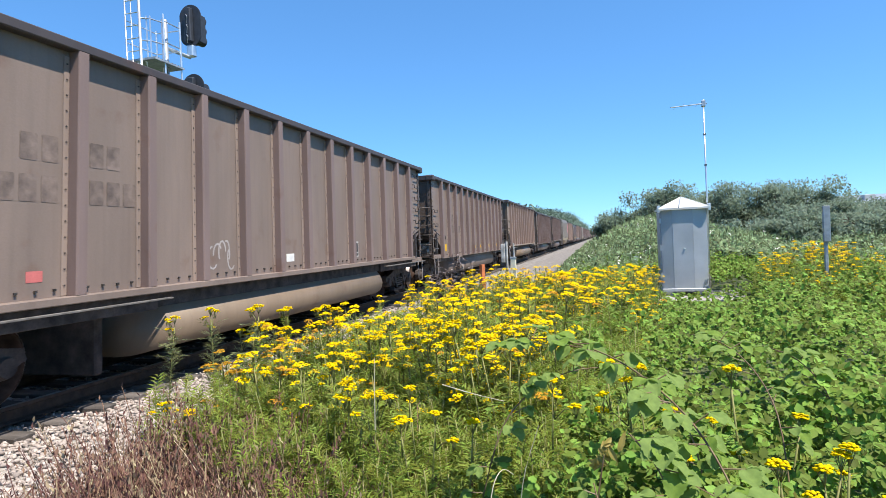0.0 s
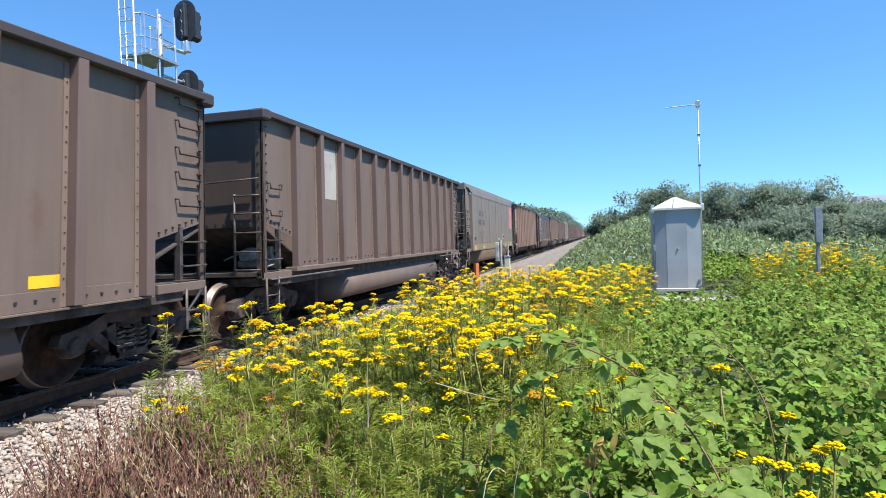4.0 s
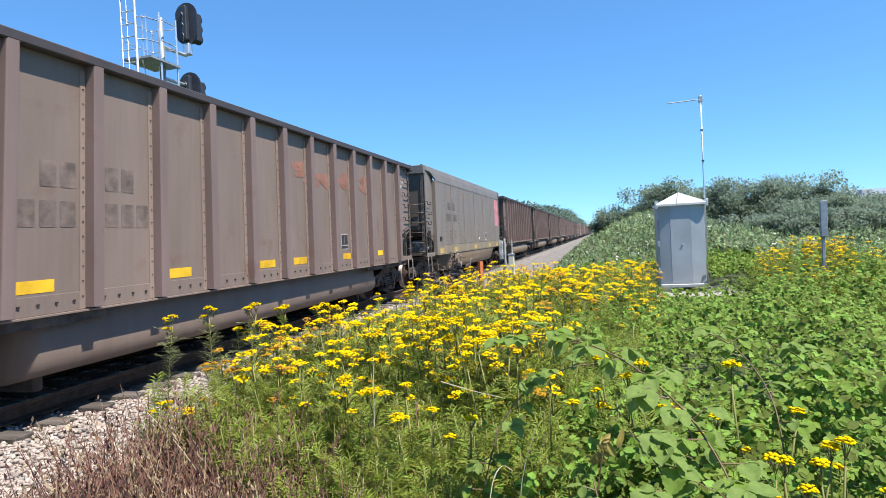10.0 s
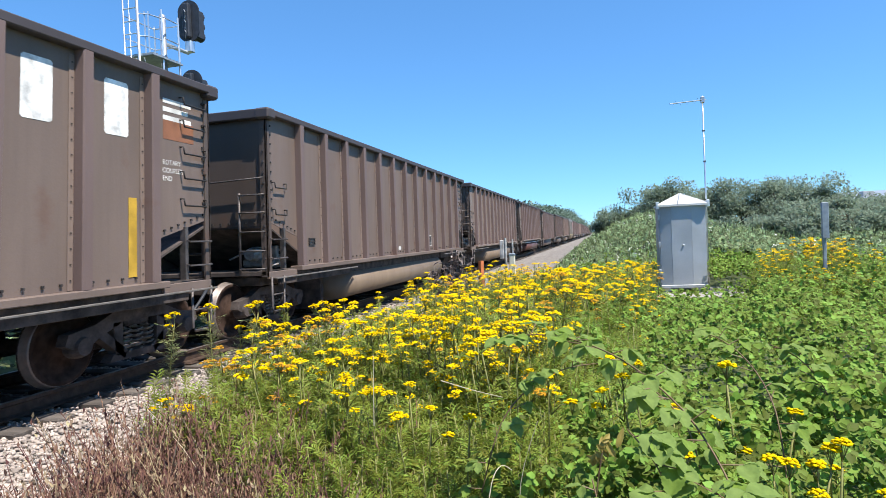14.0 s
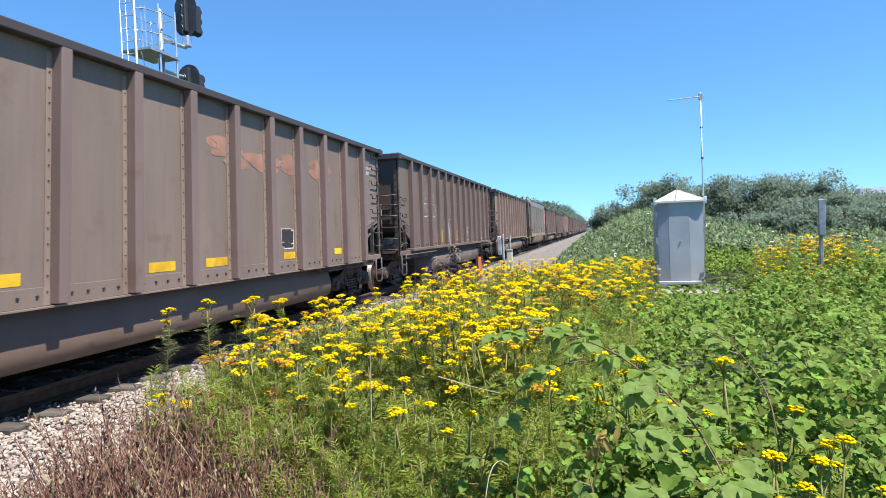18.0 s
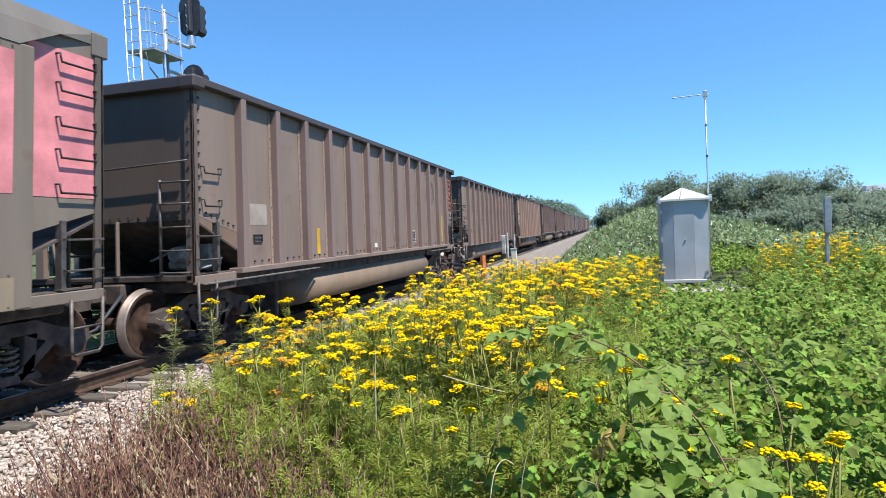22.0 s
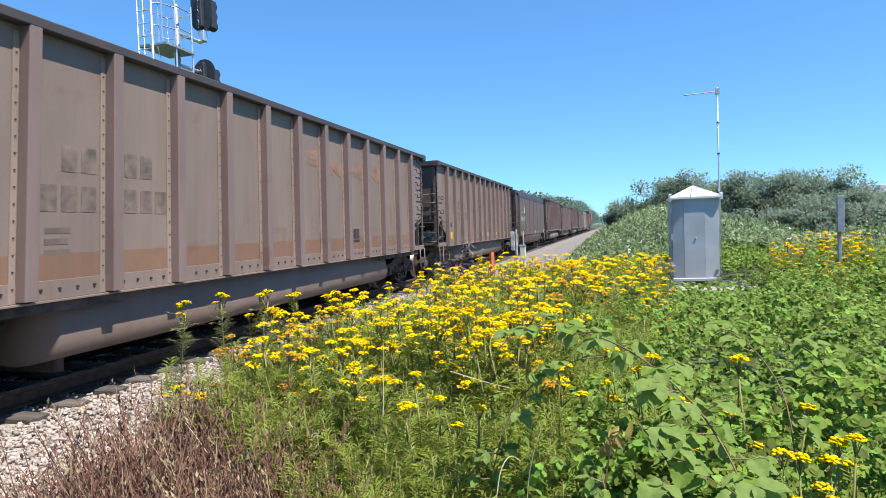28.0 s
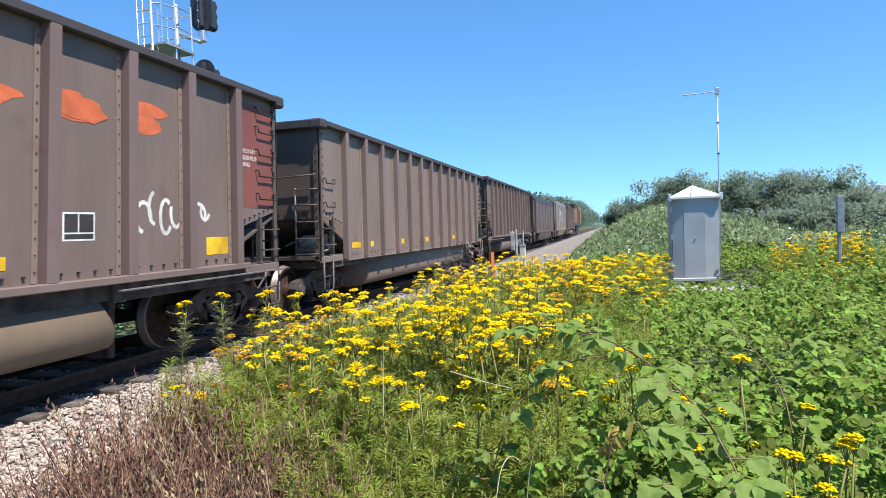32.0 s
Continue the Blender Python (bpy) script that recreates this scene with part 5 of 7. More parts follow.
wide_marks(T[22], RIBS[2], 2.5, (0.175, 0.13, 0.11))
patch(T[22], "reflector", -6.1, -5.6, 1.4, 1.75, YELLOW, label="large yellow reflective plate")
reflectors(T[22], ((-2.9, -2.4), (0.28, 0.64), (3.3, 3.8)), 1.37)
patch(T[22], "reflector", 5.34, 5.82, 1.63, 1.83, YELLOW)
data_box(T[22], 2.28, 1.24, w=0.42, h=0.4)
panel_patch(T[22], 12, (0.42, 0.32, 0.17), label="cream end panel")
wide_marks(T[25], RIBS[2], 2.25, FAINT)
small_print(T[25], -4.98, 1.62, rows=3)
data_box(T[25], 2.35, 1.29, colour=(0.3, 0.2, 0.16))
for i in range(0, 12):
    panel_patch(T[25], i, (0.2, 0.115, 0.075), 1.14, 1.42, "rusty_patch", "rusty scorched lower panel")
streak_letters(T[25], 0.55, 2.72, (0.22, 0.13, 0.09), 4)
part("painted_panel", Shape().box(RIBX, RIBX + 0.004, -6.17, -4.16, 1.285, 3.235), DECAL, T[27], "dull green painted panel", colour=GREENP)
marks(T[27], -5.15, 1.90, (0.34, 0.34, 0.31), rows=((3, 3),), w=0.15, h=0.22, gap=0.09, split=0.14, x=RIBX + 0.004)
small_print(T[27], -5.85, 1.72, RIBX + 0.004, 2, (0.22, 0.22, 0.2), 0.28)
small_print(T[27], -4.75, 1.72, RIBX + 0.004, 2, (0.22, 0.22, 0.2), 0.36)
patch(T[27], "painted_line", -5.9, -4.3, 2.35, 2.37, (0.42, 0.41, 0.38), RIBX + 0.004)
patch(T[27], "painted_line", -5.9, -4.3, 1.86, 1.875, (0.42, 0.41, 0.38), RIBX + 0.004)
part("painted_patch", Shape().prism([(-4.66, 2.38), (-4.50, 2.33), (-4.36, 2.40), (-4.38, 2.52), (-4.45, 2.62), (-4.51, 2.78), (-4.56, 2.75), (-4.57, 2.61), (-4.63, 2.5)], 0, RIBX, RIBX + 0.007), DECAL, T[27], colour=(0.6, 0.6, 0.57))
for y0, y1 in ((-6.05, -5.62), (5.5, 5.95), (0.5, 0.95)):
    patch(T[27], "reflector", y0, y1, 1.05, 1.22, (0.58, 0.33, 0.04), RIBX + 0.006, "yellow reflective strip")
part("painted_panel", Shape().box(SHEET, SHEET + 0.004, 6.4, 7.2, 2.72, 3.28), DECAL, T[27], "cream painted band", colour=(0.55, 0.52, 0.44))
part("painted_panel", Shape().box(SHEET, SHEET + 0.003, 6.4, 7.2, 1.95, 2.7), PAINT, T[27], "tan end bay", colour=(0.24, 0.18, 0.13))
patch(T[28], "reflector", -5.96, -5.6, 1.3, 1.52, YELLOW, label="large yellow reflective plate")
reflectors(T[28], ((-2.75, -2.3), (-0.7, -0.2), (2.4, 2.65)), 1.29)
patch(T[28], "reflector", 5.5, 5.98, 1.29, 1.53, YELLOW)
streak_letters(T[28], 1.15, 2.86, (0.55, 0.13, 0.05), 4, w=0.42, h=0.24)
data_box(T[28], 3.24, 1.54, w=0.4, h=0.3)
tag_strokes(T[28], 4.25, 1.62, 0.75, 0.5, (0.62, 0.6, 0.57), 281, 4, SHEET, 0.05)
tag_strokes(T[28], 5.25, 1.62, 0.3, 0.4, (0.62, 0.6, 0.57), 282, 2, SHEET, 0.05)
panel_patch(T[28], 12, (0.2, 0.065, 0.05), label="oxide red end panel")
end_words(T[28], 6.38, 2.8)
wide_marks(T[28], RIBS[2], 2.4, FAINT)
reflectors(T[29], ((-5.87, -5.4), (-5.0, -4.65), (-2.95, -2.5), (-0.8, -0.3), (2.5, 3.0)))
tag_strokes(T[32], -3.5, 1.5, 4.0, 1.6, (0.6, 0.58, 0.56), 321, 5, RIBX, 0.12)



def locomotive():
    """The helper engine at the rear: long hood, cab, fuel tank and two trucks."""
    ob = new("locomotive")
    tagged(ob, "dusty orange and dark diesel locomotive pushing at the rear", "locomotive")
    org, drk = (0.24, 0.15, 0.11), (0.04, 0.037, 0.037)
    part("frame", Shape().box(-1.5, 1.5, -11.0, 11.0, 1.3, 1.75, 0.03), PAINT, ob, colour=drk)
    part("long_hood", Shape().prism([(-0.95, 1.75), (0.95, 1.75), (0.95, 4.2), (0.7, 4.45), (-0.7, 4.45), (-0.95, 4.2)], 1, -10.2, 5.6), PAINT, ob, "orange hood with louvres", colour=org)
    part("radiator_wing", Shape().prism([(-1.45, 4.0), (1.45, 4.0), (1.5, 4.6), (-1.5, 4.6)], 1, -9.6, -5.6), PAINT, ob, colour=drk)
    part("cab", Shape().prism([(-1.5, 1.75), (1.5, 1.75), (1.5, 3.9), (1.1, 4.6), (-1.1, 4.6), (-1.5, 3.9)], 1, 5.6, 8.3), PAINT, ob, "orange cab", colour=org)
    part("nose", Shape().box(-1.0, 1.0, 8.3, 10.0, 1.75, 3.3, 0.15), PAINT, ob, colour=drk)
    part("fuel_tank", Shape().box(-1.4, 1.4, -3.2, 3.2, 0.45, 1.3, 0.15), PAINT, ob, colour=drk)
    for y in (-6.5, 6.5):
        t = part("truck", Shape().box(-1.15, 1.15, y - 2.2, y + 2.2, 0.5, 1.2, 0.1), UNDER, ob)
        for a in (-1.9, 0.0, 1.9):
            part("wheelset", WHEELS_ME, None, t).location = (0, y + a, 0.459)
    for y in (-9, -7, -5, -3, -1, 1, 3, 5):
        part("hood_door", Shape().box(0.95, 0.97, y - 0.8, y + 0.8, 1.95, 3.6, 0.006), PAINT, ob, colour=org)
    part("handrail", Shape().tube([(1.45, -10.8, 1.75), (1.45, -10.8, 2.8), (1.45, 5.5, 2.8), (1.45, 5.5, 1.75)], 0.02, 5), IRON, ob)
    return ob


engine = locomotive()


# ---- signal mast behind the track ----
def signal_mast():
    mast = empty("railway_signal", "galvanised railway signal mast with ladder and two dark heads", "signal")
    X = -10.5
    part("mast_pole", Shape().tube([(X - 0.1, 13.3, -0.3), (X - 0.1, 13.3, 7.5)], 0.075, 12), ALU, mast, "bright galvanised pole", True)
    part("base", Shape().box(X - 0.5, X + 0.3, 12.9, 13.7, -0.4, 0.25, 0.03), CONCRETE, mast, "concrete base")
    for x, r in ((-11.07, 0.02), (-10.9, 0.012), (-10.66, 0.034)):
        part("ladder_rail", Shape().tube([(x, 12.5, 0.0), (x, 12.5, 8.6)], r, 6), ALU, mast, smooth=True)
    for k in range(27):
        part("ladder_rung", Shape().tube([(-11.07, 12.5, 0.3 + k * 0.31), (-10.66, 12.5, 0.3 + k * 0.31)], 0.014, 5), ALU, mast)
    part("platform", Shape().box(-11.1, -10.3, 12.54, 13.62, 6.27, 6.31), GREY, mast, "grating platform")
    for k in range(9):
        part("grating_bar", Shape().box(-11.1, -10.3, 12.57 + k * 0.12, 12.59 + k * 0.12, 6.31, 6.335), GREY, mast)
    for x, y in ((-10.55, 12.6), (-10.46, 12.62), (-11.06, 13.55)):
        part("rail_post", Shape().tube([(x, y, 6.3), (x, y, 7.35)], 0.02, 5), ALU, mast)
    for z in (6.74, 7.28):
        part("guard_rail", Shape().tube([(-10.66, 12.5, z), (-10.46, 12.62, z), (-10.36, 12.97, z)], 0.016, 5), ALU, mast)
        part("guard_rail", Shape().tube([(-11.07, 12.5, z), (-11.06, 13.55, z), (-10.36, 13.58, z)], 0.016, 5), ALU, mast)
    for y in (12.97, 13.58):
        part("upright", Shape().tube([(-10.36, y, 5.0), (-10.36, y, 7.5)], 0.026, 6), ALU, mast)
    for k in range(5):
        part("step", Shape().tube([(-10.36, 12.97, 5.25 + k * 0.52), (-10.36, 13.58, 5.25 + k * 0.52)], 0.015, 5), ALU, mast)
    part("brace", Shape().tube([(X - 0.1, 12.6, 6.25), (X - 0.1, 12.7, 5.9), (X - 0.1, 13.25, 5.5)], 0.022, 5), ALU, mast)
    for z, name in ((7.64, "upper_head"), (5.98, "lower_head")):
        part("head_arm", Shape().tube([(X - 0.1, 13.3, z - 0.85 if z > 7 else z), (X - 0.05, 14.2, z - 0.85 if z > 7 else z)], 0.05, 8), ALU, mast)
        tall = 0.56 if z > 7 else 0.36
        n = 28
        ring = [(0.33 * math.cos(6.2832 * k / n), (tall - 0.33) * (1 if math.sin(6.2832 * k / n) >= 0 else -1) + 0.33 * math.sin(6.2832 * k / n)) for k in range(n)]
        head = part(name, Shape().prism([(X + a, z + b) for a, b in ring], 1, 14.2, 14.23), BLACK, mast, "black oval signal backboard")
        part("lamp_housing", Shape().box(X - 0.1, X + 0.1, 14.06, 14.2, z - tall + 0.1, z + tall - 0.12, 0.02), BLACK, head)
        for k, dz in enumerate((0.27, 0.0, -0.27) if z > 7 else (0.08, -0.16)):
            part("hood", Shape().tube([(X, 14.23, z + dz), (X, 14.72, z + dz - 0.02)], 0.14, 14), BLACK, head)
            part("cable", Shape().tube([(X - 0.03, 14.07, z + dz), (X + 0.06, 14.0, z + dz - 0.1), (X, 14.05, z + dz - 0.24)], 0.012, 5), STEEL, head)
        part("hinge_box", Shape().box(X - 0.1, X + 0.1, 14.12, 14.3, z - tall - 0.28, z - tall + 0.02, 0.02), ALU, head)
        part("rear_box", Shape().box(X - 0.16, X + 0.16, 14.26, 14.66, z - tall + 0.16, z + tall - 0.2, 0.02), BLACK, head)
    return mast


signal_mast()


# ---- relay case with its antenna ----
def relay_case():
    case = empty("relay_case", "grey aluminium trackside relay case with a pyramid roof", "equipment case")
    x0, x1, y0, y1, z0, z1 = 1.47, 2.57, 16.5, 17.5, 0.02, 2.12
    part("shell", Shape().prism([(x0, y0 + 0.07), (x0 + 0.27, y0 + 0.012), (x1 - 0.34, y0 + 0.012), (x1, y0 + 0.07), (x1, y1), (x0, y1)], 2, z0, z1), CASE, case)
    front = ((x0 + 0.004, y0 + 0.064, x0 + 0.269, y0 + 0.004), (x0 + 0.273, y0, x1 - 0.343, y0), (x1 - 0.339, y0 + 0.004, x1 - 0.004, y0 + 0.064))
    for a, c, b, d in front:
        part("front_panel", Shape().prism([(a, c - 0.002), (b, d - 0.002), (b, d + 0.006), (a, c + 0.006)], 2, z0 + 0.045, z1 - 0.01), CASE, case, "aluminium sheet panel")
    part("door", Shape().box(x0 - 0.03, x0 - 0.001, y0 + 0.08, y1 - 0.08, z0 + 0.08, z1 - 0.06, 0.008), CASE, case)
    for z in (0.4, 1.1, 1.8):
        part("hinge", Shape().box(x0 - 0.055, x0 - 0.001, y0 + 0.02, y0 + 0.07, z - 0.07, z + 0.07, 0.006), STEEL, case)
    part("bottom_trim", Shape().box(x0 - 0.02, x1 + 0.02, y0 - 0.035, y1 + 0.02, z0 - 0.04, z0 + 0.04, 0.01), STEEL, case)
    apex = (2.02, 17.0, 2.42)
    ring = [(x0 - 0.06, y0 - 0.07, z1), (x1 + 0.06, y0 - 0.07, z1), (x1 + 0.06, y1 + 0.06, z1), (x0 - 0.06, y1 + 0.06, z1)]
    part("roof", Shape().add(ring + [(x, y, z - 0.05) for x, y, z in ring] + [apex], [(0, 1, 8), (1, 2, 8), (2, 3, 8), (3, 0, 8), (0, 4, 5, 1), (1, 5, 6, 2), (2, 6, 7, 3), (3, 7, 4, 0), (7, 6, 5, 4)]), PALE, case, "pale pyramid roof")
    for a in ring[:2]:
        part("roof_ridge", Shape().tube([a, apex], 0.012, 5), PALE, case)
    part("roof_seam", Shape().tube([(1.9, y0 - 0.07, z1 + 0.004), apex], 0.014, 5), GREY, case, "dark roof seam")
    for x in (x0 - 0.05, x1 + 0.05):
        part("lifting_lug", Shape().box(x - 0.04, x + 0.04, y0 - 0.05, y0 + 0.03, z1 - 0.1, z1 + 0.08, 0.01), ALU, case)
    part("lock", Shape().box(2.0, 2.04, y0 - 0.03, y0 - 0.003, 1.06, 1.09, 0.004), ALU, case)
    for x in (1.62, 2.42):
        part("foot", Shape().box(x - 0.08, x + 0.08, y0 + 0.1, y1 - 0.1, -0.14, -0.02, 0.01), STEEL, case)
    return case


relay_case()
slab = Shape().box(1.0, 3.35, 15.3, 17.9, -0.32, -0.13, 0.02)
thing("concrete_pad", slab, CONCRETE, "pale concrete pad under the relay case", "pad", kind="structure")
antenna = empty("radio_antenna", "slim mast with a small directional antenna", "antenna")
part("mast_tube", Shape().tube([(2.68, 17.1, -0.2), (2.68, 17.1, 4.92)], 0.026, 8, 0.018), ALU, antenna, smooth=True)
part("boom", Shape().tube([(2.78, 17.2, 4.84), (1.78, 16.2, 4.62)], 0.014, 6), STEEL, antenna)
for k in range(5):
    f = 0.08 + k * 0.2
    c = Vector((2.78, 17.2, 4.84)).lerp(Vector((1.78, 16.2, 4.62)), f)
    part("element", Shape().tube([c + Vector((0.04, -0.04, 0.06)), c + Vector((-0.04, 0.04, -0.06))], 0.003, 4), STEEL, antenna)
part("clamp", Shape().box(2.63, 2.73, 17.05, 17.15, 4.74, 4.9, 0.01), STEEL, antenna)
for z in (2.2, 3.2, 4.0):
    part("cable_tie", Shape().box(2.65, 2.71, 17.07, 17.13, z, z + 0.04, 0.004), BLACK, antenna)

# ---- posts in the weeds ----
mark = empty("marker_post", "cream plastic cable marker post among the weeds", "marker post")
part("post", Shape().box(-2.09, -1.95, 13.96, 14.02, -0.25, 1.08, 0.02), WHITE, mark)
part("cap", Shape().box(-2.096, -1.944, 13.954, 14.026, 1.05, 1.10, 0.01), GREY, mark)
conduit = empty("conduit_posts", "two grey steel posts with a small junction box", "post")
part("post", Shape().tube([(-2.18, 14.1, -0.25), (-2.18, 14.1, 1.46)], 0.03, 8), WEATHERED, conduit)
part("post", Shape().tube([(-2.02, 14.15, -0.25), (-2.02, 14.15, 1.42)], 0.02, 6), WEATHERED, conduit)
part("junction_box", Shape().box(-2.31, -2.215, 14.05, 14.15, 0.97, 1.41, 0.012), WEATHERED, conduit, "grey junction box")
part("wire", Shape().tube([(-2.16, 14.1, 1.40), (-2.08, 14.12, 1.25), (-2.02, 14.15, 1.1)], 0.007, 4), IRON, conduit)
om = empty("orange_marker", "weathered orange plastic marker stake in the weeds", "marker post")
part("stake", Shape().prism([(-2.62, 13.0), (-2.56, 12.96), (-2.50, 13.0), (-2.56, 13.02)], 2, -0.25, 0.99), ORANGE, om)
sp = empty("sign_post", "grey steel post with a narrow sign plate seen edge-on", "sign post")
part("post", Shape().box(4.07, 4.13, 12.97, 13.03, -0.25, 1.87, 0.008), GREY, sp)
part("plate", Shape().box(4.04, 4.16, 12.9, 12.965, 1.2, 1.88, 0.008), GREY, sp, "grey-blue sign plate")

# ---- far building and wood ----
bld = empty("warehouse", "long low warehouse with a grey metal roof", "warehouse")
part("wall", Shape().box(38, 95, 118, 160, -0.3, 4.9), WALLING, bld)
part("roof", Shape().prism([(117, 4.9), (161, 4.9), (139, 7.2)], 0, 37.5, 96), ROOFING, bld)
part("roof_vent", Shape().box(45.5, 47.2, 124, 126, 5.6, 6.6, 0.05), WALLING, bld)
for k in range(8):
    part("window", Shape().box(40 + k * 6, 43 + k * 6, 117.9, 117.99, 2.2, 3.6), BLACK, bld)


# ---- plants ----
LEAF_V = np.array([(0, 0, 0), (-0.30, 0.22, 0.06), (-0.34, 0.60, 0.04), (0, 1.0, -0.10), (0.34, 0.60, 0.04), (0.30, 0.22, 0.06), (0, 0.5, -0.04)])
LEAF_F = np.array([(6, (k + 1) % 6, k) for k in range(6)])


def broad_leaf(seed):
    """A large toothed leaflet with a sunken midrib, along +y, one unit long."""
    r = np.random.default_rng(seed)
    n, v, f = 13, [], []
    for k in range(n + 1):
        u = k / n
        w = 0.42 * math.sin(math.pi * u ** 0.8) ** 0.75 * (1.0 if k % 2 else 0.9) + 0.004
        d = -0.22 * u * u + 0.02 * math.sin(9 * u + seed)
        v += [(-w, u + 0.03 * (k % 2), d + 0.22 * w), (-w * 0.5, u, d + 0.14 * w), (0, u, d - 0.02), (w * 0.5, u, d + 0.14 * w), (w, u + 0.03 * (k % 2), d + 0.22 * w + r.uniform(-0.02, 0.02))]
    for k in range(n):
        for j in range(4):
            a = k * 5 + j
            f += [(a, a + 1, a + 6), (a, a + 6, a + 5)]
    return np.array(v), np.array(f)



SMALL_V = np.array([(0, 0, 0), (-0.3, 0.45, 0.06), (0, 1, -0.05), (0.3, 0.45, 0.06)])
SMALL_F = np.array([(0, 2, 1), (0, 3, 2)])


def compound(n, seed, leaf=None):
    """A bramble leaf of n leaflets on one stalk, along +y, one unit long."""
    r = np.random.default_rng(seed)
    ang = {3: (0, 1.2, -1.2), 5: (0, 0.95, -0.95, 1.9, -1.9)}[n]
    vs, fs = [], []
    for k, a in enumerate(ang):
        size = (0.62, 0.52, 0.52, 0.42, 0.42)[k] * r.uniform(0.9, 1.1)
        m = turns(np.array([a + r.uniform(-0.15, 0.15)]), np.array([r.uniform(-0.45, 0.05)]))
        v, f = strew(*(leaf or (LEAF_V, LEAF_F)), [(0, 0.38 if k == 0 else 0.34, 0)], m, size)
        vs.append(v)
        fs.append(f + sum(len(q) for q in vs[:-1]))
    return np.concatenate(vs), np.concatenate(fs)


def feather(seed):
    """A tansy leaf: narrow ragged leaflets each side of a midrib, along +y."""
    r = np.random.default_rng(seed)
    v, f = [], []
    for k in range(8):
        y = 0.15 + k * 0.105
        w = 0.30 * math.sin(math.pi * (0.2 + 0.72 * k / 8)) + 0.05
        for s in (-1, 1):
            n = len(v)
            lift, ww, up = r.uniform(-0.06, 0.10), w * r.uniform(0.7, 1.15), r.uniform(0.08, 0.22)
            v += [(0, y - 0.018, 0), (s * ww * 0.55, y + up * 0.4, lift * 0.6 + 0.015), (s * ww, y + up, lift), (s * ww * 0.45, y + up * 0.4 + 0.045, lift * 0.5)]
            f += [(n, n + 1, n + 3), (n + 1, n + 2, n + 3)]
    n = len(v)
    v += [(-0.012, 0, 0), (0.012, 0, 0), (0, 1.12, 0.0)]
    f += [(n, n + 1, n + 2)]
    v = np.array(v)
    bend, twist = r.uniform(0.1, 0.5), r.uniform(-0.25, 0.25)
    v[:, 2] -= bend * v[:, 1] ** 2
    v[:, 0] += twist * v[:, 1] ** 2
    return v, np.array(f)


def plume(seed):
    """A plainer tansy leaf for the crowd."""
    r = np.random.default_rng(seed)
    v, f = [], []
    for k in range(6):
        y = 0.12 + k * 0.15
        w = 0.32 * math.sin(math.pi * (0.22 + 0.68 * k / 6)) + 0.05
        for s in (-1, 1):
            n, ww, up, lift = len(v), w * r.uniform(0.7, 1.2), r.uniform(0.1, 0.26), r.uniform(-0.05, 0.1)
            v += [(0, y - 0.03, 0), (s * ww, y + up, lift), (s * ww * 0.3, y + up * 0.3 + 0.055, lift * 0.4)]
            f.append((n, n + 1, n + 2))
    v = np.array(v)
    v[:, 2] -= r.uniform(0.1, 0.5) * v[:, 1] ** 2
    v[:, 0] += r.uniform(-0.25, 0.25) * v[:, 1] ** 2
    return v, np.array(f)


def stalk(pts, r0, r1, n=4):
    """A thin tapering stem as arrays."""
    s = Shape().tube(pts, r0, n, r1)
    f = []
    for face in s.f:
        for k in range(1, len(face) - 1):
            f.append((face[0], face[k], face[k + 1]))
    return np.array(s.v, dtype=float), np.array(f)


BUTTON_V = np.array([(math.cos(a), math.sin(a), 0) for a in np.arange(6) * math.pi / 3] + [(0.62 * math.cos(a + 0.5), 0.62 * math.sin(a + 0.5), 0.38) for a in np.arange(6) * math.pi / 3] + [(0, 0, 0.5), (0, 0, -0.5)])
BUTTON_F = np.array([(k, (k + 1) % 6, 6 + k) for k in range(6)] + [((k + 1) % 6, 6 + (k + 1) % 6, 6 + k) for k in range(6)] + [(6 + k, 6 + (k + 1) % 6, 12) for k in range(6)] + [((k + 1) % 6, k, 13) for k in range(6)])

DISC_V = np.array([(math.cos(a), math.sin(a), 0) for a in np.arange(6) * math.pi / 3] + [(0, 0, 0.62)])
DISC_F = np.array([(k, (k + 1) % 6, 6) for k in range(6)])


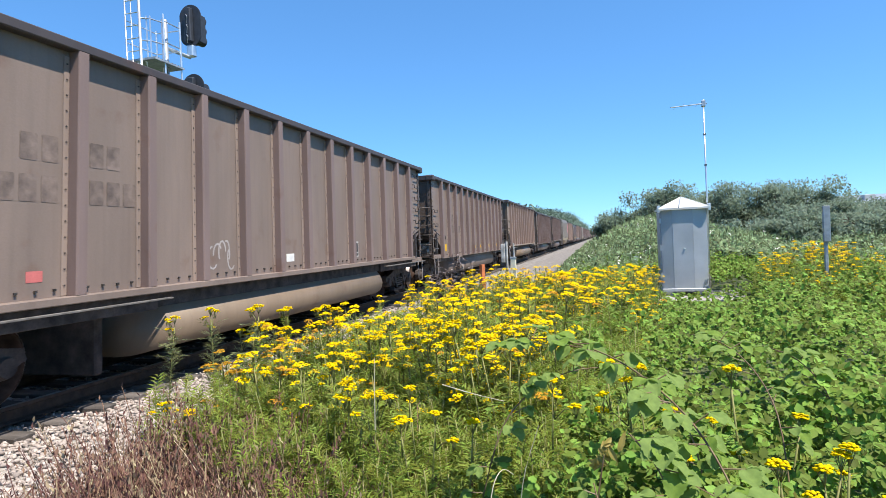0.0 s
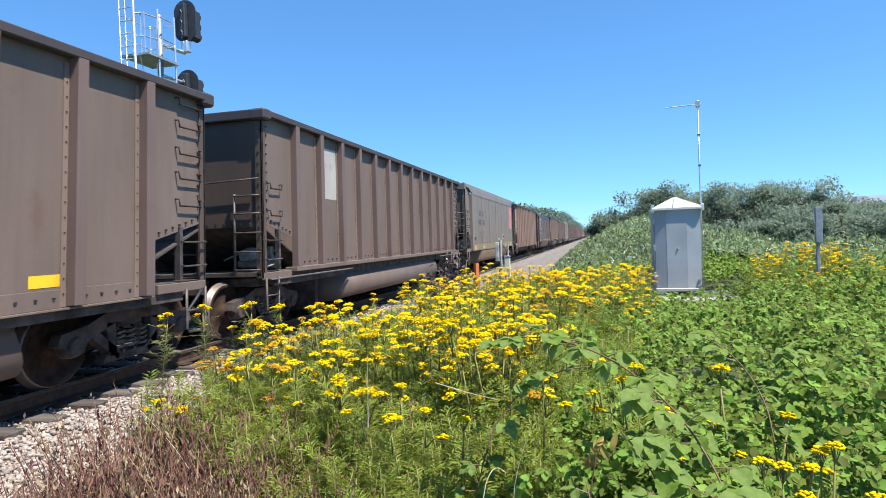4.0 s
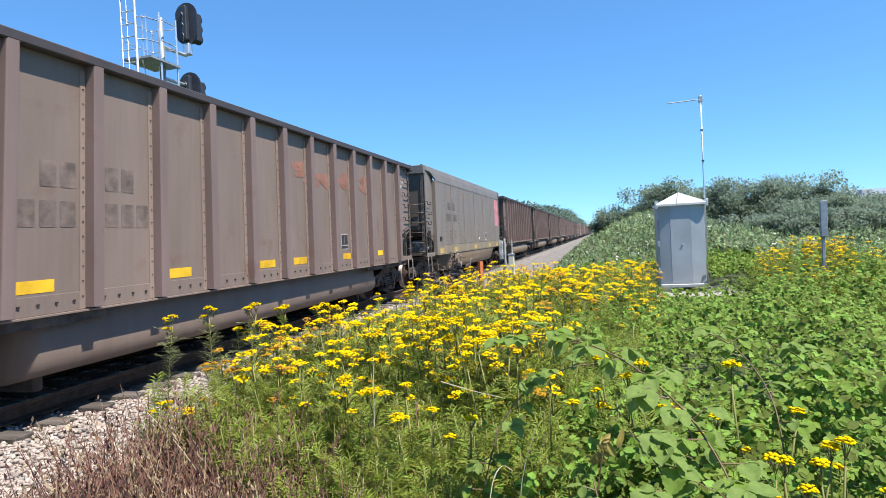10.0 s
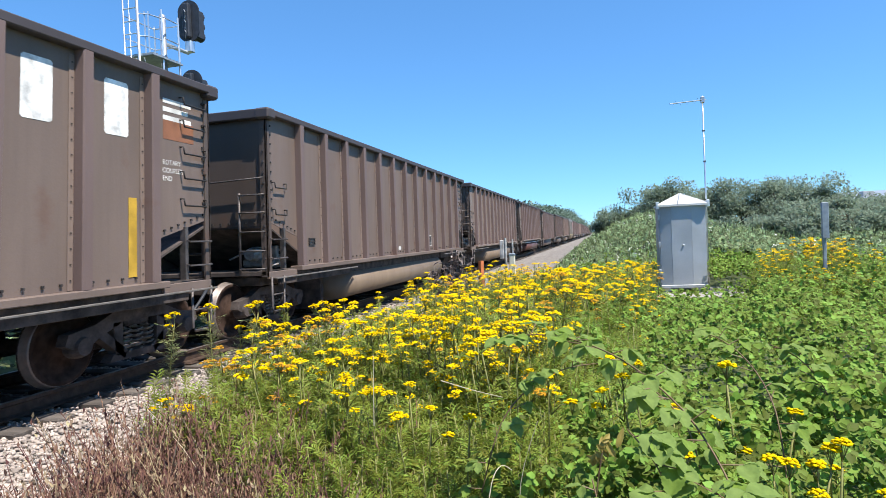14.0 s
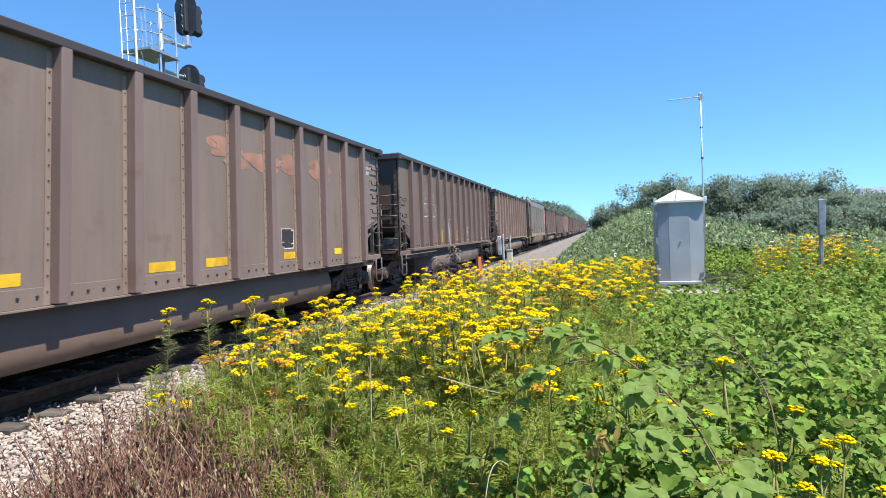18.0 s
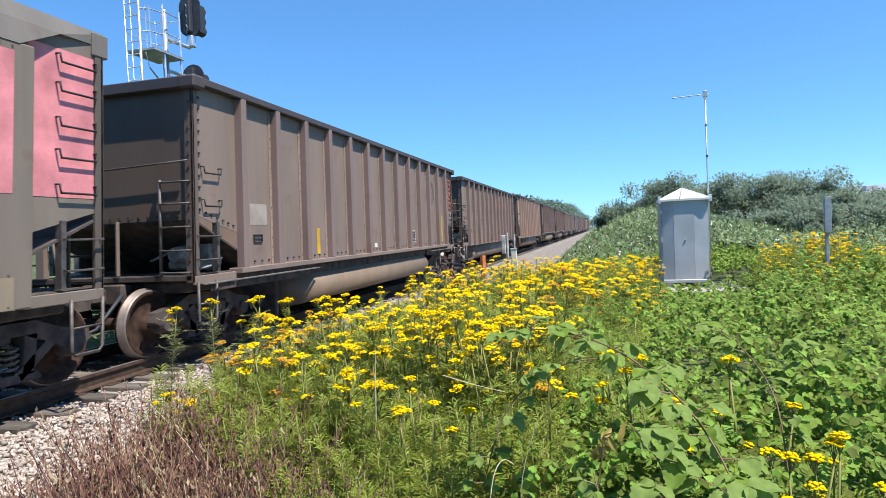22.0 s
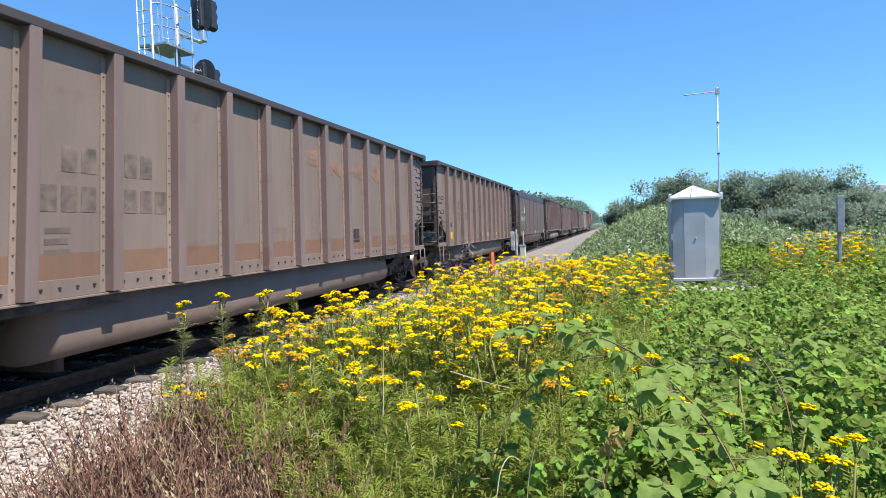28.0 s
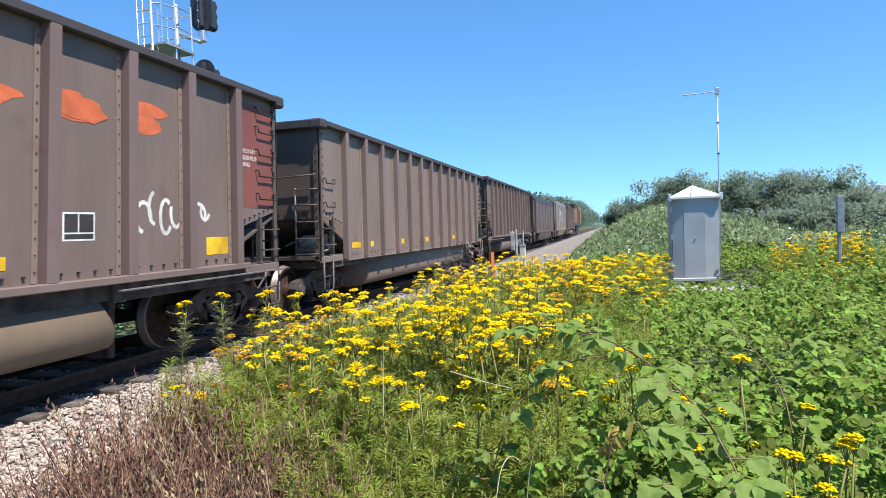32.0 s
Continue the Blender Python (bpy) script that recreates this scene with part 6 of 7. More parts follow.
def tansy(seed, leaves=18, heads=3, bare=0.0, lush=0.55, drop=0.14, button=None, spread=1.0, wide=1.0, short=1.0):
    """One tansy plant a unit tall: stem, feathery leaves, flat-topped heads of yellow buttons. Returns three (v, f)."""
    r = np.random.default_rng(seed)
    bend = r.uniform(-0.10, 0.10, 2)
    path = [(bend[0] * t * t, bend[1] * t * t, t * 0.93) for t in (0, 0.25, 0.5, 0.75, 1)]
    stems, flowers, foliage = [stalk(path, 0.0065, 0.0035)], [], []
    top = np.array(path[-1])
    f1 = [(feather if button is None else plume)(seed * 5 + k) for k in range(4)]
    for k in range(leaves):
        t = bare + (0.95 - bare) * (k + r.uniform(0, 0.6)) / leaves
        at = np.array((bend[0] * t * t, bend[1] * t * t, t * 0.93))
        m = turns(np.array([k * 2.4 + r.uniform(-0.4, 0.4)]), np.array([r.uniform(0.35, 1.3) if lush > 0.3 else r.uniform(-0.3, 0.8)]))
        size = short * r.uniform(0.12, 0.24) * (1.15 - lush * t)
        foliage.append(strew(f1[k % 4][0] * np.array([wide, 1, 1]), f1[k % 4][1], [at], m, size))
    for h in range(heads):
        a, d = r.uniform(0, 6.28), (0.0 if h == 0 else r.uniform(0.05, 0.12))
        c = top + (d * math.cos(a), d * math.sin(a), 0.065 - (0 if h == 0 else r.uniform(0.0, drop)))
        stems.append(stalk([tuple(top - (0, 0, 0.10)), tuple((top + c) / 2 - (0, 0, 0.03)), tuple(c)], 0.0035, 0.002, 3))
        n = int(r.integers(30, 46)) if h == 0 else int(r.integers(16, 34))
        q = np.sqrt(r.random(n)) * (0.028 if n < 24 else r.uniform(0.032, 0.044)) * spread
        b = r.uniform(0, 6.28, n)
        pts = np.stack([c[0] + q * np.cos(b), c[1] + q * np.sin(b), c[2] + 0.014 - q * q * 9 + r.uniform(-0.006, 0.006, n)], 1)
        flowers.append(strew(*(button or (BUTTON_V, BUTTON_F)), pts, turns(b, r.uniform(-0.3, 0.3, n)), r.uniform(0.0065, 0.0098, n)))
        for p in pts[::3 if button is None else 6]:
            stems.append(stalk([tuple(c - (0, 0, 0.05)), tuple(p)], 0.0012, 0.001, 3))
    return stems, foliage, flowers


def joined(group):
    """One (v, f) of many."""
    vs, fs, n = [], [], 0
    for v, f in group:
        vs.append(v)
        fs.append(f + n)
        n += len(v)
    return (np.concatenate(vs), np.concatenate(fs)) if vs else (np.zeros((0, 3)), np.zeros((0, 3), int))


swaying = []
# tansy near the camera: each plant a thing of its own
TANSY_ME = []
for k in range(14):
    if k < 11:
        st, fo, fl = tansy(100 + k, heads=(4, 3, 5, 4, 3, 4, 5)[k] if k < 7 else 1 + k % 2, leaves=34 if k < 7 else 22, spread=1.0 if k < 7 else 0.72)
    else:
        st, fo, fl = tansy(100 + k, heads=4, leaves=46, bare=0.25, lush=0.32, drop=0.16, wide=1.5, short=0.62)
    TANSY_ME.append([("stem", arrays_mesh("stem", *joined(st), [TANSY_STEM])), ("foliage", arrays_mesh("foliage", *joined(fo), [TANSY_LEAF if k < 11 else TANSY_DULL]))]
                    + [("flower_head", arrays_mesh("flower_head", *d, [FADED_FLOWER if k == 6 else TANSY_FLOWER])) for d in fl])


def plant(x, y, height, k, label="tall tansy in yellow flower with feathery leaves"):
    ob = empty("tansy_plant", label, "wildflower", "tansy plants beside the track")
    for n, me in TANSY_ME[k]:
        part(n, me, None, ob)
    ob.matrix_basis = Matrix.Translation((x, y, float(ground_height(x)) - 0.02)) @ Euler((random.uniform(-0.06, 0.06), random.uniform(-0.06, 0.06), random.uniform(0, 6.3))).to_matrix().to_4x4()
    ob.scale = (height, height, height)
    swaying.append(ob)
    return ob


def head_at(x, y, z, k):
    """A small tansy whose flower head stands at a height."""
    return plant(x, y, (z - float(ground_height(x))) / 1.0, k, "tansy stem with a small yellow flower head")


for x, y, z, k in ((-4.08, 4.9, 0.92, 11), (-3.55, 4.9, 1.0, 12), (-3.22, 4.9, 1.02, 13), (-3.34, 5.05, 0.8, 11), (-2.95, 4.75, 0.9, 12)):
    plant(x, y, z - float(ground_height(x)), k, "tall leafy tansy with yellow heads at the ballast edge")
for x, y, h, k in ((-3.3, 5.3, 1.15, 3), (-2.95, 5.1, 1.28, 4), (-2.75, 4.6, 1.15, 5),
                   (-2.85, 4.2, 0.92, 6), (-2.5, 3.9, 0.95, 6), (-2.62, 4.05, 0.98, 6), (-2.05, 3.7, 1.05, 0), (-1.7, 3.5, 1.02, 1), (-1.45, 3.2, 1.0, 2), (-1.2, 2.85, 0.98, 3),
                   (-0.85, 2.6, 0.92, 4), (-2.0, 4.2, 1.2, 5), (-1.6, 4.0, 1.2, 0), (-1.2, 3.8, 1.22, 2), (-0.75, 3.6, 1.25, 1), (-2.4, 5.0, 1.28, 3),
                   (-0.55, 3.3, 1.15, 5), (-0.4, 3.7, 1.2, 0)):
    plant(x, y, h, k)
for x, y, z, k in ((-2.66, 3.3, 0.58, 2), (-2.71, 3.28, 0.54, 3)):
    plant(x, y, z - float(ground_height(x)), k, "short tansy with bright yellow heads over the dry weeds")
for i, (x, y, z) in enumerate(((0.08, 2.6, 1.0), (0.18, 2.6, 0.98), (0.14, 2.6, 0.92), (0.5, 2.6, 0.97), (0.29, 2.6, 0.82), (0.33, 2.62, 0.80), (0.43, 2.6, 0.79), (0.59, 2.6, 0.80),
                               (0.64, 2.05, 0.85), (0.49, 2.05, 0.79), (0.55, 2.05, 0.80), (0.56, 2.1, 0.83), (0.69, 2.05, 0.80), (0.72, 2.05, 0.75), (0.54, 2.05, 0.74), (0.53, 2.05, 0.68), (0.57, 2.0, 0.68), (0.27, 2.05, 0.82),
                               (-0.26, 2.9, 0.87), (-0.65, 3.2, 0.92), (-0.47, 3.2, 0.91), (-0.93, 2.8, 0.82), (-0.82, 2.6, 0.77), (-0.63, 2.5, 0.78), (-1.61, 3.4, 0.82), (-1.4, 3.2, 0.81),
                               (-0.73, 3.6, 0.97), (-0.49, 4.2, 0.9))):
    head_at(x, y, z, 7 + i % 4)


# the thicket of tansy behind them
lots = [[], [], [], []]
VARIANTS = [[joined(g) for g in tansy(200 + k, heads=3 + k % 4, leaves=26, drop=0.26, button=(DISC_V, DISC_F))] for k in range(6)]
LEAFY = [[joined(g) for g in tansy(300 + k, heads=0, leaves=34, lush=0.45, button=(DISC_V, DISC_F))] for k in range(6)]


def thicket(xs, ys, hs, faded=0.06, kinds=None, clear=False):
    if clear:
        open_side = xs / ys > 0.232
        xs, ys, hs = xs[open_side], ys[open_side], hs[open_side]
    pick = rng.integers(0, 6, len(xs))
    old = rng.random(len(xs)) < (np.where((xs / ys < -0.5) & (ys < 6.5), 0.4, faded))
    zs = ground_height(xs) - 0.02
    for k in range(6):
        for o in (False, True):
            sel = (pick == k) & (old == o)
            if not sel.any():
                continue
            at = np.stack([xs[sel], ys[sel], zs[sel]], 1)
            m = turns(rng.uniform(0, 6.3, sel.sum()), rng.uniform(-0.16, 0.16, sel.sum()))
            for j, (v, f) in enumerate((kinds or VARIANTS)[k]):
                if not len(v):
                    continue
                lots[3 if (j == 2 and o) else j].append(strew(v, f, at, m, hs[sel]))


n = 1500
ys = 3.4 + 9.8 * rng.random(n) ** 1.05
slope = rng.uniform(-0.72, 0.07, n)
xs = slope * ys
keep = (xs > np.interp(ys, [3.4, 9, 11, 13], [-3.4, -3.2, -2.7, -2.2]) + 0.5 * rng.random(n)) & ((slope < -0.08) | (ys > 6.5))
drifts = np.array([noise.noise((a / 0.8, b / 0.8, 21.0)) for a, b in zip(xs, ys)])
keep &= rng.random(n) < np.clip(0.72 + 1.3 * drifts, 0.2, 1.0) * np.interp(slope, [-0.7, -0.5, -0.35], [0.45, 0.7, 1.0])
xs, ys, drifts = xs[keep], ys[keep], drifts[keep]
hs = (1 + 0.18 * drifts) * np.interp(ys, [3.4, 4.5, 9, 13], [1.02, 1.15, 1.18, 1.0]) * (0.5 + 0.58 * rng.random(len(xs)) ** 0.7)
thicket(xs, ys, hs)
n = 150
ys = rng.uniform(9.0, 13.4, n)
xs = rng.uniform(-0.16, 0.075, n) * ys
thicket(xs, ys, rng.uniform(0.75, 1.05, n))
# the mound beside the sign post
n = 120
xs, ys = rng.uniform(2.5, 6.0, n), rng.uniform(12.0, 15.5, n)
thicket(xs, ys, np.interp(xs / ys * 14, [2.5, 3.0, 3.8, 4.6, 5.2, 6.2], [0.7, 1.1, 1.32, 1.3, 1.1, 0.8]) * np.interp(ys, [12, 14], [0.62, 1.0]) * rng.uniform(0.85, 1.05, n), clear=True)
n = 900
xs, ys = rng.uniform(2.0, 9.5, n), rng.uniform(10.0, 17, n)
keep = (xs / ys > 0.215) & ~((xs < 3.5) & (ys > 15))
xs, ys = xs[keep], ys[keep]
thicket(xs, ys, np.interp(xs / ys * 14, [2.5, 3.0, 3.8, 4.6, 5.2, 6.2, 9], [0.5, 0.95, 1.18, 1.15, 0.95, 0.75, 0.7]) * np.interp(ys, [10, 12, 14], [0.5, 0.7, 1.0]) * rng.uniform(0.6, 1.0, len(xs)), kinds=LEAFY)
# leafy shoots without flowers in front and between
n = 1500
ys = 1.75 + 5.0 * rng.random(n) ** 1.3
slope = rng.uniform(-0.85, -0.06, n) + np.where(rng.random(n) < 0.35, 0.11, 0.0)
xs = slope * ys
keep = (xs > -3.0 + 0.35 * rng.random(n)) & (slope > np.interp(ys, [1.7, 2.6, 3.4], [-0.52, -0.62, -0.85]))
xs, ys = xs[keep], ys[keep]
thicket(xs, ys, np.interp(ys, [1.7, 2.4, 3.2, 6], [0.60, 0.74, 0.9, 1.05]) * rng.uniform(0.7, 1.1, len(xs)), kinds=LEAFY)
n = 620
xs, ys = rng.uniform(-3.7, -0.3, n), rng.uniform(3.4, 13, n)
keep = (xs > np.interp(ys, [3.4, 9, 11, 13], [-3.5, -3.2, -2.7, -2.2]) + 0.4 * rng.random(n)) & (xs / ys > -0.9)
thicket(xs[keep], ys[keep], rng.uniform(0.55, 1.0, keep.sum()), kinds=LEAFY)

pieces = [(v, f, w) for w in range(4) for v, f in lots[w]]
v, f, w = merge(*pieces)
tagged(new("tansy_thicket", arrays_mesh("tansy_thicket", v, f, [TANSY_STEM, TANSY_LEAF, TANSY_FLOWER, FADED_FLOWER], w)), "dense thicket of yellow-flowering tansy beside the track", "wildflowers", kind="stuff")

C5, C3 = compound(5, 1), compound(3, 2)
P5, P3 = compound(5, 1, (SMALL_V * np.array([1.2, 1, 1]), SMALL_F)), compound(3, 2, (SMALL_V * np.array([1.2, 1, 1]), SMALL_F))


def carpet(xs, ys, zs, size, mats=0, tilt=0.68, lean=0.5, plain=False):
    """Bramble leaves turned every way, their faces leaning to the open side."""
    n = len(xs)
    m = turns(rng.uniform(0, 6.3, n), rng.normal(0, tilt, n), rng.uniform(0, 6.3, n))
    m = turns(np.zeros(n), np.full(n, lean)) @ m
    half = n // 4
    a = strew(*(P5 if plain else C5), np.stack([xs, ys, zs], 1)[:half], m[:half], size[:half])
    b = strew(*(P3 if plain else C3), np.stack([xs, ys, zs], 1)[half:], m[half:], size[half:])
    return [(*a, mats), (*b, mats)]


def lumps(x, y, s, seed):
    return np.array([noise.noise((a / s, b / s, seed)) for a, b in zip(x, y)])


BLADE_V = SMALL_V * np.array([0.32, 1, 1])

# low bramble carpet
n = 42000
ys = 1.7 + 22 * rng.random(n) ** 1.7
slope = rng.uniform(-0.2, 0.85, n)
xs = slope * ys
keep = ((slope > np.interp(ys, [3.0, 6.0], [-0.04, -0.13])) | (rng.random(n) < 0.15)) & ~((xs > 0.95) & (xs < 3.4) & (ys > 15.2) & (ys < 18)) & (xs > np.interp(ys, [9, 13, 24], [-2.4, -1.4, -1.2]) + 0.6 * rng.random(n))
xs, ys = xs[keep], ys[keep]
extra = 1000
xs, ys = np.concatenate([xs, rng.uniform(2.6, 4.0, extra)]), np.concatenate([ys, rng.uniform(16.0, 18.6, extra)])
top = np.maximum(0.52 + 0.42 * lumps(xs, ys, 1.3, 3.0) + 0.27 * lumps(xs, ys, 0.42, 5.0), 0.16)
top = top * np.where((xs / ys > 0.05) & (xs / ys < 0.225) & (ys > 10.8) & (ys < 15.3), np.interp(xs / ys, [0.17, 0.21], [0.16, 0.5]), 1.0) * np.where((xs / ys > 0.05) & (xs / ys < 0.225) & (ys > 8.0) & (ys <= 10.8), 0.55, 1.0) * np.where(ys > 11, np.interp(xs, [-2, 0.5], [0.15, 1.0]), 1.0)
zs = top * np.interp(ys, [1.6, 3.5], [1.15, 1.0]) - 0.34 * rng.random(len(xs)) ** 1.6 + np.interp(ys, [0, 25], [0, 0.1])
zs = np.maximum(zs, ground_height(xs) + 0.02 + 0.1 * rng.random(len(xs)))
pieces = carpet(xs, ys, zs, np.interp(ys, [1.7, 4, 20], [0.066, 0.082, 0.125]) * rng.uniform(0.6, 1.35, len(xs)))
v, f, w = merge(*pieces)
tagged(new("bramble_carpet", arrays_mesh("bramble_carpet", v, f, [BRAMBLE_LEAF])), "low carpet of green bramble leaves", "brambles", kind="stuff")


# bramble bank behind
def bank_top(x, y):
    """The bank's height: a gentle slope up from the gravel, higher further off."""
    edge = np.interp(y, [17, 24, 46, 120], [-1.5, -2.1, -2.3, -2.5])
    return np.clip((x - edge) / 4.2, 0, 1) ** 0.9 * np.interp(y, [17, 22, 30, 46, 120], [1.15, 1.6, 2.2, 2.6, 2.8]) * np.interp(x, [3.5, 6.5], [1.0, 0.55]) + 0.02, edge


n = 21000
ys = np.concatenate([rng.uniform(17.5, 46, n), rng.uniform(46, 125, 3500)])
xs = np.concatenate([rng.uniform(-2.8, 16, n), -2.7 + 6 * rng.random(3500) ** 1.4])
top, edge = bank_top(xs, ys)
keep = (xs > edge + 0.7 * rng.random(len(xs)) ** 2) & ~((xs < 3.0) & (ys < 18.1) & (xs > 0.9))
xs, ys, top = xs[keep], ys[keep], top[keep]
bump = (0.45 * lumps(xs, ys, 1.7, 8.0) + 0.2 * lumps(xs, ys, 0.6, 4.0)) * np.clip(top, 0.1, 1)
zs = -0.2 + np.maximum(top + bump, 0.06) * (1 - 0.3 * rng.random(len(xs)) ** 2)
bank = carpet(xs, ys, zs, np.interp(ys, [17, 40, 120], [0.17, 0.25, 0.4]) * rng.uniform(0.7, 1.3, len(xs)), tilt=0.9, plain=True)
# upright weeds and grasses on it
n = 20000
ys = np.concatenate([rng.uniform(17.5, 44, n), rng.uniform(44, 120, 4000)])
xs = np.concatenate([-2.7 + 18 * rng.random(n) ** 1.5, -2.7 + 6 * rng.random(4000) ** 1.4])
top, edge = bank_top(xs, ys)
keep = (xs > edge + 0.35 * rng.random(len(xs)) ** 2) & ~((xs < 3.0) & (ys < 18.1) & (xs > 0.9))
xs, ys, top = xs[keep], ys[keep], top[keep]
bump = (0.45 * lumps(xs, ys, 1.7, 8.0) + 0.2 * lumps(xs, ys, 0.6, 4.0)) * np.clip(top, 0.1, 1)
at = np.stack([xs, ys, -0.22 + np.maximum(top + bump, 0.05) - 0.1 + 0.2 * rng.random(len(xs))], 1)
tall = rng.uniform(0.10, 0.26, len(xs)) * np.interp(ys, [17, 44, 120], [0.9, 1.2, 1.8])
v, f = strew(BLADE_V, SMALL_F, at, turns(rng.uniform(0, 6.3, len(xs)), rng.uniform(-0.2, 1.35, len(xs))), tall)
kind = rng.random(len(xs))
bank += [(v, f, 0)]
pale = at[kind > 0.93]
bank.append((*strew(SMALL_V * np.array([0.12, 1, 1]), SMALL_F, pale, turns(rng.uniform(0, 6.3, len(pale)), rng.uniform(1.1, 1.5, len(pale))), rng.uniform(0.2, 0.4, len(pale))), 0))
blossom = at[(kind < 0.012) & (ys < 44)] + np.array([0, 0, 0.12])
for k in range(4):
    bank.append((*strew(DISC_V, DISC_F, blossom + rng.normal(0, 0.04, blossom.shape), turns(rng.uniform(0, 6.3, len(blossom)), rng.uniform(0, 1, len(blossom))), rng.uniform(0.015, 0.03, len(blossom))), 2))
v, f, w = merge(*bank)
tagged(new("bramble_bank", arrays_mesh("bramble_bank", v, f, [HILL_LEAF, STRAW, BLOSSOM], w)), "overgrown bank of brambles, weeds and pale grasses", "brambles", kind="stuff")


def shrub(x, y, height, width, seed, leaves=9500, leaf=0.145, mat=None, name="shrub", label="tall leafy green shrub behind the bramble bank", group="shrubs behind the bank"):
    """A many-stemmed shrub: limbs, branches and a crown of small leaves in uneven clumps."""
    r = np.random.default_rng(seed)
    ob = empty(name, label, "shrub", group)
    wood, tips = Shape(), []
    for k in range(7):
        a = r.uniform(0, 6.28)
        reach = width * r.uniform(0.15, 0.5)
        p = [Vector((0, 0, 0)), Vector((reach * 0.3 * math.cos(a), reach * 0.3 * math.sin(a), height * 0.35)), Vector((reach * math.cos(a), reach * math.sin(a), height * r.uniform(0.6, 0.88)))]
        wood.tube(p, 0.02 * height, 5, 0.006 * height)
        for j in range(4):
            b = a + r.uniform(-1.2, 1.2)
            q = p[1].lerp(p[2], r.uniform(0.2, 1.0))
            t = q + Vector((math.cos(b) * width * 0.2, math.sin(b) * width * 0.2, height * r.uniform(0.02, 0.2)))
            wood.tube([q, t], 0.008 * height, 4, 0.003 * height)
            tips.append(np.array(t))
    part("trunk", wood, BARK, ob)
    tips = np.array(tips)
    extra = np.stack([r.normal(0, width * 0.22, 40), r.normal(0, width * 0.22, 40), r.uniform(0.08, 0.84, 40) * height], 1)
    c = np.concatenate([tips, extra])
    pick = r.integers(0, len(c), leaves)
    at = c[pick] + np.clip(r.normal(0, 1, (leaves, 3)), -1.7, 1.7) * np.array([width * 0.07, width * 0.07, height * 0.052])
    at[:, 2] = np.clip(at[:, 2], 0.05, None)
    m = turns(r.uniform(0, 6.3, leaves), r.uniform(-1.2, 1.2, leaves))
    v, f = strew(SMALL_V, SMALL_F, at, m, r.uniform(0.7, 1.3, leaves) * leaf)
    part("crown", arrays_mesh("crown", v, f, [mat or SHRUB_LEAF]), None, ob)
    ob.location = (x, y, -0.2)
    return ob


for k, (x, y, h, wd) in enumerate(((0.9, 42, 2.8, 3.0), (2.2, 40, 3.9, 3.6), (3.6, 40, 4.9, 4.2), (5.2, 42, 4.3, 4.0), (7.0, 39, 4.2, 4.4), (8.7, 40, 4.85, 4.8), (10.5, 39, 4.45, 4.4),
                                   (12.6, 40, 4.0, 4.2), (14.6, 42, 3.4, 4.0), (17.0, 40, 3.0, 4.5), (19.5, 38, 3.2, 4.5), (22.5, 40, 3.4, 5.0), (26, 42, 3.6, 5.5), (9.5, 33, 3.0, 4.0), (14.0, 33, 2.6, 4.0), (18, 31, 2.3, 4.5),
                                   (6.6, 30, 2.3, 3.4), (8.6, 28, 2.1, 3.4), (11.4, 29, 2.4, 3.8), (16.0, 28, 2.2, 4.0), (21.5, 31, 2.4, 5.0))):
    shrub(x, y, h, wd, 40 + k, leaves=18000 if k < 4 else 12000)

# wood beyond, along the far side of the track
cl, n = [], 420
wy = 1 / rng.uniform(1 / 1500, 1 / 150, n)
wx = -24 - 0.004 * (wy - 150) + rng.uniform(-6, 3, n)
wh = np.interp(wy, [150, 246, 321, 422, 685, 1100, 1350], [9.5, 12, 15, 17, 19.5, 21, 15]) * rng.uniform(0.84, 1.03, n)
for x, y, h in zip(wx, wy, wh):
    q = 360
    spread = np.interp(y, [150, 1400], [0.8, 4.0])
    at = np.stack([x + rng.normal(0, 2.0, q), y + rng.normal(0, 3.0, q) * spread, h * np.clip(rng.normal(0.6, 0.24, q), 0.03, 1.0)], 1)
    cl.append((*strew(SMALL_V, SMALL_F, at, turns(rng.uniform(0, 6.3, q), rng.uniform(-1, 1, q)), rng.uniform(0.8, 1.5, q)), 0))
v, f, w = merge(*cl)
tagged(new("far_wood", arrays_mesh("far_wood", v, f, [FAR_LEAF])), "dark green wood far off beyond the track", "wood", kind="stuff")


# ---- dry weeds at the edge of the ballast ----
def dry_weed(seed):
    """A dead dock or grass tuft: thin leaning stems with ragged seed clusters."""
    r = np.random.default_rng(seed)
    out = []
    for k in range(9):
        a, lean = r.uniform(0, 6.28), r.uniform(0.05, 0.5)
        h = r.uniform(0.55, 1.0)
        foot = (r.uniform(-0.05, 0.05), r.uniform(-0.05, 0.05), 0)
        tip = (foot[0] + lean * h * math.cos(a), foot[1] + lean * h * math.sin(a), h)
        out.append(stalk([foot, ((tip[0] + foot[0]) * 0.45, (tip[1] + foot[1]) * 0.45, h * 0.5), tip], 0.0045, 0.002, 3))
        q = 22
        t = r.uniform(0.3, 1.0, q)
        at = np.array(foot)[None] * (1 - t[:, None]) + np.array(tip)[None] * t[:, None] + r.normal(0, 0.012, (q, 3))
        out.append(strew(SMALL_V * np.array([0.6, 1, 1]), SMALL_F, at, turns(r.uniform(0, 6.3, q), r.uniform(0.5, 1.5, q)), r.uniform(0.018, 0.045, q)))
    return joined(out)


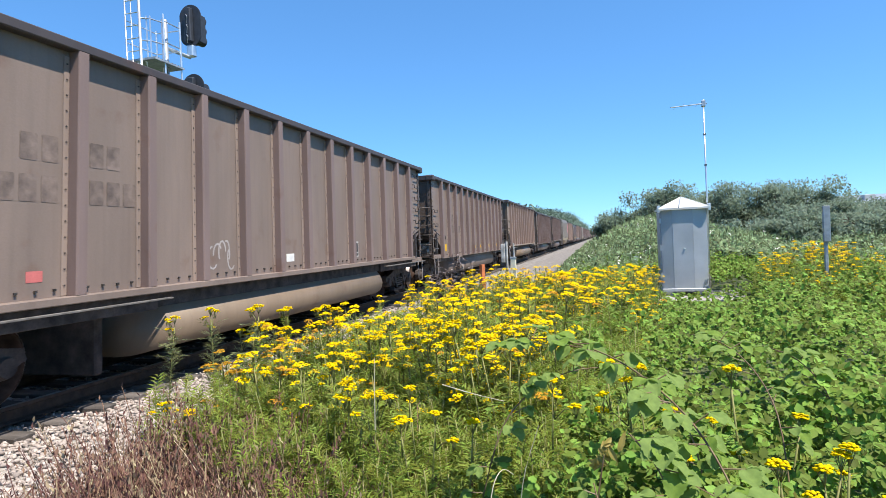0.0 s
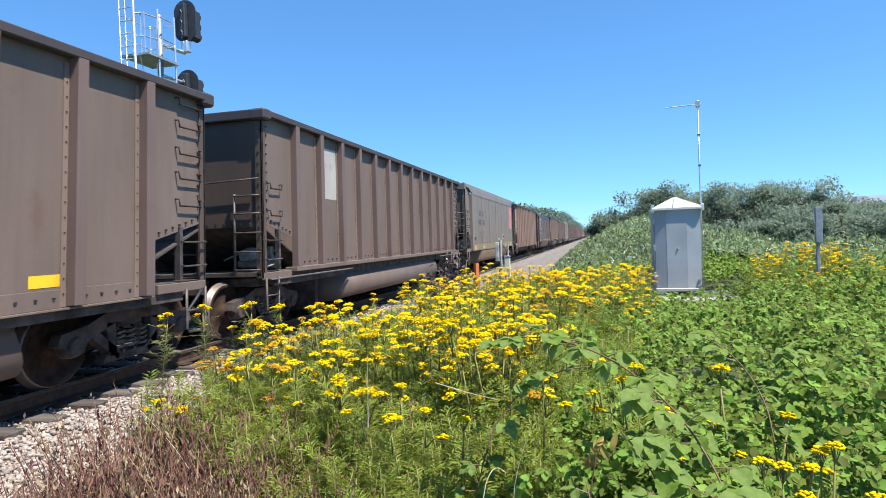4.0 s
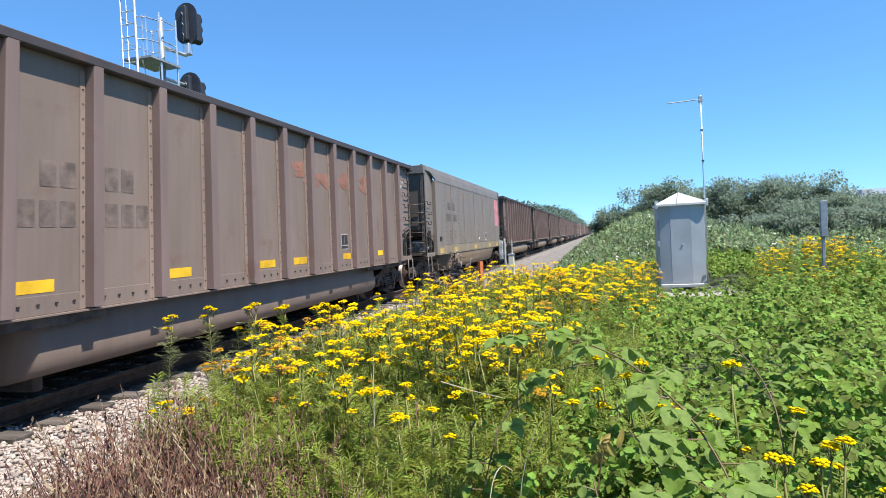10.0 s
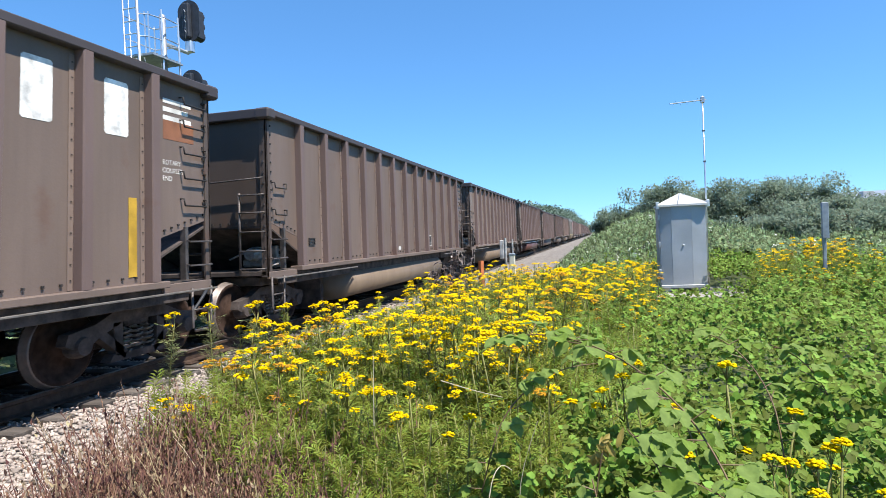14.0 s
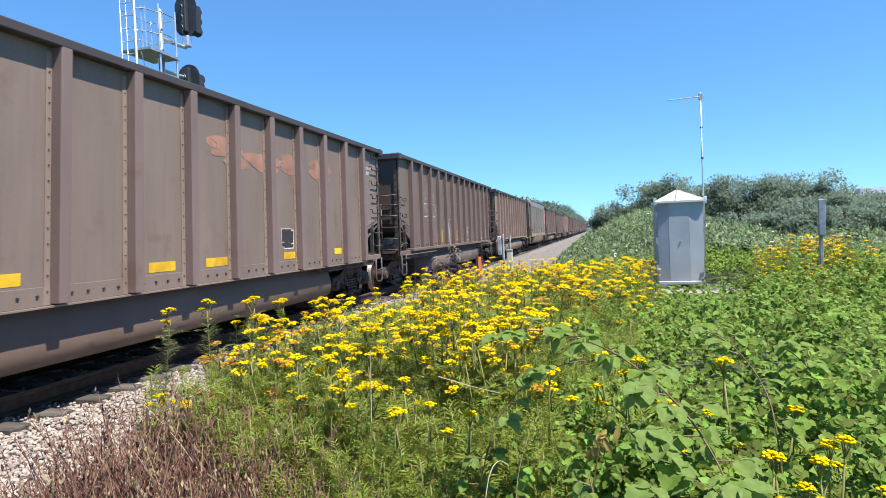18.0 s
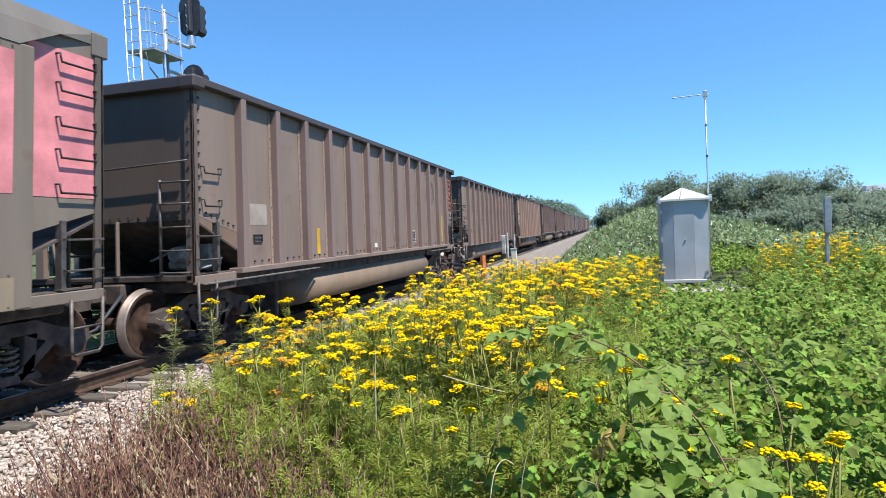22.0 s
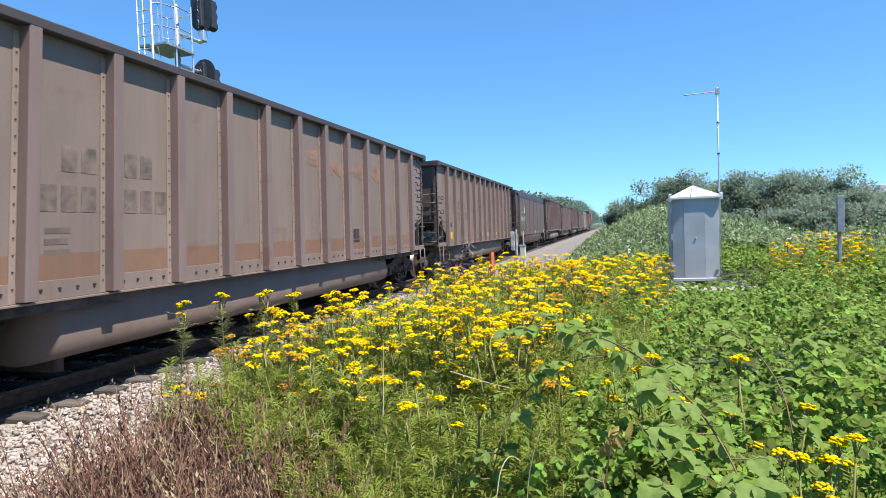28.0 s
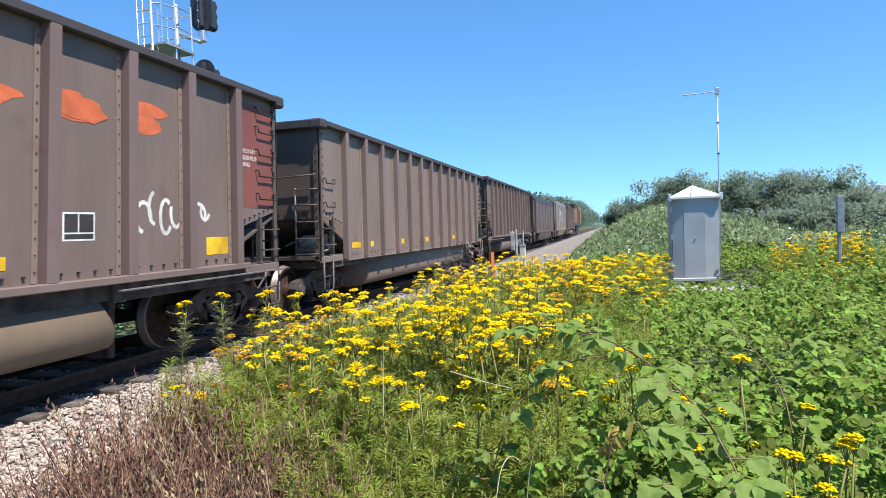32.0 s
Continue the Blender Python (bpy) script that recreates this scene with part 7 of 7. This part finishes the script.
dry = []
DRYV = [dry_weed(500 + k) for k in range(5)]
n = 620
ys = rng.uniform(2.2, 4.0, n)
slope = -rng.uniform(0.45, 1.25, n)
xs = slope * ys
keep = (xs > -3.75) & (ys < np.interp(slope, [-1.2, -0.85, -0.6, -0.45], [3.1, 3.7, 3.4, 2.4])) & (rng.random(n) < np.interp(xs, [-3.8, -3.0, -2.4], [0.22, 0.6, 1.0]))
xs, ys = xs[keep], ys[keep]
pick = rng.integers(0, 5, len(xs))
for k in range(5):
    sel = pick == k
    at = np.stack([xs[sel], ys[sel], ground_height(xs[sel]) - 0.02], 1)
    dry.append((*strew(*DRYV[k], at, turns(rng.uniform(0, 6.3, sel.sum()), rng.uniform(-0.15, 0.15, sel.sum())), np.interp(xs[sel], [-3.6, -2.6, -1.5], [0.42, 0.95, 0.74]) * rng.uniform(0.6, 1.15, sel.sum())), 1 if k > 2 and k % 2 == 0 else 0))
# dead stems standing between the tansy
n = 46
xs, ys = rng.uniform(-2.1, -0.75, n), rng.uniform(2.3, 3.6, n)
dry.append((*strew(*DRYV[1], np.stack([xs, ys, ground_height(xs) - 0.02], 1), turns(rng.uniform(0, 6.3, n), rng.uniform(-0.15, 0.15, n)), rng.uniform(0.5, 0.95, n)), 0))
v, f, w = merge(*dry)
tagged(new("dry_weeds", arrays_mesh("dry_weeds", v, f, [DRY, STRAW], w)), "dead reddish-brown weeds and straw at the ballast edge", "dry weeds", kind="stuff")

# weeds on the far side of the track
n = 2200
xs, ys = rng.uniform(-17, -10.6, n), rng.uniform(2, 60, n)
at = np.stack([xs, ys, -0.4 + rng.random(n) * np.interp(xs, [-17, -10.6], [1.7, 0.7])], 1)
v, f = strew(*C3, at, turns(rng.uniform(0, 6.3, n), rng.uniform(-0.6, 0.5, n)), rng.uniform(0.3, 0.7, n))
n = 3600
xs, ys = rng.uniform(-10.5, -9.1, n), rng.uniform(1, 42, n)
at = np.stack([xs, ys, -0.38 + rng.random(n) * np.interp(xs, [-10.5, -9.1], [1.15, 0.55])], 1)
more = strew(*C3, at, turns(rng.uniform(0, 6.3, n), rng.uniform(-0.9, 0.7, n)), rng.uniform(0.16, 0.34, n))
v, f, w = merge((v, f, 0), (*more, 0))
tagged(new("far_side_weeds", arrays_mesh("far_side_weeds", v, f, [HILL_LEAF])), "tall pale green weeds beyond the track", "weeds", kind="stuff")


# ---- the bramble cane arching up close by, leaf by leaf ----
LEAFLET_ME = [arrays_mesh("leaflet", *broad_leaf(60 + k), [m]) for k, m in enumerate((NEAR_LEAF, BRAMBLE_LEAF, YOUNG_LEAF, NEAR_LEAF))]


def arc(points, n=4):
    """A smooth curve through the points."""
    q = [Vector(points[0])] + [Vector(p) for p in points] + [Vector(points[-1])]
    out = []
    for i in range(1, len(q) - 2):
        for j in range(n):
            t = j / n
            a, b, c, d = q[i - 1], q[i], q[i + 1], q[i + 2]
            out.append(0.5 * (2 * b + (c - a) * t + (2 * a - 5 * b + 4 * c - d) * t * t + (3 * b - a - 3 * c + d) * t ** 3))
    return out + [q[-1]]


def bramble_cane(points, label, n, size, young=0, seed=0):
    """An arching cane with groups of three leaflets along it."""
    r = random.Random(seed)
    ob = empty("bramble_cane", label, "bramble", "bramble canes")
    part("stem", Shape().tube(arc(points), 0.0036, 6, 0.0018), CANE, ob, "reddish thorny stem", True)
    pts = [Vector(p) for p in points]
    for k in range(n):
        u = (k + r.random() * 0.5) / n * (len(pts) - 1)
        i = min(int(u), len(pts) - 2)
        p = pts[i].lerp(pts[i + 1], u - i)
        side = Vector((r.uniform(-1, 1), r.uniform(-1, 0.4), r.uniform(0.0, 0.5))).normalized()
        tip = p + side * size * 0.9
        part("leaf_stalk", Shape().tube([p, tip], 0.002, 4), CANE, ob)
        az = math.atan2(-side.x, side.y)
        for j, a in enumerate((0.0, 1.25, -1.25)):
            lf = part("leaflet", LEAFLET_ME[2 if k >= n - young else r.choice((0, 3, 3, 1))], None, ob)
            lf.matrix_basis = Matrix.Translation(tip) @ Euler((r.uniform(-0.7, 0.1), r.uniform(-0.4, 0.4), az + a + r.uniform(-0.2, 0.2))).to_matrix().to_4x4()
            q = size * r.uniform(0.8, 1.25) * (1.0 if j == 0 else 0.85)
            lf.scale = (q, q, q)
    return ob


bramble_cane([(0.36, 1.55, 0.45), (0.33, 1.7, 0.75), (0.26, 1.85, 0.92), (0.16, 2.0, 1.02), (0.03, 2.15, 1.09), (-0.12, 2.3, 1.12), (-0.28, 2.42, 1.12), (-0.45, 2.5, 1.08)], "arching reddish bramble cane with large green leaves", 26, 0.075, seed=1)
bramble_cane([(0.2, 1.45, 0.35), (0.19, 1.52, 0.6), (0.16, 1.62, 0.78), (0.12, 1.72, 0.88), (0.05, 1.8, 0.95)], "upright bramble cane with large pale leaves", 16, 0.075, seed=2)
bramble_cane([(0.0, 1.5, 0.4), (-0.01, 1.56, 0.6), (-0.03, 1.64, 0.76), (-0.05, 1.7, 0.84)], "small bramble shoot with pale leaves", 9, 0.04, 0, seed=3)
bramble_cane([(0.36, 1.4, 0.45), (0.35, 1.5, 0.68), (0.31, 1.6, 0.8), (0.25, 1.68, 0.84)], "bramble cane with broad pale leaves", 12, 0.08, seed=4)
bramble_cane([(0.62, 2.4, 0.5), (0.62, 2.55, 0.8), (0.57, 2.75, 0.95), (0.48, 2.95, 1.02), (0.38, 3.15, 1.02)], "arching bramble cane among the carpet", 14, 0.07, seed=5)
bramble_cane([(0.95, 2.8, 0.4), (0.93, 2.95, 0.75), (0.85, 3.1, 0.9), (0.72, 3.25, 0.95)], "arching bramble cane among the carpet", 12, 0.07, seed=6)
bramble_cane([(-0.5, 2.35, 0.5), (-0.42, 2.4, 0.76), (-0.3, 2.46, 0.9), (-0.15, 2.55, 0.96), (0.0, 2.65, 0.96)], "bramble cane among the tansy", 12, 0.065, seed=7)
bramble_cane([(0.3, 2.1, 0.5), (0.28, 2.2, 0.78), (0.2, 2.32, 0.9), (0.1, 2.45, 0.94)], "arching bramble cane among the carpet", 12, 0.07, seed=8)


# bronze young shoot
shoot = empty("bramble_shoot", "bramble shoot with a rosette of bronze young leaves", "bramble")
part("stem", Shape().tube(arc([(-0.06, 1.72, 0.35), (-0.05, 1.74, 0.7), (-0.02, 1.75, 0.9)]), 0.003, 6, 0.002), CANE, shoot)
for k in range(11):
    a = k * 2.4
    lf = part("leaflet", LEAFLET_ME[2], None, shoot)
    lf.matrix_basis = Matrix.Translation((-0.02 + 0.035 * math.cos(a) * (k % 3) * 0.6, 1.75, 0.90 + 0.03 * math.sin(a))) @ Euler((1.15 + 0.3 * math.sin(k * 1.7), a, 0)).to_matrix().to_4x4()
    lf.scale = (0.022, 0.042 + 0.009 * (k % 3), 0.035)

# pale dead stalks in the tansy
for pts in (((-0.34, 2.2, 0.3), (-0.32, 2.2, 0.61), (-0.25, 2.2, 0.84)), ((-0.885, 2.2, 0.8), (-0.88, 2.2, 0.95), (-0.875, 2.2, 1.08)), ((-0.62, 2.25, 0.97), (-0.49, 2.2, 0.95), (-0.37, 2.18, 0.93)),
            ((-0.44, 2.1, 0.45), (-0.42, 2.15, 0.62), (-0.39, 2.2, 0.67), (-0.35, 2.2, 0.655)), ((-2.05, 2.75, 0.25), (-2.25, 2.8, 0.45), (-2.55, 2.9, 0.62))):
    thing("dead_stalk", Shape().tube(arc(pts), 0.0022, 5, 0.0012), STALK, "thin pale dead stalk among the tansy", "dead stalk", "dead stalks")


def dead_weed(x, y, height, seed):
    """A dead dock: upright stems with curled grey leaves."""
    r = np.random.default_rng(seed)
    ob = empty("dead_weed", "dead grey-brown weed with curled leaves", "weed", "dead weeds before the marker")
    for k in range(6):
        dx, dy, h = r.normal(0, 0.14), r.normal(0, 0.14), height * r.uniform(0.6, 1.0)
        part("stem", arrays_mesh("stem", *stalk([(dx * 0.2, dy * 0.2, 0), (dx * 0.6, dy * 0.6, h * 0.5), (dx, dy, h)], 0.008, 0.004, 4), [DEAD_LEAF]), None, ob)
        q = 26
        t = r.uniform(0.35, 1.0, q)
        at = np.stack([dx * t, dy * t, h * t], 1)
        v, f = strew(LEAF_V * np.array([0.75, 1, 1.6]), LEAF_F, at, turns(r.uniform(0, 6.3, q), r.uniform(-0.9, 0.7, q)), r.uniform(0.07, 0.15, q))
        part("foliage", arrays_mesh("foliage", v, f, [DEAD_LEAF]), None, ob)
    ob.location = (x, y, float(ground_height(x)) - 0.02)
    return ob


for k, (x, y, h) in enumerate(((-3.35, 12.4, 1.45), (-3.0, 12.5, 1.72), (-3.15, 12.2, 1.35), (-2.75, 12.6, 1.35), (-3.55, 12.6, 1.25), (-2.68, 12.3, 1.1), (-3.25, 12.9, 1.5))):
    dead_weed(x, y, h, 700 + k)



def motions():
    """The train rolls towards the camera and past it; its wheels turn while they pass."""
    for i, ob in enumerate(swaying):
        r = random.Random(900 + i)
        base = ob.matrix_basis.copy()
        loc, turn = base.translation.copy(), base.to_quaternion().to_matrix().to_4x4()
        a, rows = r.uniform(0, 6), []
        for j in range(41):
            gust = 0.011 * math.sin(a + j * 1.9) + 0.007 * math.sin(2.3 * a + j * 0.83)
            rows.append((j * 0.8, Matrix.Translation(loc) @ Euler((gust * 0.6, gust, 0)).to_matrix().to_4x4() @ turn))
        walk(ob, rows)
    for k, car in enumerate(train + [engine]):
        shift = PITCH * k - 7.29 + SLACK.get(k, 0.0) if k < len(train) else PITCH * (k - 1) + 0.8 + 11.3
        rows = []
        for i in range(33):
            t = float(i)
            rows.append((t, pose(XC, 17.646 - 14.724 * t + 0.009 * t * t + shift, 0.0)))
        walk(car, rows)
        if k == len(train):
            break
        for truck in [o for o in car.children if o.name.startswith("truck")]:
            for w in [o for o in truck.children if o.name.startswith("wheelset")]:
                y0 = 17.646 + shift + truck.location.y + w.location.y
                first, last = max(0.0, (y0 - 20) / 14.6), min(32.0, (y0 - 2) / 14.6)
                a = w.location.copy()
                if last <= first:
                    continue
                n = int((last - first) * 30) + 1
                spin = [(first + j / 30, pose(a.x, a.y, a.z, (j * 61.0) % 360)) for j in range(n)]
                if spin[0][0] > 0.05:
                    spin.insert(0, (0.0, spin[0][1]))
                if spin[-1][0] < 31.95:
                    spin.append((32.0, spin[-1][1]))
                walk(w, spin)


motions()
